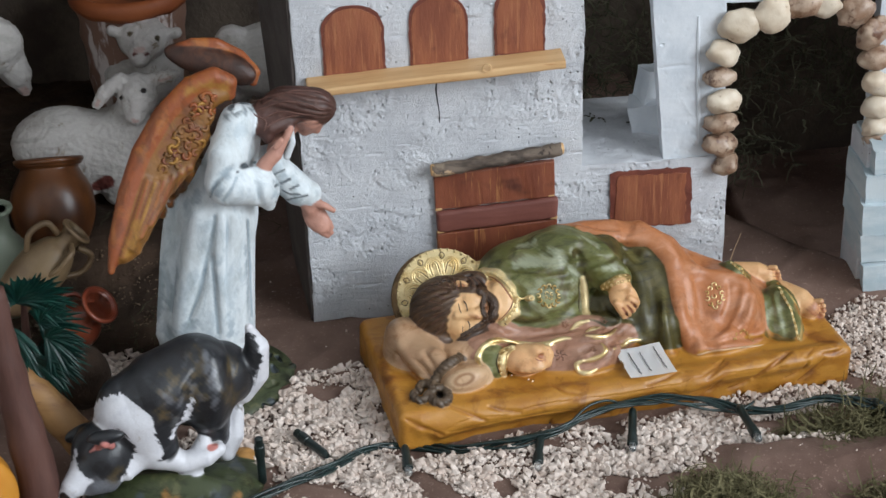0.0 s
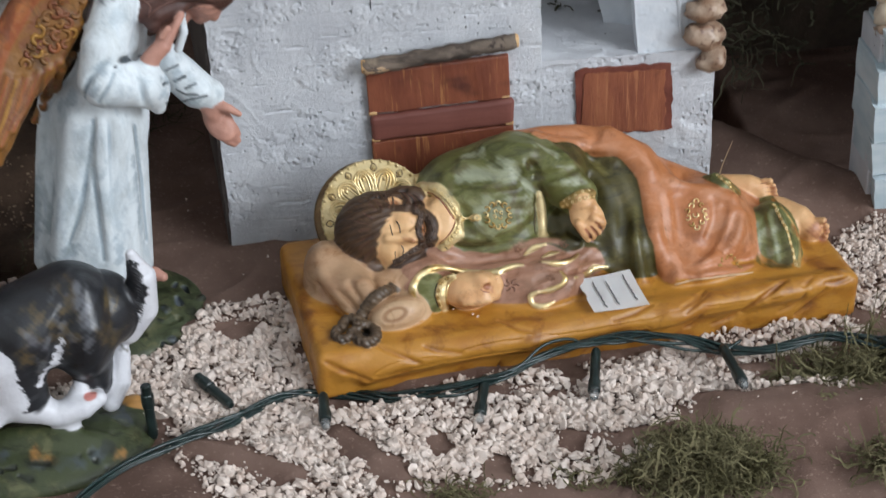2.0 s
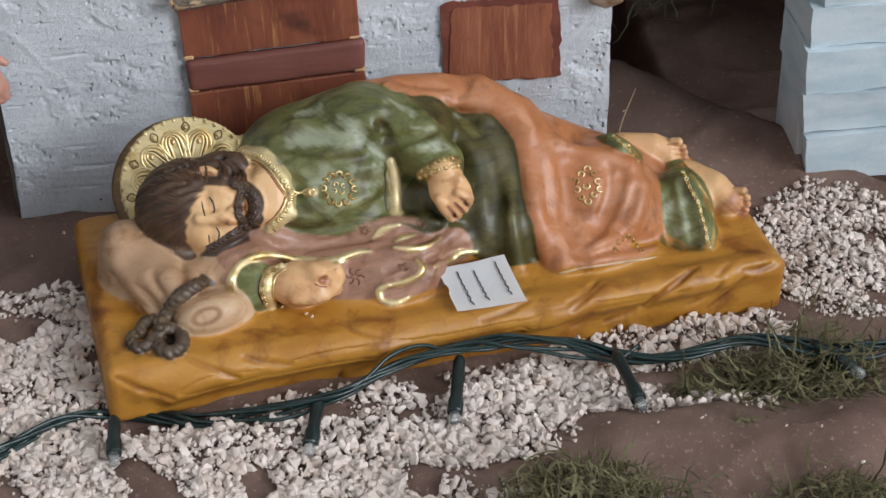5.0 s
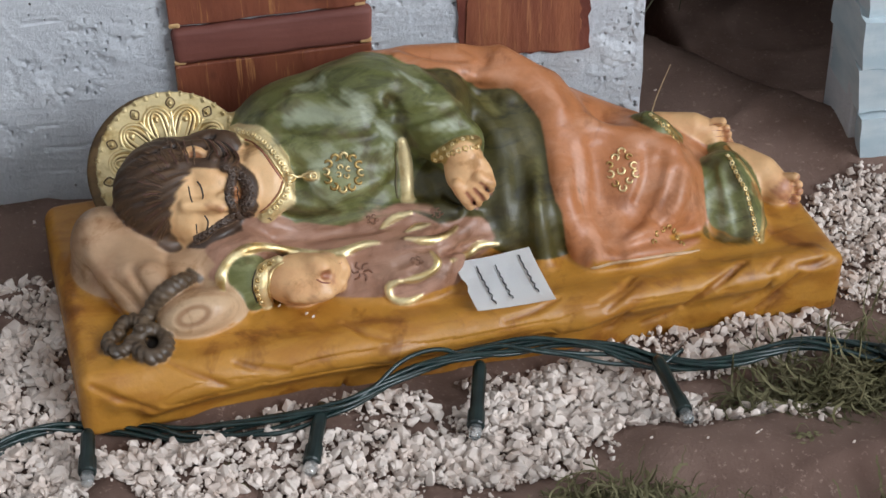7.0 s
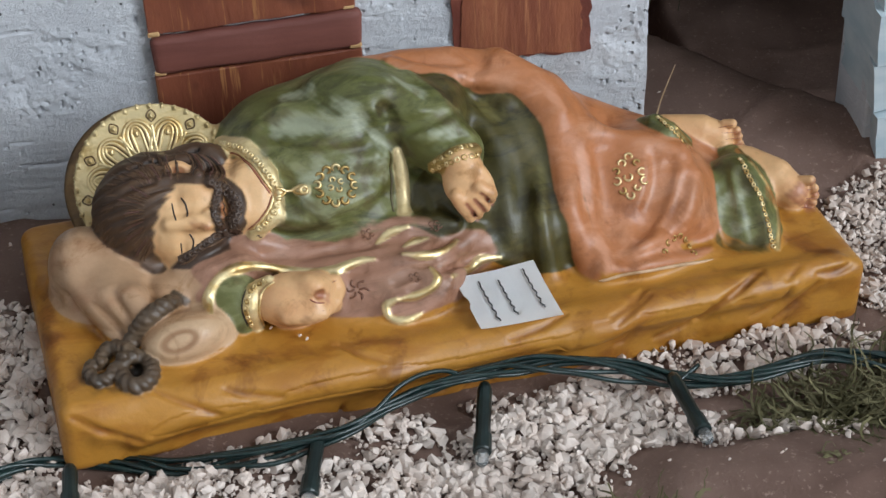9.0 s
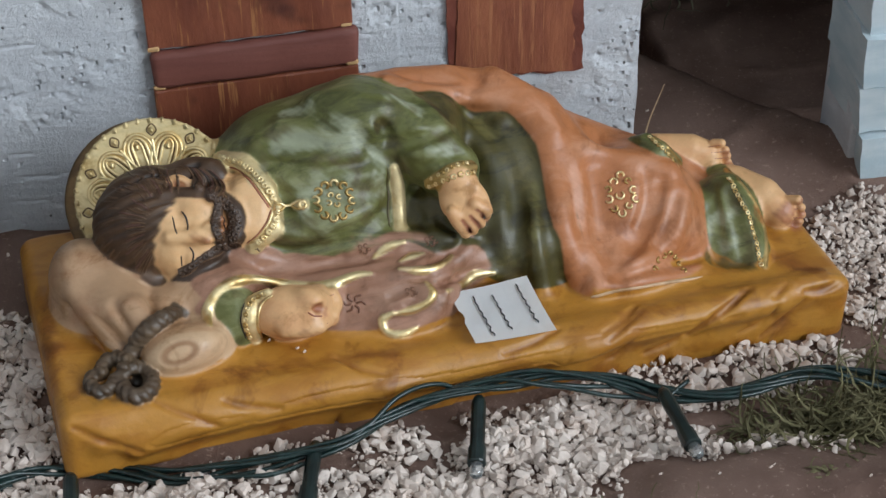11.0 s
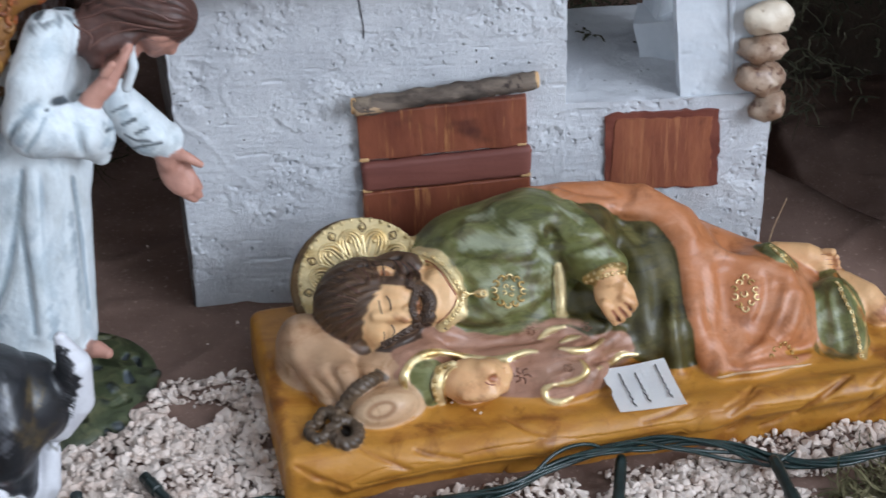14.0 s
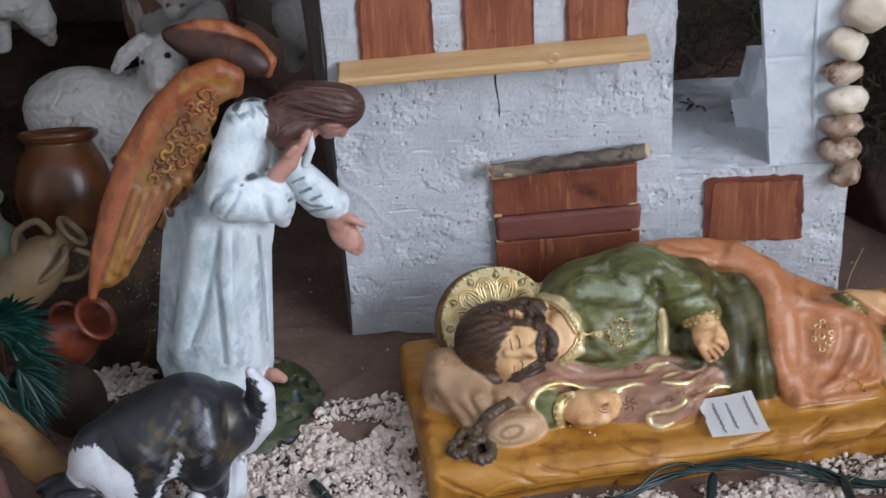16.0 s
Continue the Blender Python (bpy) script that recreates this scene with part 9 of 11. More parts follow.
    s.rod('tan_fur', [(-64.9, -164.5, 80.3, 1.06), (-62.6, -164.8, 77.3, 1.57), (-59.5, -165.2, 75.8, 0.47)], how='mist')
    s.rod('black', [(-42.6, -157.4, 70.8, 1.01), (-41.0, -157.9, 67.6, 1.09), (-38.4, -157.1, 64.6, 0.48)], how='mist')
    s.rod('tan_fur', [(-77.5, -175.7, 63.5, 0.50), (-78.5, -175.9, 61.5, 0.68), (-78.7, -175.8, 59.0, 0.47)], how='mist')
    s.rod('grey_fur', [(-64.5, -168.1, 67.8, 0.93), (-64.4, -168.7, 65.1, 0.72), (-63.2, -169.9, 63.1, 0.47)], how='mist')
    s.rod('tan_fur', [(-59.7, -159.6, 84.9, 0.50), (-58.6, -161.5, 83.5, 0.66), (-56.7, -162.5, 82.1, 0.47)], how='mist')
    s.rod('black', [(-64.1, -167.7, 69.3, 0.95), (-65.2, -168.3, 66.5, 1.82), (-65.1, -168.9, 63.5, 0.47)], how='mist')
    s.rod('tan_fur', [(-48.9, -170.0, 68.3, 0.54), (-46.1, -167.7, 62.5, 1.65), (-42.3, -160.5, 55.0, 0.48)], how='mist')
    s.rod('grey_fur', [(-67.9, -169.2, 63.7, 0.35), (-68.3, -169.4, 61.3, 1.86), (-67.9, -169.3, 58.8, 0.47)], how='mist')
    s.rod('tan_fur', [(-64.5, -156.9, 85.8, 0.52), (-63.0, -161.5, 82.9, 0.65), (-60.0, -163.5, 79.3, 0.47)], how='mist')
    s.rod('tan_fur', [(-65.8, -167.7, 71.0, 0.84), (-62.4, -169.3, 66.7, 0.80), (-57.4, -171.7, 64.9, 0.47)], how='mist')
    s.rod('black', [(-68.4, -169.8, 66.7, 0.57), (-65.6, -169.0, 62.3, 1.25), (-61.5, -171.0, 61.6, 0.47)], how='mist')
    s.rod('tan_fur', [(-81.9, -176.3, 63.0, 1.03), (-79.4, -175.9, 58.6, 1.35), (-75.9, -173.9, 54.5, 0.47)], how='mist')
    s.rod('grey_fur', [(-67.5, -169.0, 64.8, 0.60), (-67.0, -169.0, 61.1, 0.80), (-65.3, -169.9, 58.6, 0.47)], how='mist')
    s.rod('tan_fur', [(-40.2, -149.3, 75.9, 1.23), (-40.1, -151.9, 74.2, 0.66), (-38.9, -153.3, 71.9, 0.48)], how='mist')
    s.rod('tan_fur', [(-45.3, -165.4, 68.8, 0.99), (-45.0, -166.2, 66.3, 1.20), (-43.8, -163.4, 61.7, 0.48)], how='mist')
    s.rod('black', [(-68.7, -151.6, 87.2, 0.88), (-67.5, -158.3, 85.0, 0.76), (-64.4, -162.4, 82.1, 0.47)], how='mist')
    s.rod('tan_fur', [(-65.8, -168.8, 63.2, 1.09), (-65.7, -169.4, 60.4, 1.01), (-64.5, -170.2, 58.1, 0.47)], how='mist')
    s.rod('grey_fur', [(-76.8, -175.2, 59.1, 0.45), (-76.2, -173.9, 54.1, 1.68), (-74.6, -169.6, 47.7, 0.48)], how='mist')
    s.rod('tan_fur', [(-42.4, -160.9, 58.0, 0.83), (-42.3, -159.9, 52.8, 0.76), (-41.3, -146.0, 38.9, 0.49)], how='mist')
    s.rod('tan_fur', [(-43.0, -161.6, 61.4, 0.84), (-42.6, -161.0, 56.3, 1.52), (-41.3, -149.5, 44.1, 0.49)], how='mist')
    s.rod('black', [(-78.2, -175.6, 58.9, 0.58), (-77.2, -174.2, 53.5, 0.73), (-75.1, -169.1, 46.3, 0.48)], how='mist')
    s.rod('tan_fur', [(-58.2, -161.5, 83.5, 0.95), (-60.4, -163.4, 79.8, 1.83), (-60.9, -165.1, 75.3, 0.47)], how='mist')
    s.rod('grey_fur', [(-55.7, -161.3, 84.1, 0.71), (-56.2, -163.9, 80.0, 1.85), (-54.8, -167.0, 76.5, 0.47)], how='mist')
    s.rod('tan_fur', [(-44.3, -164.8, 66.2, 0.60), (-44.8, -166.2, 64.5, 1.64), (-44.6, -164.7, 60.6, 0.48)], how='mist')
    s.rod('tan_fur', [(-64.2, -168.2, 67.3, 0.81), (-64.3, -169.1, 63.7, 1.77), (-62.9, -170.6, 60.8, 0.47)], how='mist')
    s.rod('black', [(-60.4, -163.4, 79.8, 0.41), (-60.3, -164.5, 76.8, 1.62), (-59.0, -166.3, 74.6, 0.47)], how='mist')
    s.rod('tan_fur', [(-68.7, -170.2, 68.5, 0.97), (-67.1, -168.8, 65.0, 1.69), (-64.7, -169.0, 63.6, 0.47)], how='mist')
    s.rod('grey_fur', [(-66.0, -167.8, 73.6, 1.07), (-64.1, -168.0, 68.3, 1.53), (-60.3, -170.8, 66.2, 0.47)], how='mist')
    s.rod('tan_fur', [(-42.9, -150.1, 77.1, 1.26), (-44.4, -156.8, 75.6, 1.61), (-44.1, -160.2, 71.6, 0.48)], how='mist')
    s.rod('tan_fur', [(-70.4, -169.5, 75.6, 0.38), (-66.9, -168.6, 70.2, 1.58), (-62.0, -169.1, 67.9, 0.47)], how='mist')
    s.rod('black', [(-46.5, -168.0, 67.9, 1.04), (-44.1, -163.7, 60.8, 0.75), (-40.6, -158.9, 54.9, 0.48)], how='mist')
    s.rod('tan_fur', [(-78.1, -172.2, 74.7, 0.83), (-80.1, -174.8, 70.3, 1.17), (-80.2, -176.1, 64.6, 0.47)], how='mist')
    s.rod('grey_fur', [(-55.3, -157.1, 86.5, 0.55), (-55.4, -159.3, 85.7, 1.21), (-54.7, -160.9, 84.5, 0.47)], how='mist')
    s.rod('tan_fur', [(-40.5, -156.2, 70.1, 0.77), (-39.3, -157.6, 65.2, 0.67), (-36.4, -155.6, 58.7, 0.48)], how='mist')
    s.rod('tan_fur', [(-59.4, -162.2, 82.2, 0.70), (-61.9, -164.1, 78.7, 1.73), (-62.7, -165.6, 74.0, 0.47)], how='mist')
    s.rod('black', [(-68.7, -169.9, 64.4, 0.66), (-67.7, -169.1, 61.6, 1.13), (-65.9, -169.3, 60.3, 0.47)], how='mist')
    s.rod('tan_fur', [(-61.4, -167.1, 71.4, 0.46), (-63.1, -168.2, 68.6, 1.45), (-63.7, -169.0, 65.1, 0.47)], how='mist')
    s.rod('grey_fur', [(-70.6, -172.4, 68.1, 0.56), (-71.8, -173.5, 64.9, 1.57), (-71.7, -172.8, 60.1, 0.47)], how='mist')
    s.rod('grey_fur', [(-52.5, -165.6, 78.0, 0.94), (-51.5, -170.4, 69.8, 1.89), (-53.9, -171.7, 57.4, 0.95)], how='mist')
    s.rod('grey_fur', [(-53.3, -161.9, 83.2, 1.26), (-52.1, -166.9, 75.8, 1.89)], how='mist')
    s.rod('grey_fur', [(-79.9, -174.2, 71.8, 0.94), (-77.3, -175.1, 67.5, 1.56)], how='mist')
    s.rod('white_fur', [(-78.2, -172.5, 42.4, 2.22), (-71.1, -169.3, 49.9, 2.54), (-64.6, -168.9, 64.0, 0.95)], how='fur')
    s.rod('pink', [(-57.9, -168.0, 28.7, 2.57), (-56.6, -167.4, 28.9, 2.57)], how='dab')
    s.rod('pink', [(-123.7, -180.3, 42.5, 0.31), (-119.8, -178.9, 44.1, 1.57), (-114.1, -186.4, 51.8, 2.80), (-111.8, -177.8, 43.6, 1.57)], k=1.5)
    s.rod('ink', [(-141.1, -189.5, 20.0, 2.83), (-140.0, -190.0, 18.7, 2.84)], how='dab')
    s.rod('white_fur', [(-38.0, -140.0, 45.4, 6.53), (-29.8, -140.0, 58.0, 7.80), (-27.6, -142.0, 76.7, 7.07), (-30.5, -144.0, 91.7, 2.55)], k=4)
    s.rod('black', [(-32.0, -146.4, 85.9, 3.82), (-31.8, -147.7, 73.6, 7.05), (-34.6, -152.8, 64.9, 6.41), (-38.5, -157.2, 64.5, 5.10)], how='fur')
    s.line('black', [(-31.7, -146.3, 89.9), (-29.5, -147.0, 88.3), (-27.9, -147.1, 86.3)], 0.359533, lift=-0.12)
    s.line('black', [(-30.7, -146.8, 88.9), (-29.0, -147.2, 87.0), (-27.8, -147.3, 85.1)], 0.313298, lift=-0.12)
    s.line('black', [(-33.6, -143.4, 85.7), (-29.9, -147.4, 86.0), (-27.4, -147.5, 83.9)], 0.346361, lift=-0.12)
    s.line('black', [(-30.1, -147.2, 86.5), (-28.5, -147.6, 84.7), (-27.4, -147.8, 82.8)], 0.239977, lift=-0.12)
    s.line('black', [(-31.9, -146.6, 85.0), (-29.1, -147.8, 83.6), (-27.1, -148.0, 81.6)], 0.287498, lift=-0.12)
    s.line('black', [(-30.8, -147.3, 84.1), (-28.5, -148.0, 82.4), (-27.0, -148.2, 80.4)], 0.305983, lift=-0.12)
    s.line('black', [(-31.4, -147.1, 82.7), (-28.7, -148.1, 81.2), (-26.8, -148.5, 79.3)], 0.393854, lift=-0.12)
    s.line('black', [(-30.1, -147.8, 81.8), (-28.1, -148.3, 80.0), (-26.8, -148.9, 78.3)], 0.322361, lift=-0.12)
    s.line('black', [(-30.1, -147.9, 80.6), (-28.1, -148.7, 78.9), (-26.7, -149.0, 77.1)], 0.318164, lift=-0.12)
    s.line('black', [(-31.7, -147.3, 79.0), (-28.6, -148.9, 77.8), (-26.5, -148.9, 75.7)], 0.244048, lift=-0.12)
    s.line('black', [(-30.8, -148.1, 78.2), (-28.3, -149.0, 76.6), (-26.6, -148.8, 74.3)], 0.347037, lift=-0.12)
    s.line('black', [(-29.1, -148.9, 77.2), (-27.7, -149.0, 75.2), (-26.7, -148.7, 73.0)], 0.358804, lift=-0.12)
    s.line('black', [(-30.6, -148.4, 75.7), (-28.3, -148.9, 73.9), (-26.7, -148.6, 71.6)], 0.310749, lift=-0.12)
    s.line('black', [(-31.4, -148.0, 74.3), (-28.6, -148.8, 72.6), (-26.7, -148.5, 70.2)], 0.362721, lift=-0.12)
    s.line('black', [(-29.5, -148.7, 73.2), (-28.0, -148.7, 71.1), (-27.0, -148.4, 68.9)], 0.310099, lift=-0.12)
    s.line('black', [(-29.6, -148.6, 71.9), (-28.1, -148.6, 69.8), (-27.1, -148.3, 67.5)], 0.289388, lift=-0.12)
    s.line('black', [(-30.9, -148.2, 70.5), (-28.7, -148.5, 68.5), (-27.3, -148.2, 66.2)], 0.223852, lift=-0.12)
    s.line('black', [(-31.0, -148.3, 69.2), (-28.9, -148.4, 67.1), (-27.5, -148.1, 64.8)], 0.301004, lift=-0.12)
    s.line('black', [(-32.5, -148.6, 68.3), (-29.6, -148.4, 65.9), (-27.7, -148.1, 63.5)], 0.386463, lift=-0.12)
    s.line('black', [(-31.8, -148.7, 67.0), (-29.6, -148.4, 64.6), (-28.0, -148.0, 62.2)], 0.315412, lift=-0.12)
    s.line('black', [(-33.3, -149.9, 66.6), (-30.3, -148.6, 63.5), (-28.3, -148.0, 60.8)], 0.388713, lift=-0.12)
    s.line('black', [(-34.4, -151.7, 66.7), (-31.0, -148.9, 62.4), (-28.6, -147.9, 59.5)], 0.397845, lift=-0.12)
    s.line('black', [(-32.6, -150.0, 64.0), (-30.5, -148.6, 60.9), (-29.1, -147.9, 58.3)], 0.249996, lift=-0.12)
    s.line('black', [(-35.0, -153.3, 65.2), (-31.7, -149.4, 60.2), (-29.3, -147.9, 56.9)], 0.233929, lift=-0.12)
    s.line('black', [(-33.8, -152.1, 63.0), (-31.5, -149.0, 58.6), (-29.9, -147.7, 55.6)], 0.352518, lift=-0.12)
    s.line('black', [(-34.4, -153.2, 62.5), (-32.0, -149.3, 57.5), (-30.3, -147.5, 54.2)], 0.289974, lift=-0.12)
    s.rod('moss_dark', [(-52.4, -177.4, 6.4, 2.1), (-46.5, -181.0, 6.4, 2.7)], how="mist")
    s.rod('moss_blue', [(-121.8, -167.1, 5.1, 1.4), (-122.6, -171.5, 5.1, 2.2)], how="mist")
    s.rod('moss', [(-98.1, -152.8, 7.1, 2.9), (-102.4, -155.0, 7.1, 3.6)], how="mist")
    s.rod('moss_blue', [(-83.9, -187.9, 6.6, 2.7), (-81.6, -189.0, 6.6, 3.3)], how="mist")
    s.rod('moss_ochre', [(-81.1, -148.0, 6.6, 2.8), (-82.2, -144.1, 6.6, 2.4)], how="mist")
    s.rod('moss_dark', [(-64.3, -155.3, 7.4, 2.5), (-63.2, -160.2, 7.4, 2.1)], how="mist")
    s.rod('moss_blue', [(-65.0, -189.0, 5.5, 2.7), (-73.3, -188.1, 5.5, 2.2)], how="mist")
    s.rod('moss', [(-89.5, -192.8, 4.8, 2.2), (-94.5, -188.3, 4.8, 2.2)], how="mist")
    s.rod('moss_blue', [(-42.7, -157.7, 4.3, 1.2), (-50.5, -158.1, 4.3, 3.3)], how="mist")
    s.rod('moss_ochre', [(-48.1, -184.9, 4.0, 1.1), (-45.5, -181.5, 4.0, 2.2)], how="mist")
    s.rod('moss_dark', [(-81.2, -187.9, 6.6, 1.6), (-90.1, -185.3, 6.6, 3.0)], how="mist")
    s.rod('moss_blue', [(-51.6, -181.3, 5.6, 1.3), (-56.7, -183.7, 5.6, 3.9)], how="mist")
    s.rod('moss', [(-74.2, -151.4, 7.2, 1.7), (-81.7, -152.1, 7.2, 3.2)], how="mist")
    s.rod('moss_blue', [(-99.7, -183.1, 6.9, 1.3), (-99.9, -181.2, 6.9, 2.9)], how="mist")
    s.rod('moss_ochre', [(-125.3, -181.2, 2.1, 1.3), (-129.5, -181.2, 2.1, 3.1)], how="mist")
    s.rod('moss_dark', [(-50.0, -182.3, 5.1, 2.3), (-51.5, -179.5, 5.1, 3.7)], how="mist")
    s.rod('moss_blue', [(-89.7, -151.0, 7.2, 1.5), (-92.3, -147.1, 7.2, 2.5)], how="mist")
    s.rod('moss', [(-110.7, -186.6, 4.6, 2.9), (-117.6, -183.9, 4.6, 2.7)], how="mist")
    s.rod('moss_blue', [(-48.9, -152.6, 4.6, 2.7), (-47.4, -157.1, 4.6, 3.9)], how="mist")
    s.rod('moss_ochre', [(-113.0, -151.0, 4.6, 2.4), (-117.3, -151.9, 4.6, 2.7)], how="mist")
    s.rod('moss_dark', [(-59.3, -158.4, 7.3, 2.4), (-60.9, -154.7, 7.3, 2.1)], how="mist")
    s.rod('moss_blue', [(-91.6, -150.3, 6.9, 2.9), (-86.4, -146.3, 6.9, 3.0)], how="mist")
    s.rod('moss', [(-53.3, -154.5, 5.9, 1.5), (-61.8, -153.8, 5.9, 2.6)], how="mist")
    s.rod('moss_blue', [(-52.0, -153.2, 5.4, 2.9), (-44.0, -153.5, 5.4, 2.2)], how="mist")
    s.rod('moss_ochre', [(-78.7, -185.6, 7.2, 2.1), (-86.2, -180.7, 7.2, 3.1)], how="mist")
    s.rod('moss_dark', [(-112.1, -160.3, 6.6, 2.1), (-103.6, -161.0, 6.6, 2.4)], how="mist")
    s.rod('moss_blue', [(-130.2, -170.7, 2.0, 1.8), (-127.8, -166.5, 2.0, 2.7)], how="mist")
    s.rod('moss', [(-67.6, -190.2, 5.3, 1.3), (-75.6, -185.9, 5.3, 2.9)], how="mist")
    s.rod('moss_blue', [(-127.3, -157.5, 2.0, 2.1), (-127.3, -159.7, 2.0, 3.5)], how="mist")
    s.rod('moss_ochre', [(-83.4, -144.9, 5.6, 2.5), (-81.6, -148.6, 5.6, 2.4)], how="mist")
    s.rod('moss_dark', [(-96.9, -193.3, 3.9, 1.2), (-88.0, -197.0, 3.9, 2.3)], how="mist")
    s.rod('moss_blue', [(-50.8, -155.9, 5.7, 2.2), (-44.4, -159.2, 5.7, 3.4)], how="mist")
    s.rod('moss', [(-50.3, -152.8, 5.0, 1.5), (-52.9, -157.3, 5.0, 3.4)], how="mist")
    s.rod('moss_blue', [(-49.9, -148.9, 3.6, 1.7), (-48.2, -147.5, 3.6, 3.0)], how="mist")
    s.rod("moss_dark", [(-47.8, -189.5, 2.7, 0.8), (-51.3, -190.8, 2.7, 1.6)], k=1.5, how="cut")
    s.rod("moss_dark", [(-57.9, -182.5, 7.4, 0.8), (-59.2, -183.2, 7.4, 1.6)], k=1.5, how="cut")
    s.rod("moss_dark", [(-48.7, -171.1, 7.4, 0.8), (-46.2, -169.1, 7.4, 1.6)], k=1.5, how="cut")
    s.rod("moss_dark", [(-86.3, -187.0, 7.8, 0.8), (-79.2, -188.5, 7.8, 1.6)], k=1.5, how="cut")
    s.rod("moss_dark", [(-55.6, -189.6, 4.9, 0.8), (-56.9, -186.9, 4.9, 1.6)], k=1.5, how="cut")
    s.rod("moss_dark", [(-99.0, -188.7, 6.6, 0.8), (-95.3, -188.7, 6.6, 1.6)], k=1.5, how="cut")
    s.rod("moss_dark", [(-92.4, -193.7, 5.2, 0.8), (-87.6, -196.4, 5.2, 1.6)], k=1.5, how="cut")
    s.rod("moss_dark", [(-113.2, -167.3, 7.8, 0.8), (-108.6, -165.1, 7.8, 1.6)], k=1.5, how="cut")
    s.rod("moss_dark", [(-65.4, -184.9, 7.7, 0.8), (-64.8, -185.0, 7.7, 1.6)], k=1.5, how="cut")
    s.rod("moss_dark", [(-56.3, -153.3, 7.1, 0.8), (-48.7, -150.4, 7.1, 1.6)], k=1.5, how="cut")
    s.rod("moss_dark", [(-78.5, -139.1, 3.6, 0.8), (-76.0, -140.0, 3.6, 1.6)], k=1.5, how="cut")
    s.rod("moss_dark", [(-103.9, -185.3, 7.0, 0.8), (-107.5, -189.2, 7.0, 1.6)], k=1.5, how="cut")
    s.rod("moss_dark", [(-105.5, -189.7, 5.4, 0.8), (-101.6, -189.7, 5.4, 1.6)], k=1.5, how="cut")
    s.rod("moss_dark", [(-116.0, -158.9, 6.7, 0.8), (-112.2, -159.9, 6.7, 1.6)], k=1.5, how="cut")
    s.rod("moss_dark", [(-119.6, -184.0, 4.2, 0.8), (-120.5, -182.6, 4.2, 1.6)], k=1.5, how="cut")
    s.rod("moss_dark", [(-48.5, -159.6, 6.9, 0.8), (-43.0, -162.4, 6.9, 1.6)], k=1.5, how="cut")
    return s.mesh("dog_figurine", 0.65, COAT)


def resting_sheep():
    s = Clay(PAINTS)
    s.egg('wool', (-150.8, 140.0, 70.0), (41.1, 29.2, 24.0), (58.9, 6.9, -9.6), k=6)
    s.egg('wool', (-115.9, 136.0, 65.3), (28.5, 31.6, 20.0), (59.1, 1.8, -6.5), k=8)
    s.rod('wool', [(-119.1, 140.0, 72.4, 21.74), (-103.4, 137.0, 88.0, 17.26), (-99.6, 135.0, 103.9, 14.02)], k=8)
    s.egg('wool_face', (-99.2, 130.0, 112.7), (13.1, 13.9, 11.0), (59.1, 1.8, -6.5), k=4)
    s.rod('wool_face', [(-98.4, 124.0, 111.3, 10.02), (-101.2, 118.0, 101.6, 6.55)], k=5)
    s.rod('wool_face', [(-109.8, 132.0, 123.4, 4.62), (-121.4, 132.0, 113.7, 5.02), (-127.4, 132.0, 105.6, 3.49)])
    s.rod('wool_face', [(-88.7, 132.0, 120.7, 4.63), (-76.5, 136.0, 120.8, 4.26), (-71.7, 136.0, 122.5, 2.32)])
    s.rod('pale_pink', [(-125.9, 128.1, 109.6, 1.54), (-127.5, 128.5, 106.5, 1.55)], how='dab')
    s.rod('pale_pink', [(-82.5, 129.3, 121.0, 1.16), (-75.6, 131.8, 121.4, 1.16)], how='dab')
    s.rod('ink', [(-94.0, 117.0, 120.6, 1.53), (-93.8, 119.0, 119.7, 1.53)], k=1)
    s.rod('ink', [(-109.6, 120.0, 115.5, 1.34), (-109.4, 122.0, 114.1, 1.34)], k=1)
    s.rod('pale_pink', [(-102.6, 111.6, 101.0, 1.53), (-100.1, 111.8, 99.9, 1.54)], how='dab')
    s.rod('wool', [(-119.5, 126.0, 48.5, 9.49), (-122.6, 124.0, 38.6, 7.13)], k=5)
    s.rod('wool', [(-154.2, 130.0, 54.1, 13.42), (-143.0, 126.0, 48.4, 10.26)], k=5)
    s.rod('maroon', [(-126.0, 113.8, 54.8, 5.08), (-132.9, 116.3, 50.5, 4.70)], how='dab')
    return s.mesh("sheep_figurine", 1.2, WOOL, 0.9, 2.6)


def facing_sheep():
    s = Clay(PAINTS)
    s.egg('wool', (-101.5, 236.0, 78.4), (29.4, 25.2, 22.0), (59.1, 1.8, -6.5), k=6)
    s.egg('wool_face', (-97.9, 222.0, 112.7), (18.9, 16.4, 14.0), (59.1, 1.8, -6.5), k=5)
    s.rod('wool_face', [(-98.4, 212.0, 109.6, 11.45), (-100.5, 208.0, 104.9, 8.17)], k=5)
    s.rod('wool_face', [(-114.1, 222.0, 117.6, 4.10), (-119.4, 222.0, 120.7, 4.09)])
    s.rod('wool_face', [(-80.1, 222.0, 114.8, 4.11), (-73.5, 222.0, 115.2, 4.11)])
    s.rod('tan_fur', [(-106.4, 212.5, 121.2, 2.04), (-106.0, 212.3, 121.2, 2.04)], how='dab')
    s.rod('tan_fur', [(-87.0, 210.3, 117.0, 2.04), (-86.6, 210.5, 116.9, 2.04)], how='dab')
    s.rod('pale_pink', [(-102.7, 203.0, 111.8, 2.03), (-97.8, 202.2, 112.6, 2.03)], how='dab')
    s.rod('maroon', [(-104.7, 202.4, 109.1, 1.22), (-94.2, 202.7, 108.6, 1.22)], how='dab')
    return s.mesh("sheep_figurine", 1.4, WOOL, 0.6, 3.0)


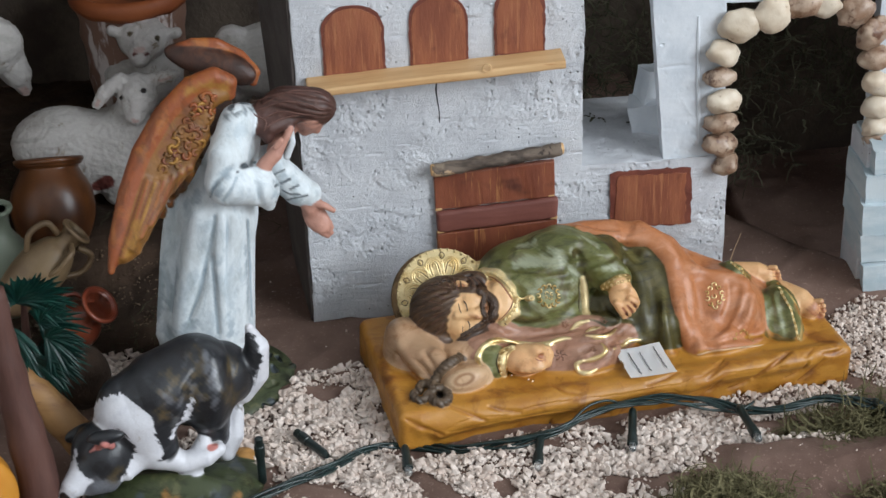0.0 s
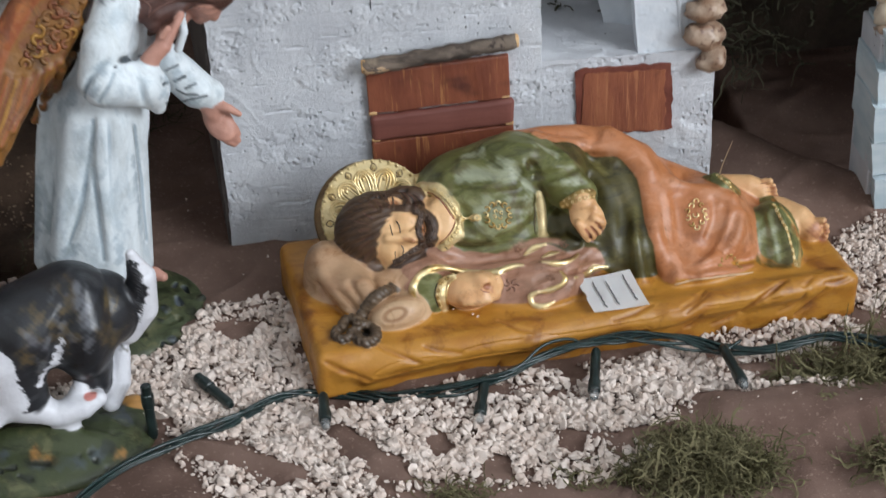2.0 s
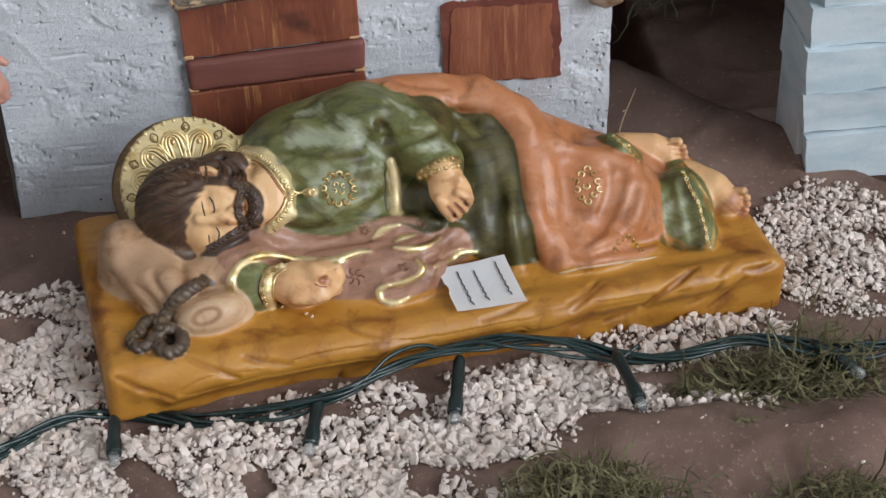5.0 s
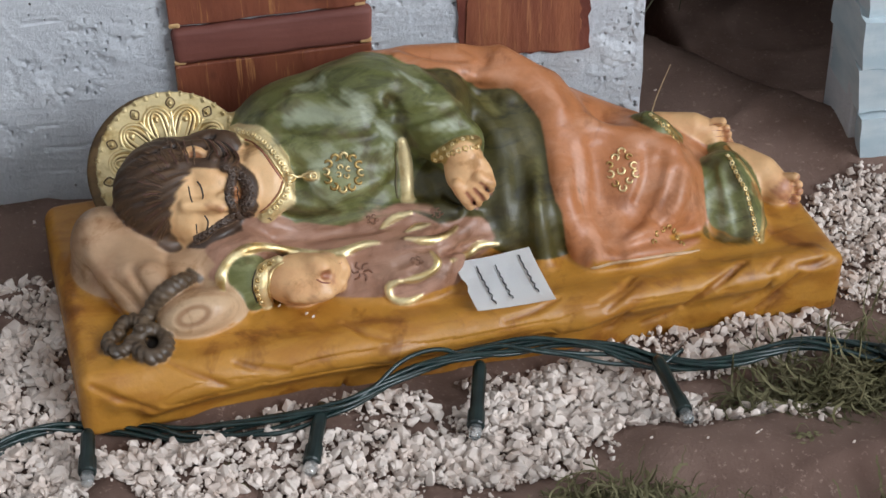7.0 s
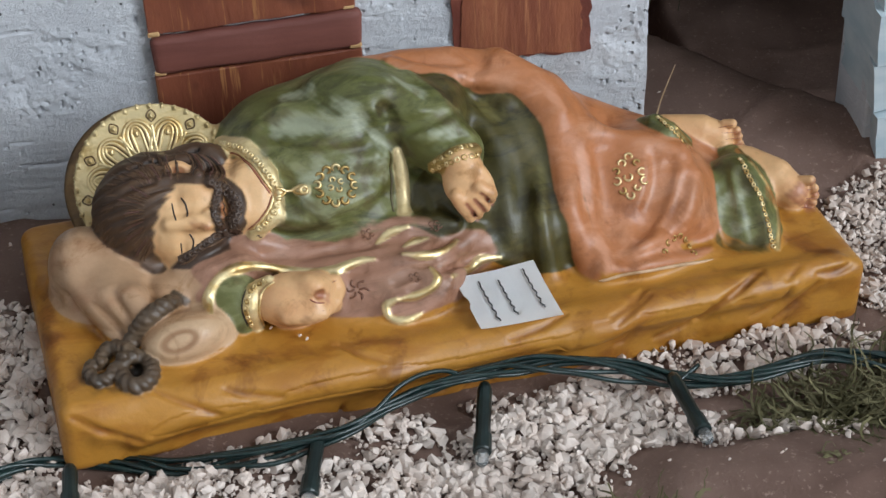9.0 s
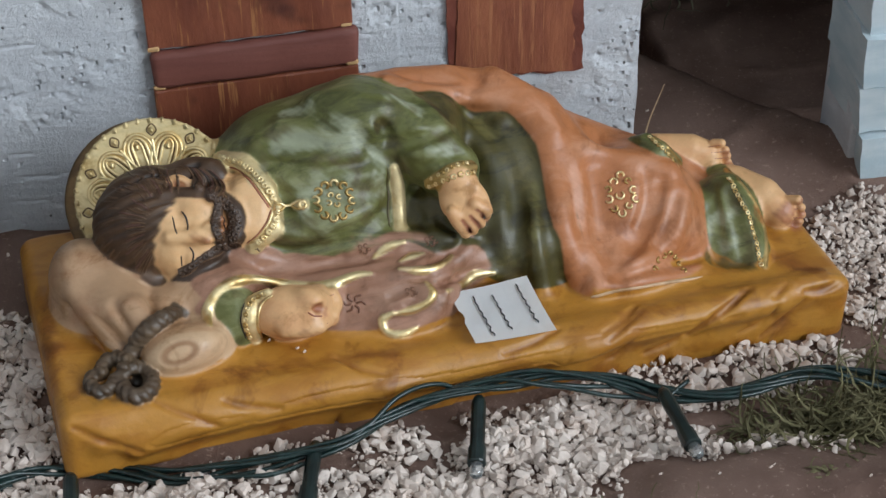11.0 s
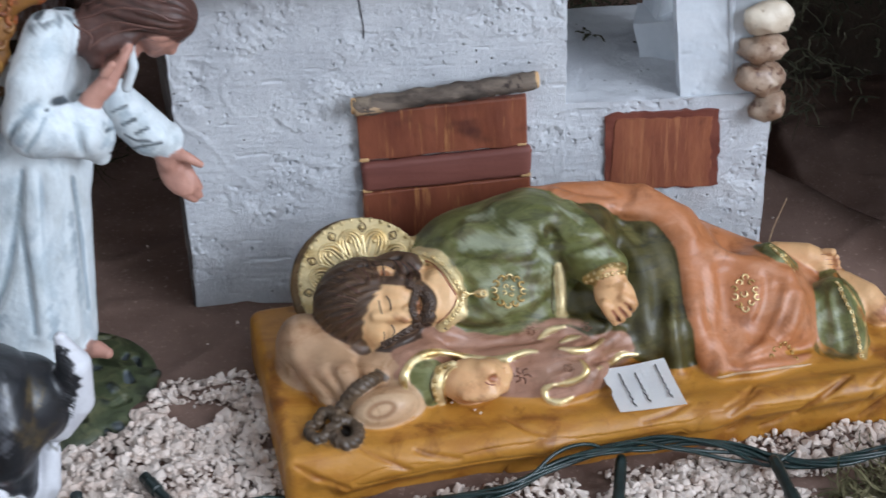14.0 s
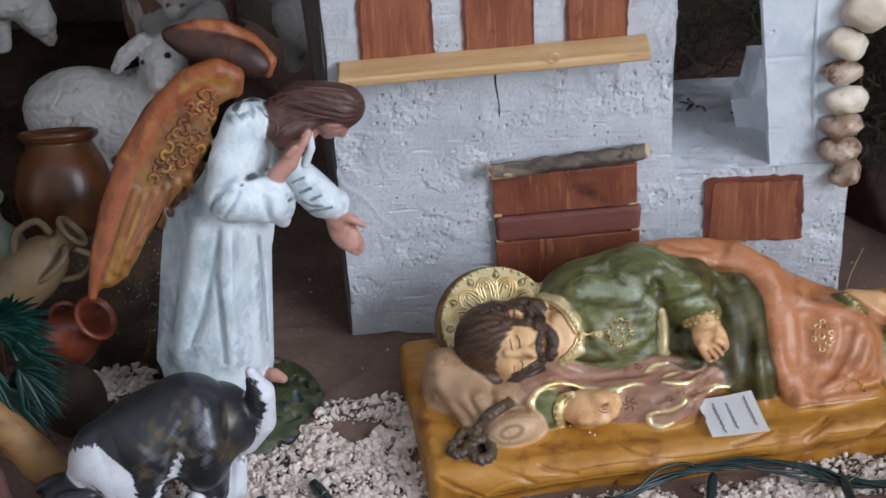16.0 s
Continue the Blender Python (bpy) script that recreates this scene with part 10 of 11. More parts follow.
def grazing_sheep():
    s = Clay(PAINTS)
    s.egg('wool', (-223.4, 232.0, 115.5), (39.0, 22.6, 20.0), (59.1, 1.8, -6.5), k=6)
    s.rod('wool', [(-200.8, 232.0, 104.6, 14.03), (-193.1, 232.0, 88.0, 10.80), (-189.3, 232.0, 74.8, 5.01)], k=6)
    s.rod('wool', [(-220.0, 232.0, 99.4, 9.91), (-220.3, 232.0, 72.0, 5.84)], k=5)
    s.rod('pale_pink', [(-189.4, 226.2, 76.7, 3.33), (-188.2, 227.2, 73.8, 3.33)], how='dab')
    return s.mesh("sheep_figurine", 1.6, WOOL, 0.9, 3.0)


def standing_sheep():
    s = Clay(PAINTS)
    s.egg('wool', (-10.8, 232.0, 84.2), (32.8, 27.8, 22.0), (58.8, -8.5, -0.3), k=6)
    s.rod('wool', [(-28.5, 232.0, 74.1, 10.97), (-33.1, 232.0, 46.3, 5.97)], k=5)
    s.rod('wool', [(-3.7, 232.0, 67.3, 11.01), (-5.8, 232.0, 41.5, 5.99)], k=5)
    s.egg('wool_face', (-34.4, 232.0, 102.2), (12.5, 10.8, 10.0), (59.1, 1.8, -6.5), k=5)
    return s.mesh("sheep_figurine", 1.6, WOOL, 0.9, 3.0)


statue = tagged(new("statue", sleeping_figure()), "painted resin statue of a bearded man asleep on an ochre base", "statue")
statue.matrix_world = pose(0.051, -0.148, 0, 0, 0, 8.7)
tagged(new("angel_statue", angel_figure()), "white-gowned angel statue with carved orange wings on a green base", "statue")
tagged(new("dog_figurine", dog_figure()), "glossy black and white dog figurine on a green base", "figurine")
for build, label in ((resting_sheep, "white woolly sheep figurine lying down"), (facing_sheep, "white sheep figurine with its head raised"),
                     (grazing_sheep, "white sheep figurine standing in the shade"), (standing_sheep, "white woolly sheep figurine seen from the side")):
    tagged(new("sheep_figurine", build()), label, "figurine", group="sheep of the flock")

# ---------------------------------------------------------------- the paper note on the base
note_m = Matrix.LocRotScale(Vector((0.2052, -0.1117, 0.0212)), Euler((radians(8), radians(3), radians(10))), None)
note = thing("paper_note", "small white paper with three handwritten strokes, lying on the base", "note", note_m)
bm = bmesh.new()
nx, ny = 14, 12
rows = []
for j in range(ny + 1):
    row = []
    for i in range(nx + 1):
        u, v = i / nx - 0.5, j / ny - 0.5
        x = u * 30.0 + v * -0.8 + (0.9 if i == 0 and j in (6, 7) else 0)
        y = v * 27.0 + u * (0.6 + 2.4 * v)
        row.append(bm.verts.new((x * MM, y * MM, (0.5 * noise.noise(Vector((u * 3, v * 3, 1))) + 1.2 * v * v + 1.0 * u * u) * MM)))
    rows.append(row)
for a, b in zip(rows, rows[1:]):
    for i in range(nx):
        bm.faces.new((a[i], a[i + 1], b[i + 1], b[i]))
bmesh.ops.solidify(bm, geom=bm.faces[:], thickness=-0.35 * MM)
part("sheet", bm, PAPER, note, smooth=False)
for x, y0, y1 in ((-7.6, 9.0, -11.0), (-0.6, 8.0, -9.8), (9.6, 10.6, -9.2)):
    bm = bmesh.new()
    pts = []
    for i in range(25):
        f = i / 24
        xx = x + (0.5 - f) * -0.8 + 0.38 * math.sin(f * 34) * (0.3 + f)
        yy = y0 + (y1 - y0) * f
        u, v = (xx + 0.03 * yy) / 30, yy / 27
        pts.append((xx, yy + xx * 0.03, 0.62 + 1.2 * v * v + 1.0 * u * u + 0.5 * noise.noise(Vector((u * 3, v * 3, 1))), 0.27))
    tube(bm, pts, 5)
    part("stroke", bm, INK, note)

# ---------------------------------------------------------------- the string of lights
light_string = thing("light_string", "dark green string of unlit mini lights lying on the gravel", "string lights", pose(0, 0, 0))
SPINE = [(-75, -232, 5), (-45, -196, 4), (-14, -177, 3), (10, -162, 2), (30, -148, 0), (48, -141, -4), (68, -145, -5), (88, -152, -3), (112, -156, 2),
         (140, -155, 5), (161, -144, 6), (183, -138, 8), (204, -136, 8), (225, -136, 6), (245, -139, 3), (264, -146, 1), (284, -148, 2), (307, -144, 3),
         (327, -146, 1), (345, -151, 0), (372, -152, 0), (410, -140, 0)]
line = smooth_line(SPINE, 7)
for s in range(6):
    pts = []
    for i, (x, y, z) in enumerate(line):
        a = i * 0.17 + s * 1.05 + 1.4 * noise.noise(Vector((x / 40, s * 3.0, 0)))
        w = (2.1 + 1.5 * noise.noise(Vector((x / 25, s * 5.0, 4)))) * (1.0 if s else 1.6)
        pts.append((x + 0.3 * w * math.cos(a), y + w * math.cos(a) + (s - 2.5) * 0.5, max(z + 1.2 + w * 0.8 * math.sin(a), ground_height(x, y) + 1.0), 0.85))
    bm = bmesh.new()
    tube(bm, pts, 7)
    part("strand", bm, CABLE, light_string, smooth=True)
bm = bmesh.new()
tube(bm, smooth_line([(146, -153, 7, 0.85), (154, -148, 9, 0.85), (163, -141, 12, 0.85), (172, -137.5, 13, 0.85), (180, -136.5, 12, 0.85), (187, -139, 9, 0.85)], 8), 7)
part("strand", bm, CABLE, light_string, "loose loop of the cable", smooth=True)
bm = bmesh.new()
tube(bm, smooth_line([(238, -138, 5, 0.8), (248, -144, 3, 0.8), (255, -147, 3, 0.8), (266, -141, 5, 0.8)], 8), 7)
part("strand", bm, CABLE, light_string, "short loop to a lamp holder", smooth=True)

HOLDERS = (((53, -155, 3.5), (53, -179, 1.5)), ((134, -152, 5), (127, -182, 1)), ((192, -139, 5.5), (185, -173, 1.5)), ((255.5, -146, 4), (259, -180, 4)),
           ((-31, -167, 0), (-31, -165, 31)), ((7, -153, 4), (-10, -127, 4)), ((338, -149, 3), (352, -170, 1)))
for i, (a, b) in enumerate(HOLDERS):
    a, b = np.array(a, float), np.array(b, float)
    d = (b - a) / np.linalg.norm(b - a)
    n = np.linalg.norm(b - a)
    z0 = max(ground_height(*a[:2]), ground_height(*b[:2])) + 2.6
    lift = np.array((0, 0, max(0, z0 - min(a[2], b[2])))) if i != 4 else np.array((0, 0, ground_height(-31, -167)))
    q = lambda s, r: (*(a + lift + d * s), r)
    bm = bmesh.new()
    tube(bm, [q(-1, 1.6), q(0.5, 2.3), q(2, 2.6), q(n - 13, 2.55), q(n - 12.6, 3.1), q(n - 6, 3.2), q(n - 5.4, 2.9), q(n - 5.2, 2.2)], 14)
    holder = part("lamp_holder", bm, HOLDER, light_string, smooth=False)
    bm = bmesh.new()
    if i != 4 and i != 5:
        tube(bm, [q(n - 5.6, 2.3), q(n - 2.5, 2.4), q(n - 1, 2.0), q(n - 0.2, 1.2), q(n, 0.3)], 12)
        part("bulb", bm, CLEAR, holder, "clear unlit bulb", smooth=True)
    else:
        tube(bm, [q(n - 5.6, 2.6), q(n - 1, 2.7), q(n - 0.4, 2.0)], 12)
        part("collar", bm, HOLDER, holder, "open dark end of the holder")

# ---------------------------------------------------------------- pots and jugs
def turned(name, label, category, profile, mat, m, mouth=None):
    ob = thing(name, label, category, m)
    bm = bmesh.new()
    pts = smooth_line(profile, 5)
    inner = [(max(r - 2.2, 0.6), z) for r, z in pts[::-1] if z > 6]
    lathe(bm, [(max(r, 0.5), z) for r, z in pts] + inner)
    part("body", bm, mat, ob, smooth=True)
    r, z = profile[-1]
    bm = bmesh.new()
    lathe(bm, [(r - 2.4, z - 1.2), (r + 0.5, z - 1.6), (r + 1.1, z - 0.2), (r + 0.6, z + 1.0), (r - 1.2, z + 1.3), (r - 2.5, z + 0.4), (r - 2.4, z - 1.2)])
    part("rim", bm, mat, ob, smooth=True)
    return ob


def handle(ob, pts, mat):
    bm = bmesh.new()
    tube(bm, smooth_line(pts, 6), 10)
    part("handle", bm, mat, ob, smooth=True)


turned("clay_pot", "round brown glazed pot with a flat rim", "pot", [(13, 0), (22, 6), (28, 20), (27, 33), (21, 43), (19.5, 46), (22, 47.5), (22.5, 50)], POT, pose(-0.161, 0.070, 0.028, -26, 0, 0) @ Matrix.Diagonal((1, 1, 1.24, 1)))
turned("clay_jug", "narrow pale green glazed jug", "jug", [(12, 0), (18, 8), (21, 25), (17, 45), (9, 58), (8, 68), (10.5, 75)], CELADON, pose(-0.187, 0.012, 0.021))
ob = turned("clay_jug", "cream clay amphora leaning among the pots", "jug", [(6, 0), (11, 6), (15, 22), (16, 38), (12, 52), (7, 58), (7, 64), (9.5, 69)], CREAM_CLAY, pose(-0.186, -0.028, 0.046, 0, 50, 14))
handle(ob, [(8, 0, 61, 2.0), (19, 0, 62, 2.0), (22, 0, 50, 2.0), (15, 0, 40, 2.0)], CREAM_CLAY)
handle(ob, [(-8, 0, 61, 2.0), (-19, 0, 62, 2.0), (-22, 0, 50, 2.0), (-15, 0, 40, 2.0)], CREAM_CLAY)
handle(ob, [(0, -7, 62, 1.8), (0, -16, 60, 1.8), (0, -18, 48, 1.8), (0, -14, 40, 1.8)], CREAM_CLAY)
ob = turned("clay_jug", "red-brown terracotta jug tipped on its side", "jug", [(9, 0), (16, 7), (19, 20), (17, 33), (9, 43), (7.5, 49), (11, 54), (14.5, 57)], TERRACOTTA, pose(-0.155, -0.03, 0.021, 8, 46, -14) @ Matrix.Scale(0.84, 4))
handle(ob, [(-8, 2, 50, 1.8), (-19, 2, 46, 1.8), (-22, 1, 34, 1.8), (-17, 0, 24, 1.8)], TERRACOTTA)
bm = bmesh.new()
basket = thing("clay_basket", "orange-rimmed clay basket with crackled pinkish sides", "basket", pose(-0.107, 0.262, 0.022))
lathe(bm, smooth_line([(26, 0), (34, 24), (38, 72), (40, 107), (36, 107), (34, 72)], 4))
roughen(bm, 2.5, 8)
part("side", bm, BASKET, basket, smooth=True)
bm = bmesh.new()
lathe(bm, [(38, 105), (43, 105), (45, 109), (45, 116), (41, 119), (37, 117), (36, 109)])
roughen(bm, 1.2, 9)
part("rim", bm, BASKET_RIM, basket, smooth=True)

# ---------------------------------------------------------------- palm, wood and gourd at the edge
palm = thing("palm_branch", "green plastic palm with fringed fan leaves", "plastic palm", pose(-0.161, -0.100, 0.016))
bm = bmesh.new()
tube(bm, smooth_line([(0, 0, -3, 3.4), (-2, 2, 30, 3.0), (0, 0, 60, 2.4), (2, -1, 82, 1.6)], 5), 10)
part("stem", bm, POST, palm, "thin brown stem", smooth=True)
FANS = ((4, -8, 84, 55, 32), (10, -10, 70, 12, 34), (0, -16, 88, 95, 30), (8, -14, 56, -28, 34), (-8, -14, 66, 190, 30), (2, -18, 52, -65, 30), (6, 6, 78, 35, 32), (-8, -6, 82, 140, 30), (14, -20, 66, -8, 26), (-4, -20, 74, 250, 26), (4, -4, 46, -50, 32))
for x, y, z, direct, size in FANS:
    bm = bmesh.new()
    for i in range(25):
        a = radians(direct + (i - 12) * 7.2)
        n = size * (0.9 - 0.0014 * (i - 12) ** 2) * (0.93 + 0.12 * ((i * 7) % 3) / 2)
        d = Vector((math.cos(a), -0.28 - 0.015 * abs(i - 12), math.sin(a))).normalized()
        s = d.cross(Vector((0.2, -1, 0.3))).normalized()
        o = Vector((x, y, z))
        rows = []
        for f, w in ((0.0, 0.7), (0.35, 1.25), (0.66, 1.1), (0.85, 0.7), (1.0, 0.1)):
            c = o + d * n * f + Vector((0, 0, -5 * f * f)) + Vector((0, -2.0 * math.sin(i * 1.7) * f, 0))
            up = s.cross(d) * 0.8
            rows.append([bm.verts.new(p * MM) for p in (c - s * w, c + up * (w / 1.9), c + s * w)])
        for p, q in zip(rows, rows[1:]):
            bm.faces.new((p[0], p[1], q[1], q[0]))
            bm.faces.new((p[1], p[2], q[2], q[1]))
    bmesh.ops.solidify(bm, geom=bm.faces[:], thickness=0.35 * MM)
    part("leaf", bm, PALM, palm)

bm = bmesh.new()
tube(bm, smooth_line([(-178, -112, 70, 8.5), (-160, -122, 50, 9.5), (-140, -133, 26, 10.5), (-128, -140, 12, 10)], 8), 18)
roughen(bm, 1.0, 9)
tagged(part("wooden_log", bm, LOG, smooth=True), "thick peeled stick leaning on the ground", "stick")
bm = bmesh.new()
tube(bm, smooth_line([(-163, -176, 150, 8), (-160, -178, 100, 9), (-156, -181, 50, 11), (-152, -184, -4, 12)], 8), 16)
roughen(bm, 1.4, 12)
tagged(part("wooden_post", bm, POST, smooth=True), "dark red-brown rough wooden post", "post")
bm = bmesh.new()
bmesh.ops.create_uvsphere(bm, u_segments=40, v_segments=24, radius=0.021)
for v in bm.verts:
    a = math.atan2(v.co.y, v.co.x)
    v.co *= 1 + 0.03 * math.cos(a * 8)
    v.co.z *= 1.22
    v.co += Vector((-0.1845, -0.197, 0.0335))
gourd = tagged(part("gourd", bm, GOURD, smooth=True), "smooth orange-yellow gourd with a dry stalk", "gourd")
bm = bmesh.new()
tube(bm, [(-184.5, -197, 57, 2.6), (-184, -197, 63, 1.8), (-182, -197, 68, 1.6)], 10)
part("stalk", bm, POST, gourd)
bm = bmesh.new()
bmesh.ops.create_icosphere(bm, subdivisions=4, radius=0.017)
for v in bm.verts:
    v.co = Vector((v.co.x * 1.1, v.co.y, v.co.z * 1.25)) + Vector((-0.138, -0.072, 0.020))
roughen(bm, 1.2, 14)
tagged(part("stone", bm, DARK_EARTH, smooth=True), "dark brown rounded stone beside the palm", "stone")

# ---------------------------------------------------------------- gravel, moss and grass
def scatter(name, label, category, templates, places, mat, smooth=False):
    """Joins many turned, scaled copies of a few small shapes. places: matrix, template."""
    V, Q, base = [], [], 0
    for m, n in places:
        v, q = templates[n]
        M = np.array(m)
        V.append(v @ M[:3, :3].T + M[:3, 3])
        Q.append(q + base)
        base += len(v)
    me = bpy.data.meshes.new(name)
    V, Q = np.concatenate(V), np.concatenate(Q)
    me.vertices.add(len(V))
    me.vertices.foreach_set("co", V.astype(np.float32).ravel())
    me.loops.add(Q.size)
    me.loops.foreach_set("vertex_index", Q.astype(np.int32).ravel())
    me.polygons.add(len(Q))
    me.polygons.foreach_set("loop_start", np.arange(0, Q.size, Q.shape[1], dtype=np.int32))
    me.update(calc_edges=True)
    me.materials.append(mat)
    if smooth:
        me.shade_smooth()
    else:
        me.shade_flat()
    return tagged(new(name, me), label, category, kind="stuff")


rnd = random.Random(11)
chips = []
for i in range(14):
    bm = bmesh.new()
    flat, long = rnd.uniform(0.5, 0.8), rnd.uniform(0.65, 0.95)
    for _ in range(17):
        p = Vector((rnd.gauss(0, 1), rnd.gauss(0, 1), rnd.gauss(0, 1))).normalized() * rnd.uniform(0.86, 1.06)
        bm.verts.new((p.x, p.y * long, p.z * flat))
    hull = bmesh.ops.convex_hull(bm, input=bm.verts[:])
    bmesh.ops.delete(bm, geom=[v for v in bm.verts if not v.link_faces], context="VERTS")
    bmesh.ops.triangulate(bm, faces=bm.faces[:])
    bm.verts.index_update()
    chips.append((np.array([v.co[:] for v in bm.verts]), np.array([[v.index for v in f.verts] for f in bm.faces])))
    bm.free()

# patches: centre, radii, turn, density
PATCHES = ((5, -112, 58, 44, 25, 1.35), (22, -172, 42, 30, 0, 0.9), (110, -184, 80, 28, 0, 0.95), (222, -163, 46, 26, 12, 1.0), (165, -208, 60, 20, 0, 0.8), (275, -128, 60, 16, 12, 0.7),
           (372, -72, 34, 40, 10, 1.4), (165, -146, 84, 9, 8, 0.6), (70, -160, 40, 10, 0, 0.6), (-120, -38, 20, 14, 0, 0.9), (-98, -74, 18, 14, 0, 0.8), (-60, -126, 26, 14, 0, 0.8), (-128, -178, 20, 26, 0, 0.7), (55, -66, 14, 26, 20, 0.4), (270, -172, 40, 14, 0, 0.6), (60, -205, 60, 22, 0, 0.75))


def top_height(x, y):
    return max(ground_height(x, y), earth_height(x, y)) if x < -40 else ground_height(x, y)


def on_statue_base(x, y, grow=0.0):
    c, s = math.cos(radians(8.7)), math.sin(radians(8.7))
    u, v = (x - 51) * c + (y + 148) * s, -(x - 51) * s + (y + 148) * c
    return -grow < u < 292 + grow and -grow < v < 114 + grow


places = []
for cx, cy, a, b, turn, dense in PATCHES:
    for _ in range(int(a * b * 0.95 * dense)):
        r, t = math.sqrt(rnd.random()), rnd.uniform(0, 2 * math.pi)
        u, v = a * r * math.cos(t) * 1.12, b * r * math.sin(t) * 1.12
        if r > 0.72 and rnd.random() < (r - 0.72) * 2.8:
            continue
        x, y = cx + u * math.cos(radians(turn)) - v * math.sin(radians(turn)), cy + u * math.sin(radians(turn)) + v * math.cos(radians(turn))
        if noise.noise(Vector((x / 24, y / 24, 5))) < -0.27 - 0.2 * dense + 0.12 or on_statue_base(x, y, -1.0) or math.hypot((x + 56) / 48, (y + 60) / 43) < 1 or math.hypot((x + 82) / 52, (y + 168) / 33) < 1:
            continue
        if fold_height(x, y) > rnd.uniform(1.4, 3.6):
            continue
        s = (0.9 + 2.9 * rnd.random() ** 1.6) * (1.3 if rnd.random() < 0.07 else 1) * (0.72 if x > 335 else 1) * MM
        z = top_height(x, y) + rnd.uniform(0.2, 2.4) + 0.8 * dense
        m = Matrix.LocRotScale(Vector((x, y, z)) * MM, Euler((rnd.gauss(0, 0.5), rnd.gauss(0, 0.5), rnd.uniform(0, 6))), (s, s * rnd.uniform(0.75, 1.15), s * rnd.uniform(0.75, 1.2)))
        places.append((m, rnd.randrange(14)))
for cx, cy, a, b, turn, dense in PATCHES:
    for _ in range(int(a * b * 0.8 * dense)):
        r, t = math.sqrt(rnd.random()), rnd.uniform(0, 2 * math.pi)
        u, v = a * r * math.cos(t) * 1.16, b * r * math.sin(t) * 1.16
        x, y = cx + u * math.cos(radians(turn)) - v * math.sin(radians(turn)), cy + u * math.sin(radians(turn)) + v * math.cos(radians(turn))
        if noise.noise(Vector((x / 24, y / 24, 5))) < -0.3 - 0.2 * dense + 0.12 or on_statue_base(x, y, -1.0) or math.hypot((x + 56) / 48, (y + 60) / 43) < 1 or math.hypot((x + 82) / 52, (y + 168) / 33) < 1:
            continue
        if fold_height(x, y) > rnd.uniform(2.0, 5.0):
            continue
        s = rnd.uniform(0.6, 1.5) * MM
        m = Matrix.LocRotScale(Vector((x, y, top_height(x, y) + rnd.uniform(0.2, 1.6))) * MM, Euler((rnd.gauss(0, 0.7), rnd.gauss(0, 0.7), rnd.uniform(0, 6))), (s, s * rnd.uniform(0.7, 1.2), s))
        places.append((m, rnd.randrange(14)))
scatter("gravel", "loose pinkish white gravel chips strewn on the cloth", "gravel", chips, places, GRAVEL)
places = []
for _ in range(70):
    x, y = rnd.uniform(-20, 400), rnd.choice((rnd.uniform(-225, -150), rnd.uniform(-60, 60)))
    if on_statue_base(x, y, 2):
        continue
    s = rnd.uniform(0.5, 1.2) * MM
    places.append((Matrix.LocRotScale(Vector((x, y, ground_height(x, y) + 0.4)) * MM, Euler((rnd.uniform(0, 6), rnd.uniform(0, 6), 0)), (s, s, s)), rnd.randrange(14)))
for u, v, w in ((76, 23, 21.3), (84.6, 17, 20.5), (86.5, 14.5, 20.3)):
    p = pose(0.051, -0.148, 0, 0, 0, 8.7) @ Vector((u * MM, v * MM, w * MM))
    places.append((Matrix.LocRotScale(p, Euler((1, 2, 0)), (0.9 * MM,) * 3), rnd.randrange(14)))
scatter("gravel_crumbs", "scattered single gravel crumbs", "gravel", chips, places, GRAVEL)

places = []
for _ in range(1500):
    x, y = rnd.uniform(-185, -62), rnd.uniform(-95, 75)
    if math.hypot((x + 56) / 48, (y + 60) / 43) < 1 or noise.noise(Vector((x / 22, y / 22, 9))) < -0.1:
        continue
    s = rnd.uniform(0.4, 1.3) * MM
    places.append((Matrix.LocRotScale(Vector((x, y, top_height(x, y) + 0.3)) * MM, Euler((rnd.uniform(0, 6), rnd.uniform(0, 6), 0)), (s, s, s)), rnd.randrange(14)))
scatter("earth_crumbs", "crumbs of brown earth round the angel and the pots", "earth", chips, places, EARTH_CRUMB)


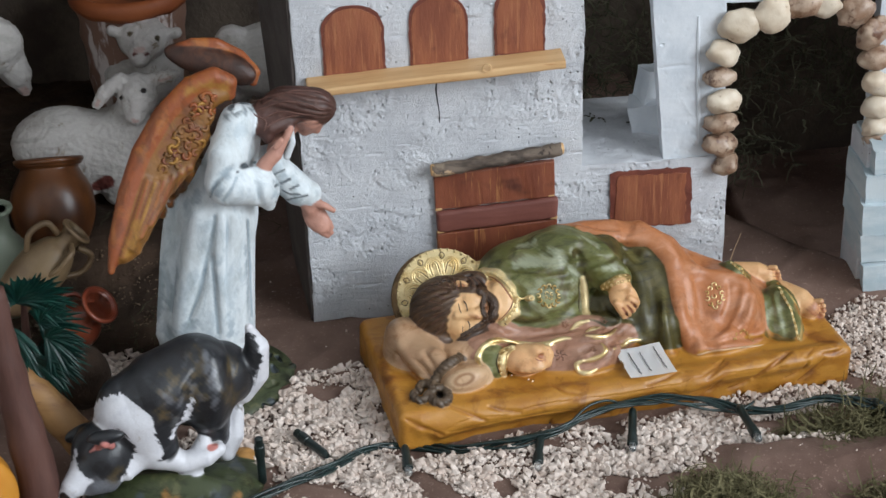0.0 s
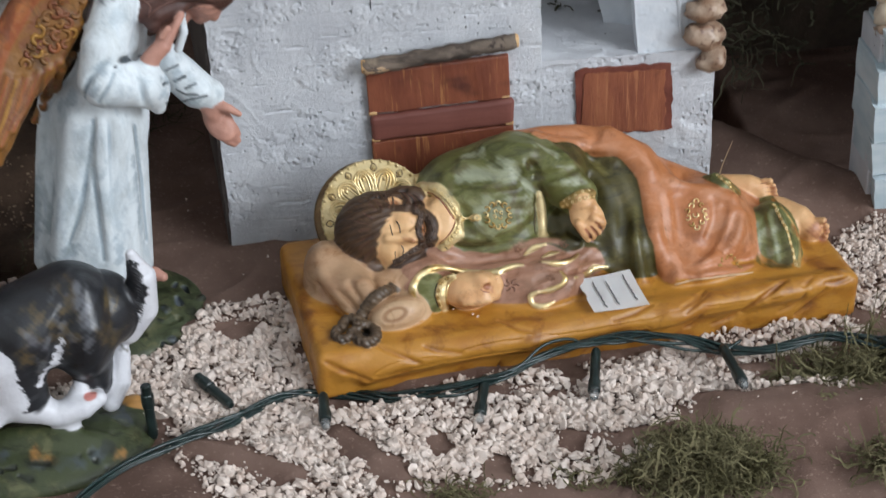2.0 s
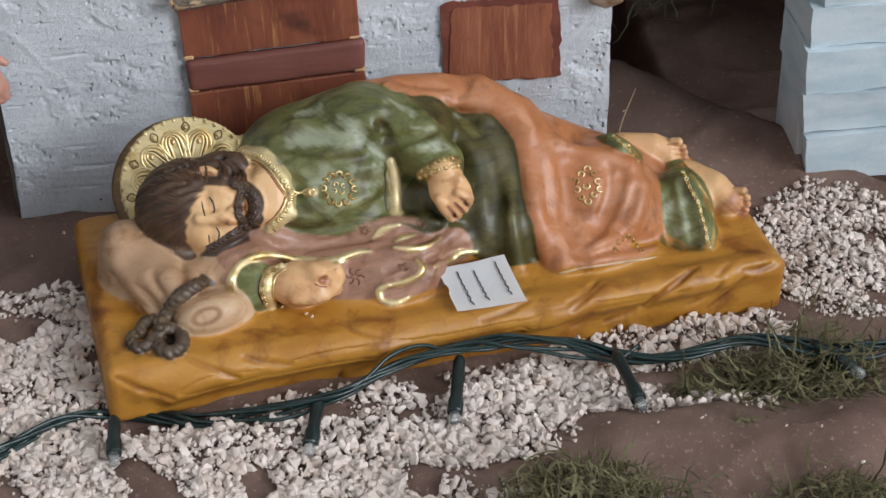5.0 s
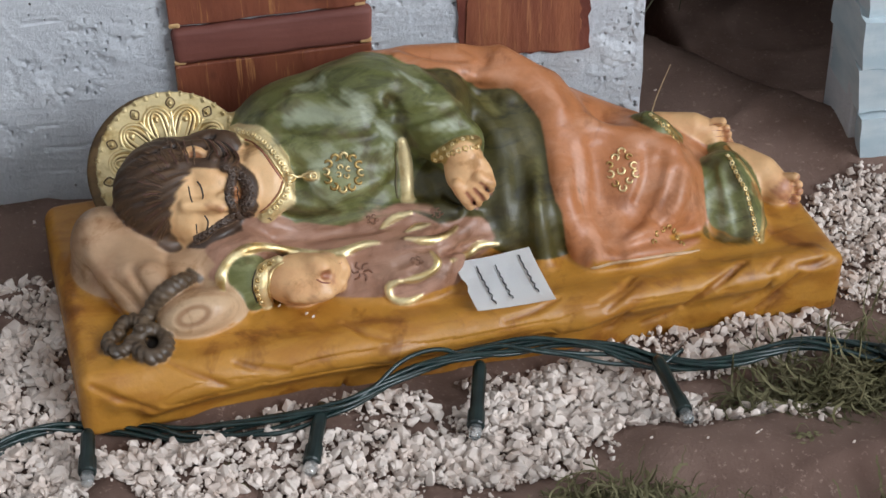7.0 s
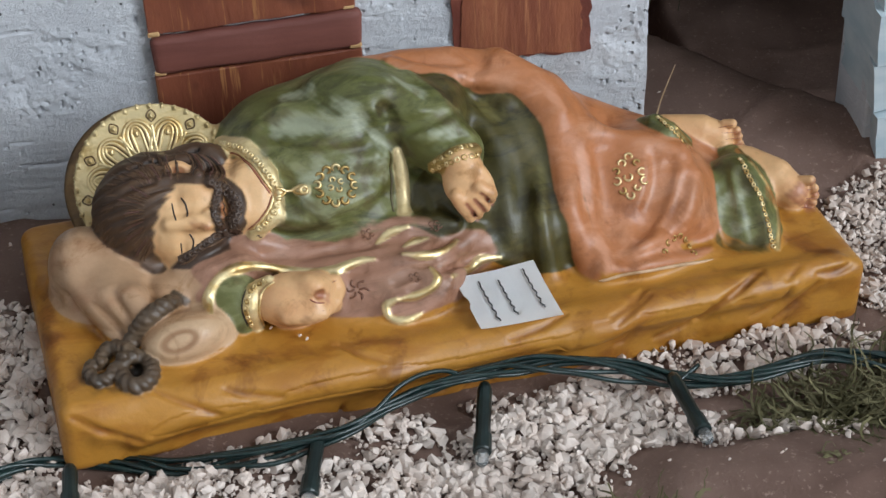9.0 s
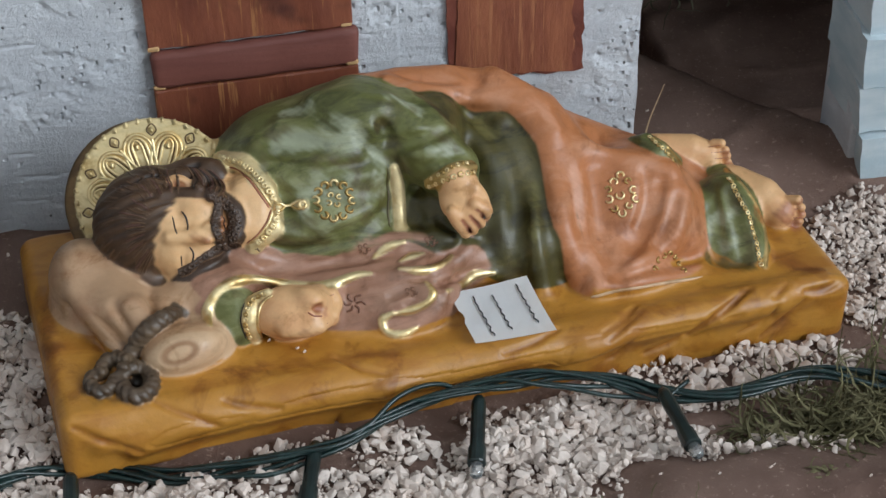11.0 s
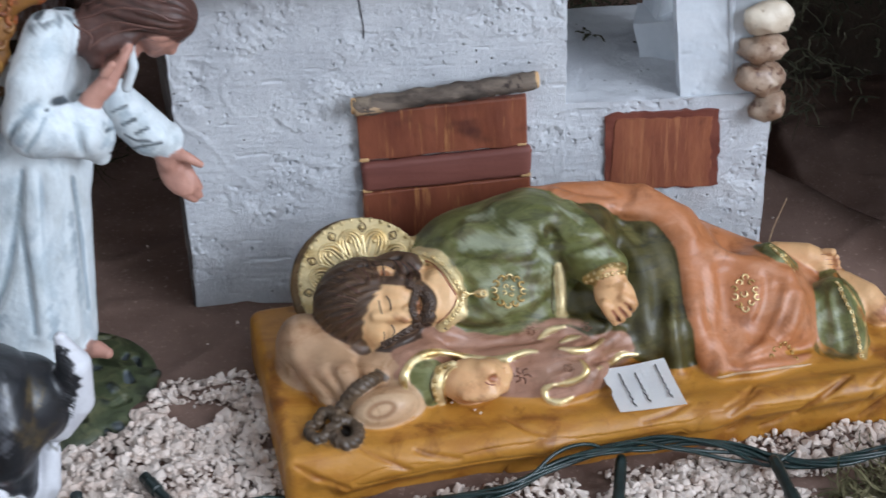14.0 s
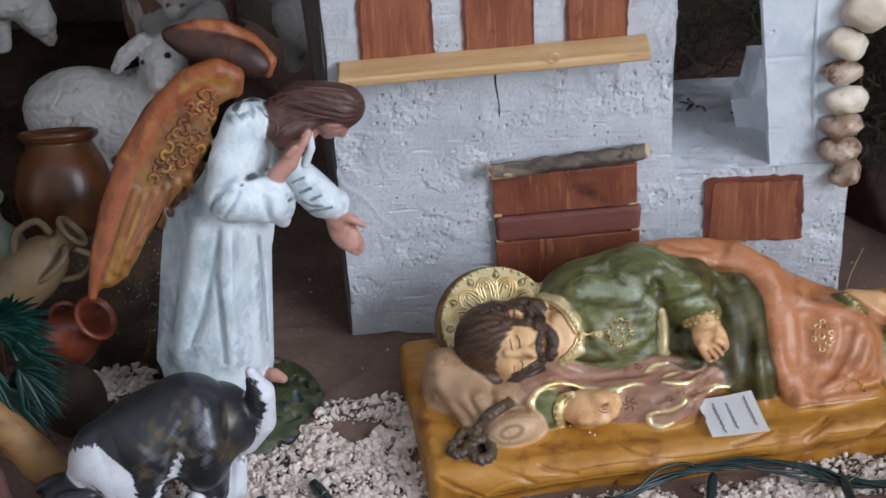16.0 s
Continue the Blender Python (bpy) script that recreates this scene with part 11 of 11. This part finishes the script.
def strands(name, label, spots, mat, seed, thick=0.32):
    """Curly dried fibres. spots: x, y, z or None for the ground, spread a, spread b, height, count, length."""
    r = random.Random(seed)
    V, Q = [], []
    for cx, cy, cz, a, b, h, count, length in spots:
        for _ in range(count):
            x, y = r.gauss(cx, a * 0.5), r.gauss(cy, b * 0.5)
            z = (ground_height(x, y) if cz is None else cz) + abs(r.gauss(0, h * 0.5))
            p = np.array((x, y, z))
            heading, pitch = r.uniform(0, 6.28), r.uniform(-0.2, 0.4)
            bend, curl = r.uniform(-0.3, 0.3), r.uniform(-0.2, 0.12)
            n, step, w = 11, length * r.uniform(0.45, 1.25) / 11, thick * r.uniform(0.5, 1.6)
            start = len(V)
            for i in range(n):
                d = np.array((math.cos(heading) * math.cos(pitch), math.sin(heading) * math.cos(pitch), math.sin(pitch)))
                side = np.array((-math.sin(heading), math.cos(heading), 0.0))
                ww = w * (1.0 - 0.6 * i / n) * r.uniform(0.7, 1.2)
                up = np.cross(d, side)
                for t in (0, 2.1, 4.2):
                    V.append(p + ww * (side * math.cos(t) + up * 0.35 * math.sin(t)))
                p = p + d * step
                if cz is None:
                    p[2] = max(p[2], ground_height(p[0], p[1]) + 0.2)
                heading += bend + r.gauss(0, 0.5)
                pitch += curl + r.gauss(0, 0.22) - (0.15 if p[2] > h else 0)
            for i in range(n - 1):
                for t in range(3):
                    k = start + 3 * i
                    Q.append((k + t, k + (t + 1) % 3, k + 3 + (t + 1) % 3, k + 3 + t))
    me = bpy.data.meshes.new(name)
    me.from_pydata([tuple(v * MM) for v in V], [], Q)
    me.materials.append(mat)
    return tagged(new(name, me), label, "moss", kind="stuff")


strands("moss", "dry green moss tufts lying on the cloth", (
    (316, -158, None, 24, 11, 10, 260, 30), (344, -152, None, 24, 15, 14, 300, 32), (290, -160, None, 12, 7, 5, 70, 22), (330, -168, None, 20, 6, 5, 70, 22),
    (228, -236, None, 30, 13, 18, 1300, 24), (222, -219, None, 20, 8, 11, 420, 20), (196, -232, None, 14, 6, 6, 90, 16), (318, -242, None, 18, 9, 12, 300, 22), (112, -232, None, 16, 6, 6, 100, 14), (296, -196, None, 7, 3, 2, 16, 8), (172, -228, None, 12, 5, 5, 40, 14),
    (-128, -204, None, 14, 10, 8, 80, 22), (100, -176, None, 5, 3, 2, 10, 8)), MOSS, 5, 0.62)
strands("hanging_moss", "dark tangled dry moss behind the house", (
    (340, 280, 0, 110, 50, 150, 520, 40), (230, 220, 40, 60, 50, 130, 260, 38), (440, 250, 0, 80, 50, 170, 300, 40), (330, 220, -40, 90, 40, 80, 200, 36), (230, 60, 98, 20, 20, 4, 4, 12), (206, 66, 98, 6, 10, 3, 5, 12)), DARK_MOSS, 6, 0.9)
strands("straw", "dark dry straw among the animals", ((-190, 150, None, 60, 60, 12, 200, 40), (-60, 170, None, 50, 50, 10, 120, 40), (-210, 30, None, 40, 60, 14, 160, 36), (-95, 0, None, 26, 50, 6, 120, 22)), DARK_MOSS, 7, 0.5)
bm = bmesh.new()
tube(bm, smooth_line([(289, 14, -4, 0.4), (292, 17, 10, 0.35), (299, 21, 26, 0.2)], 5), 6)
tagged(part("straw_stalk", bm, PEELED), "thin pale dry stalk standing in the cloth", "straw")
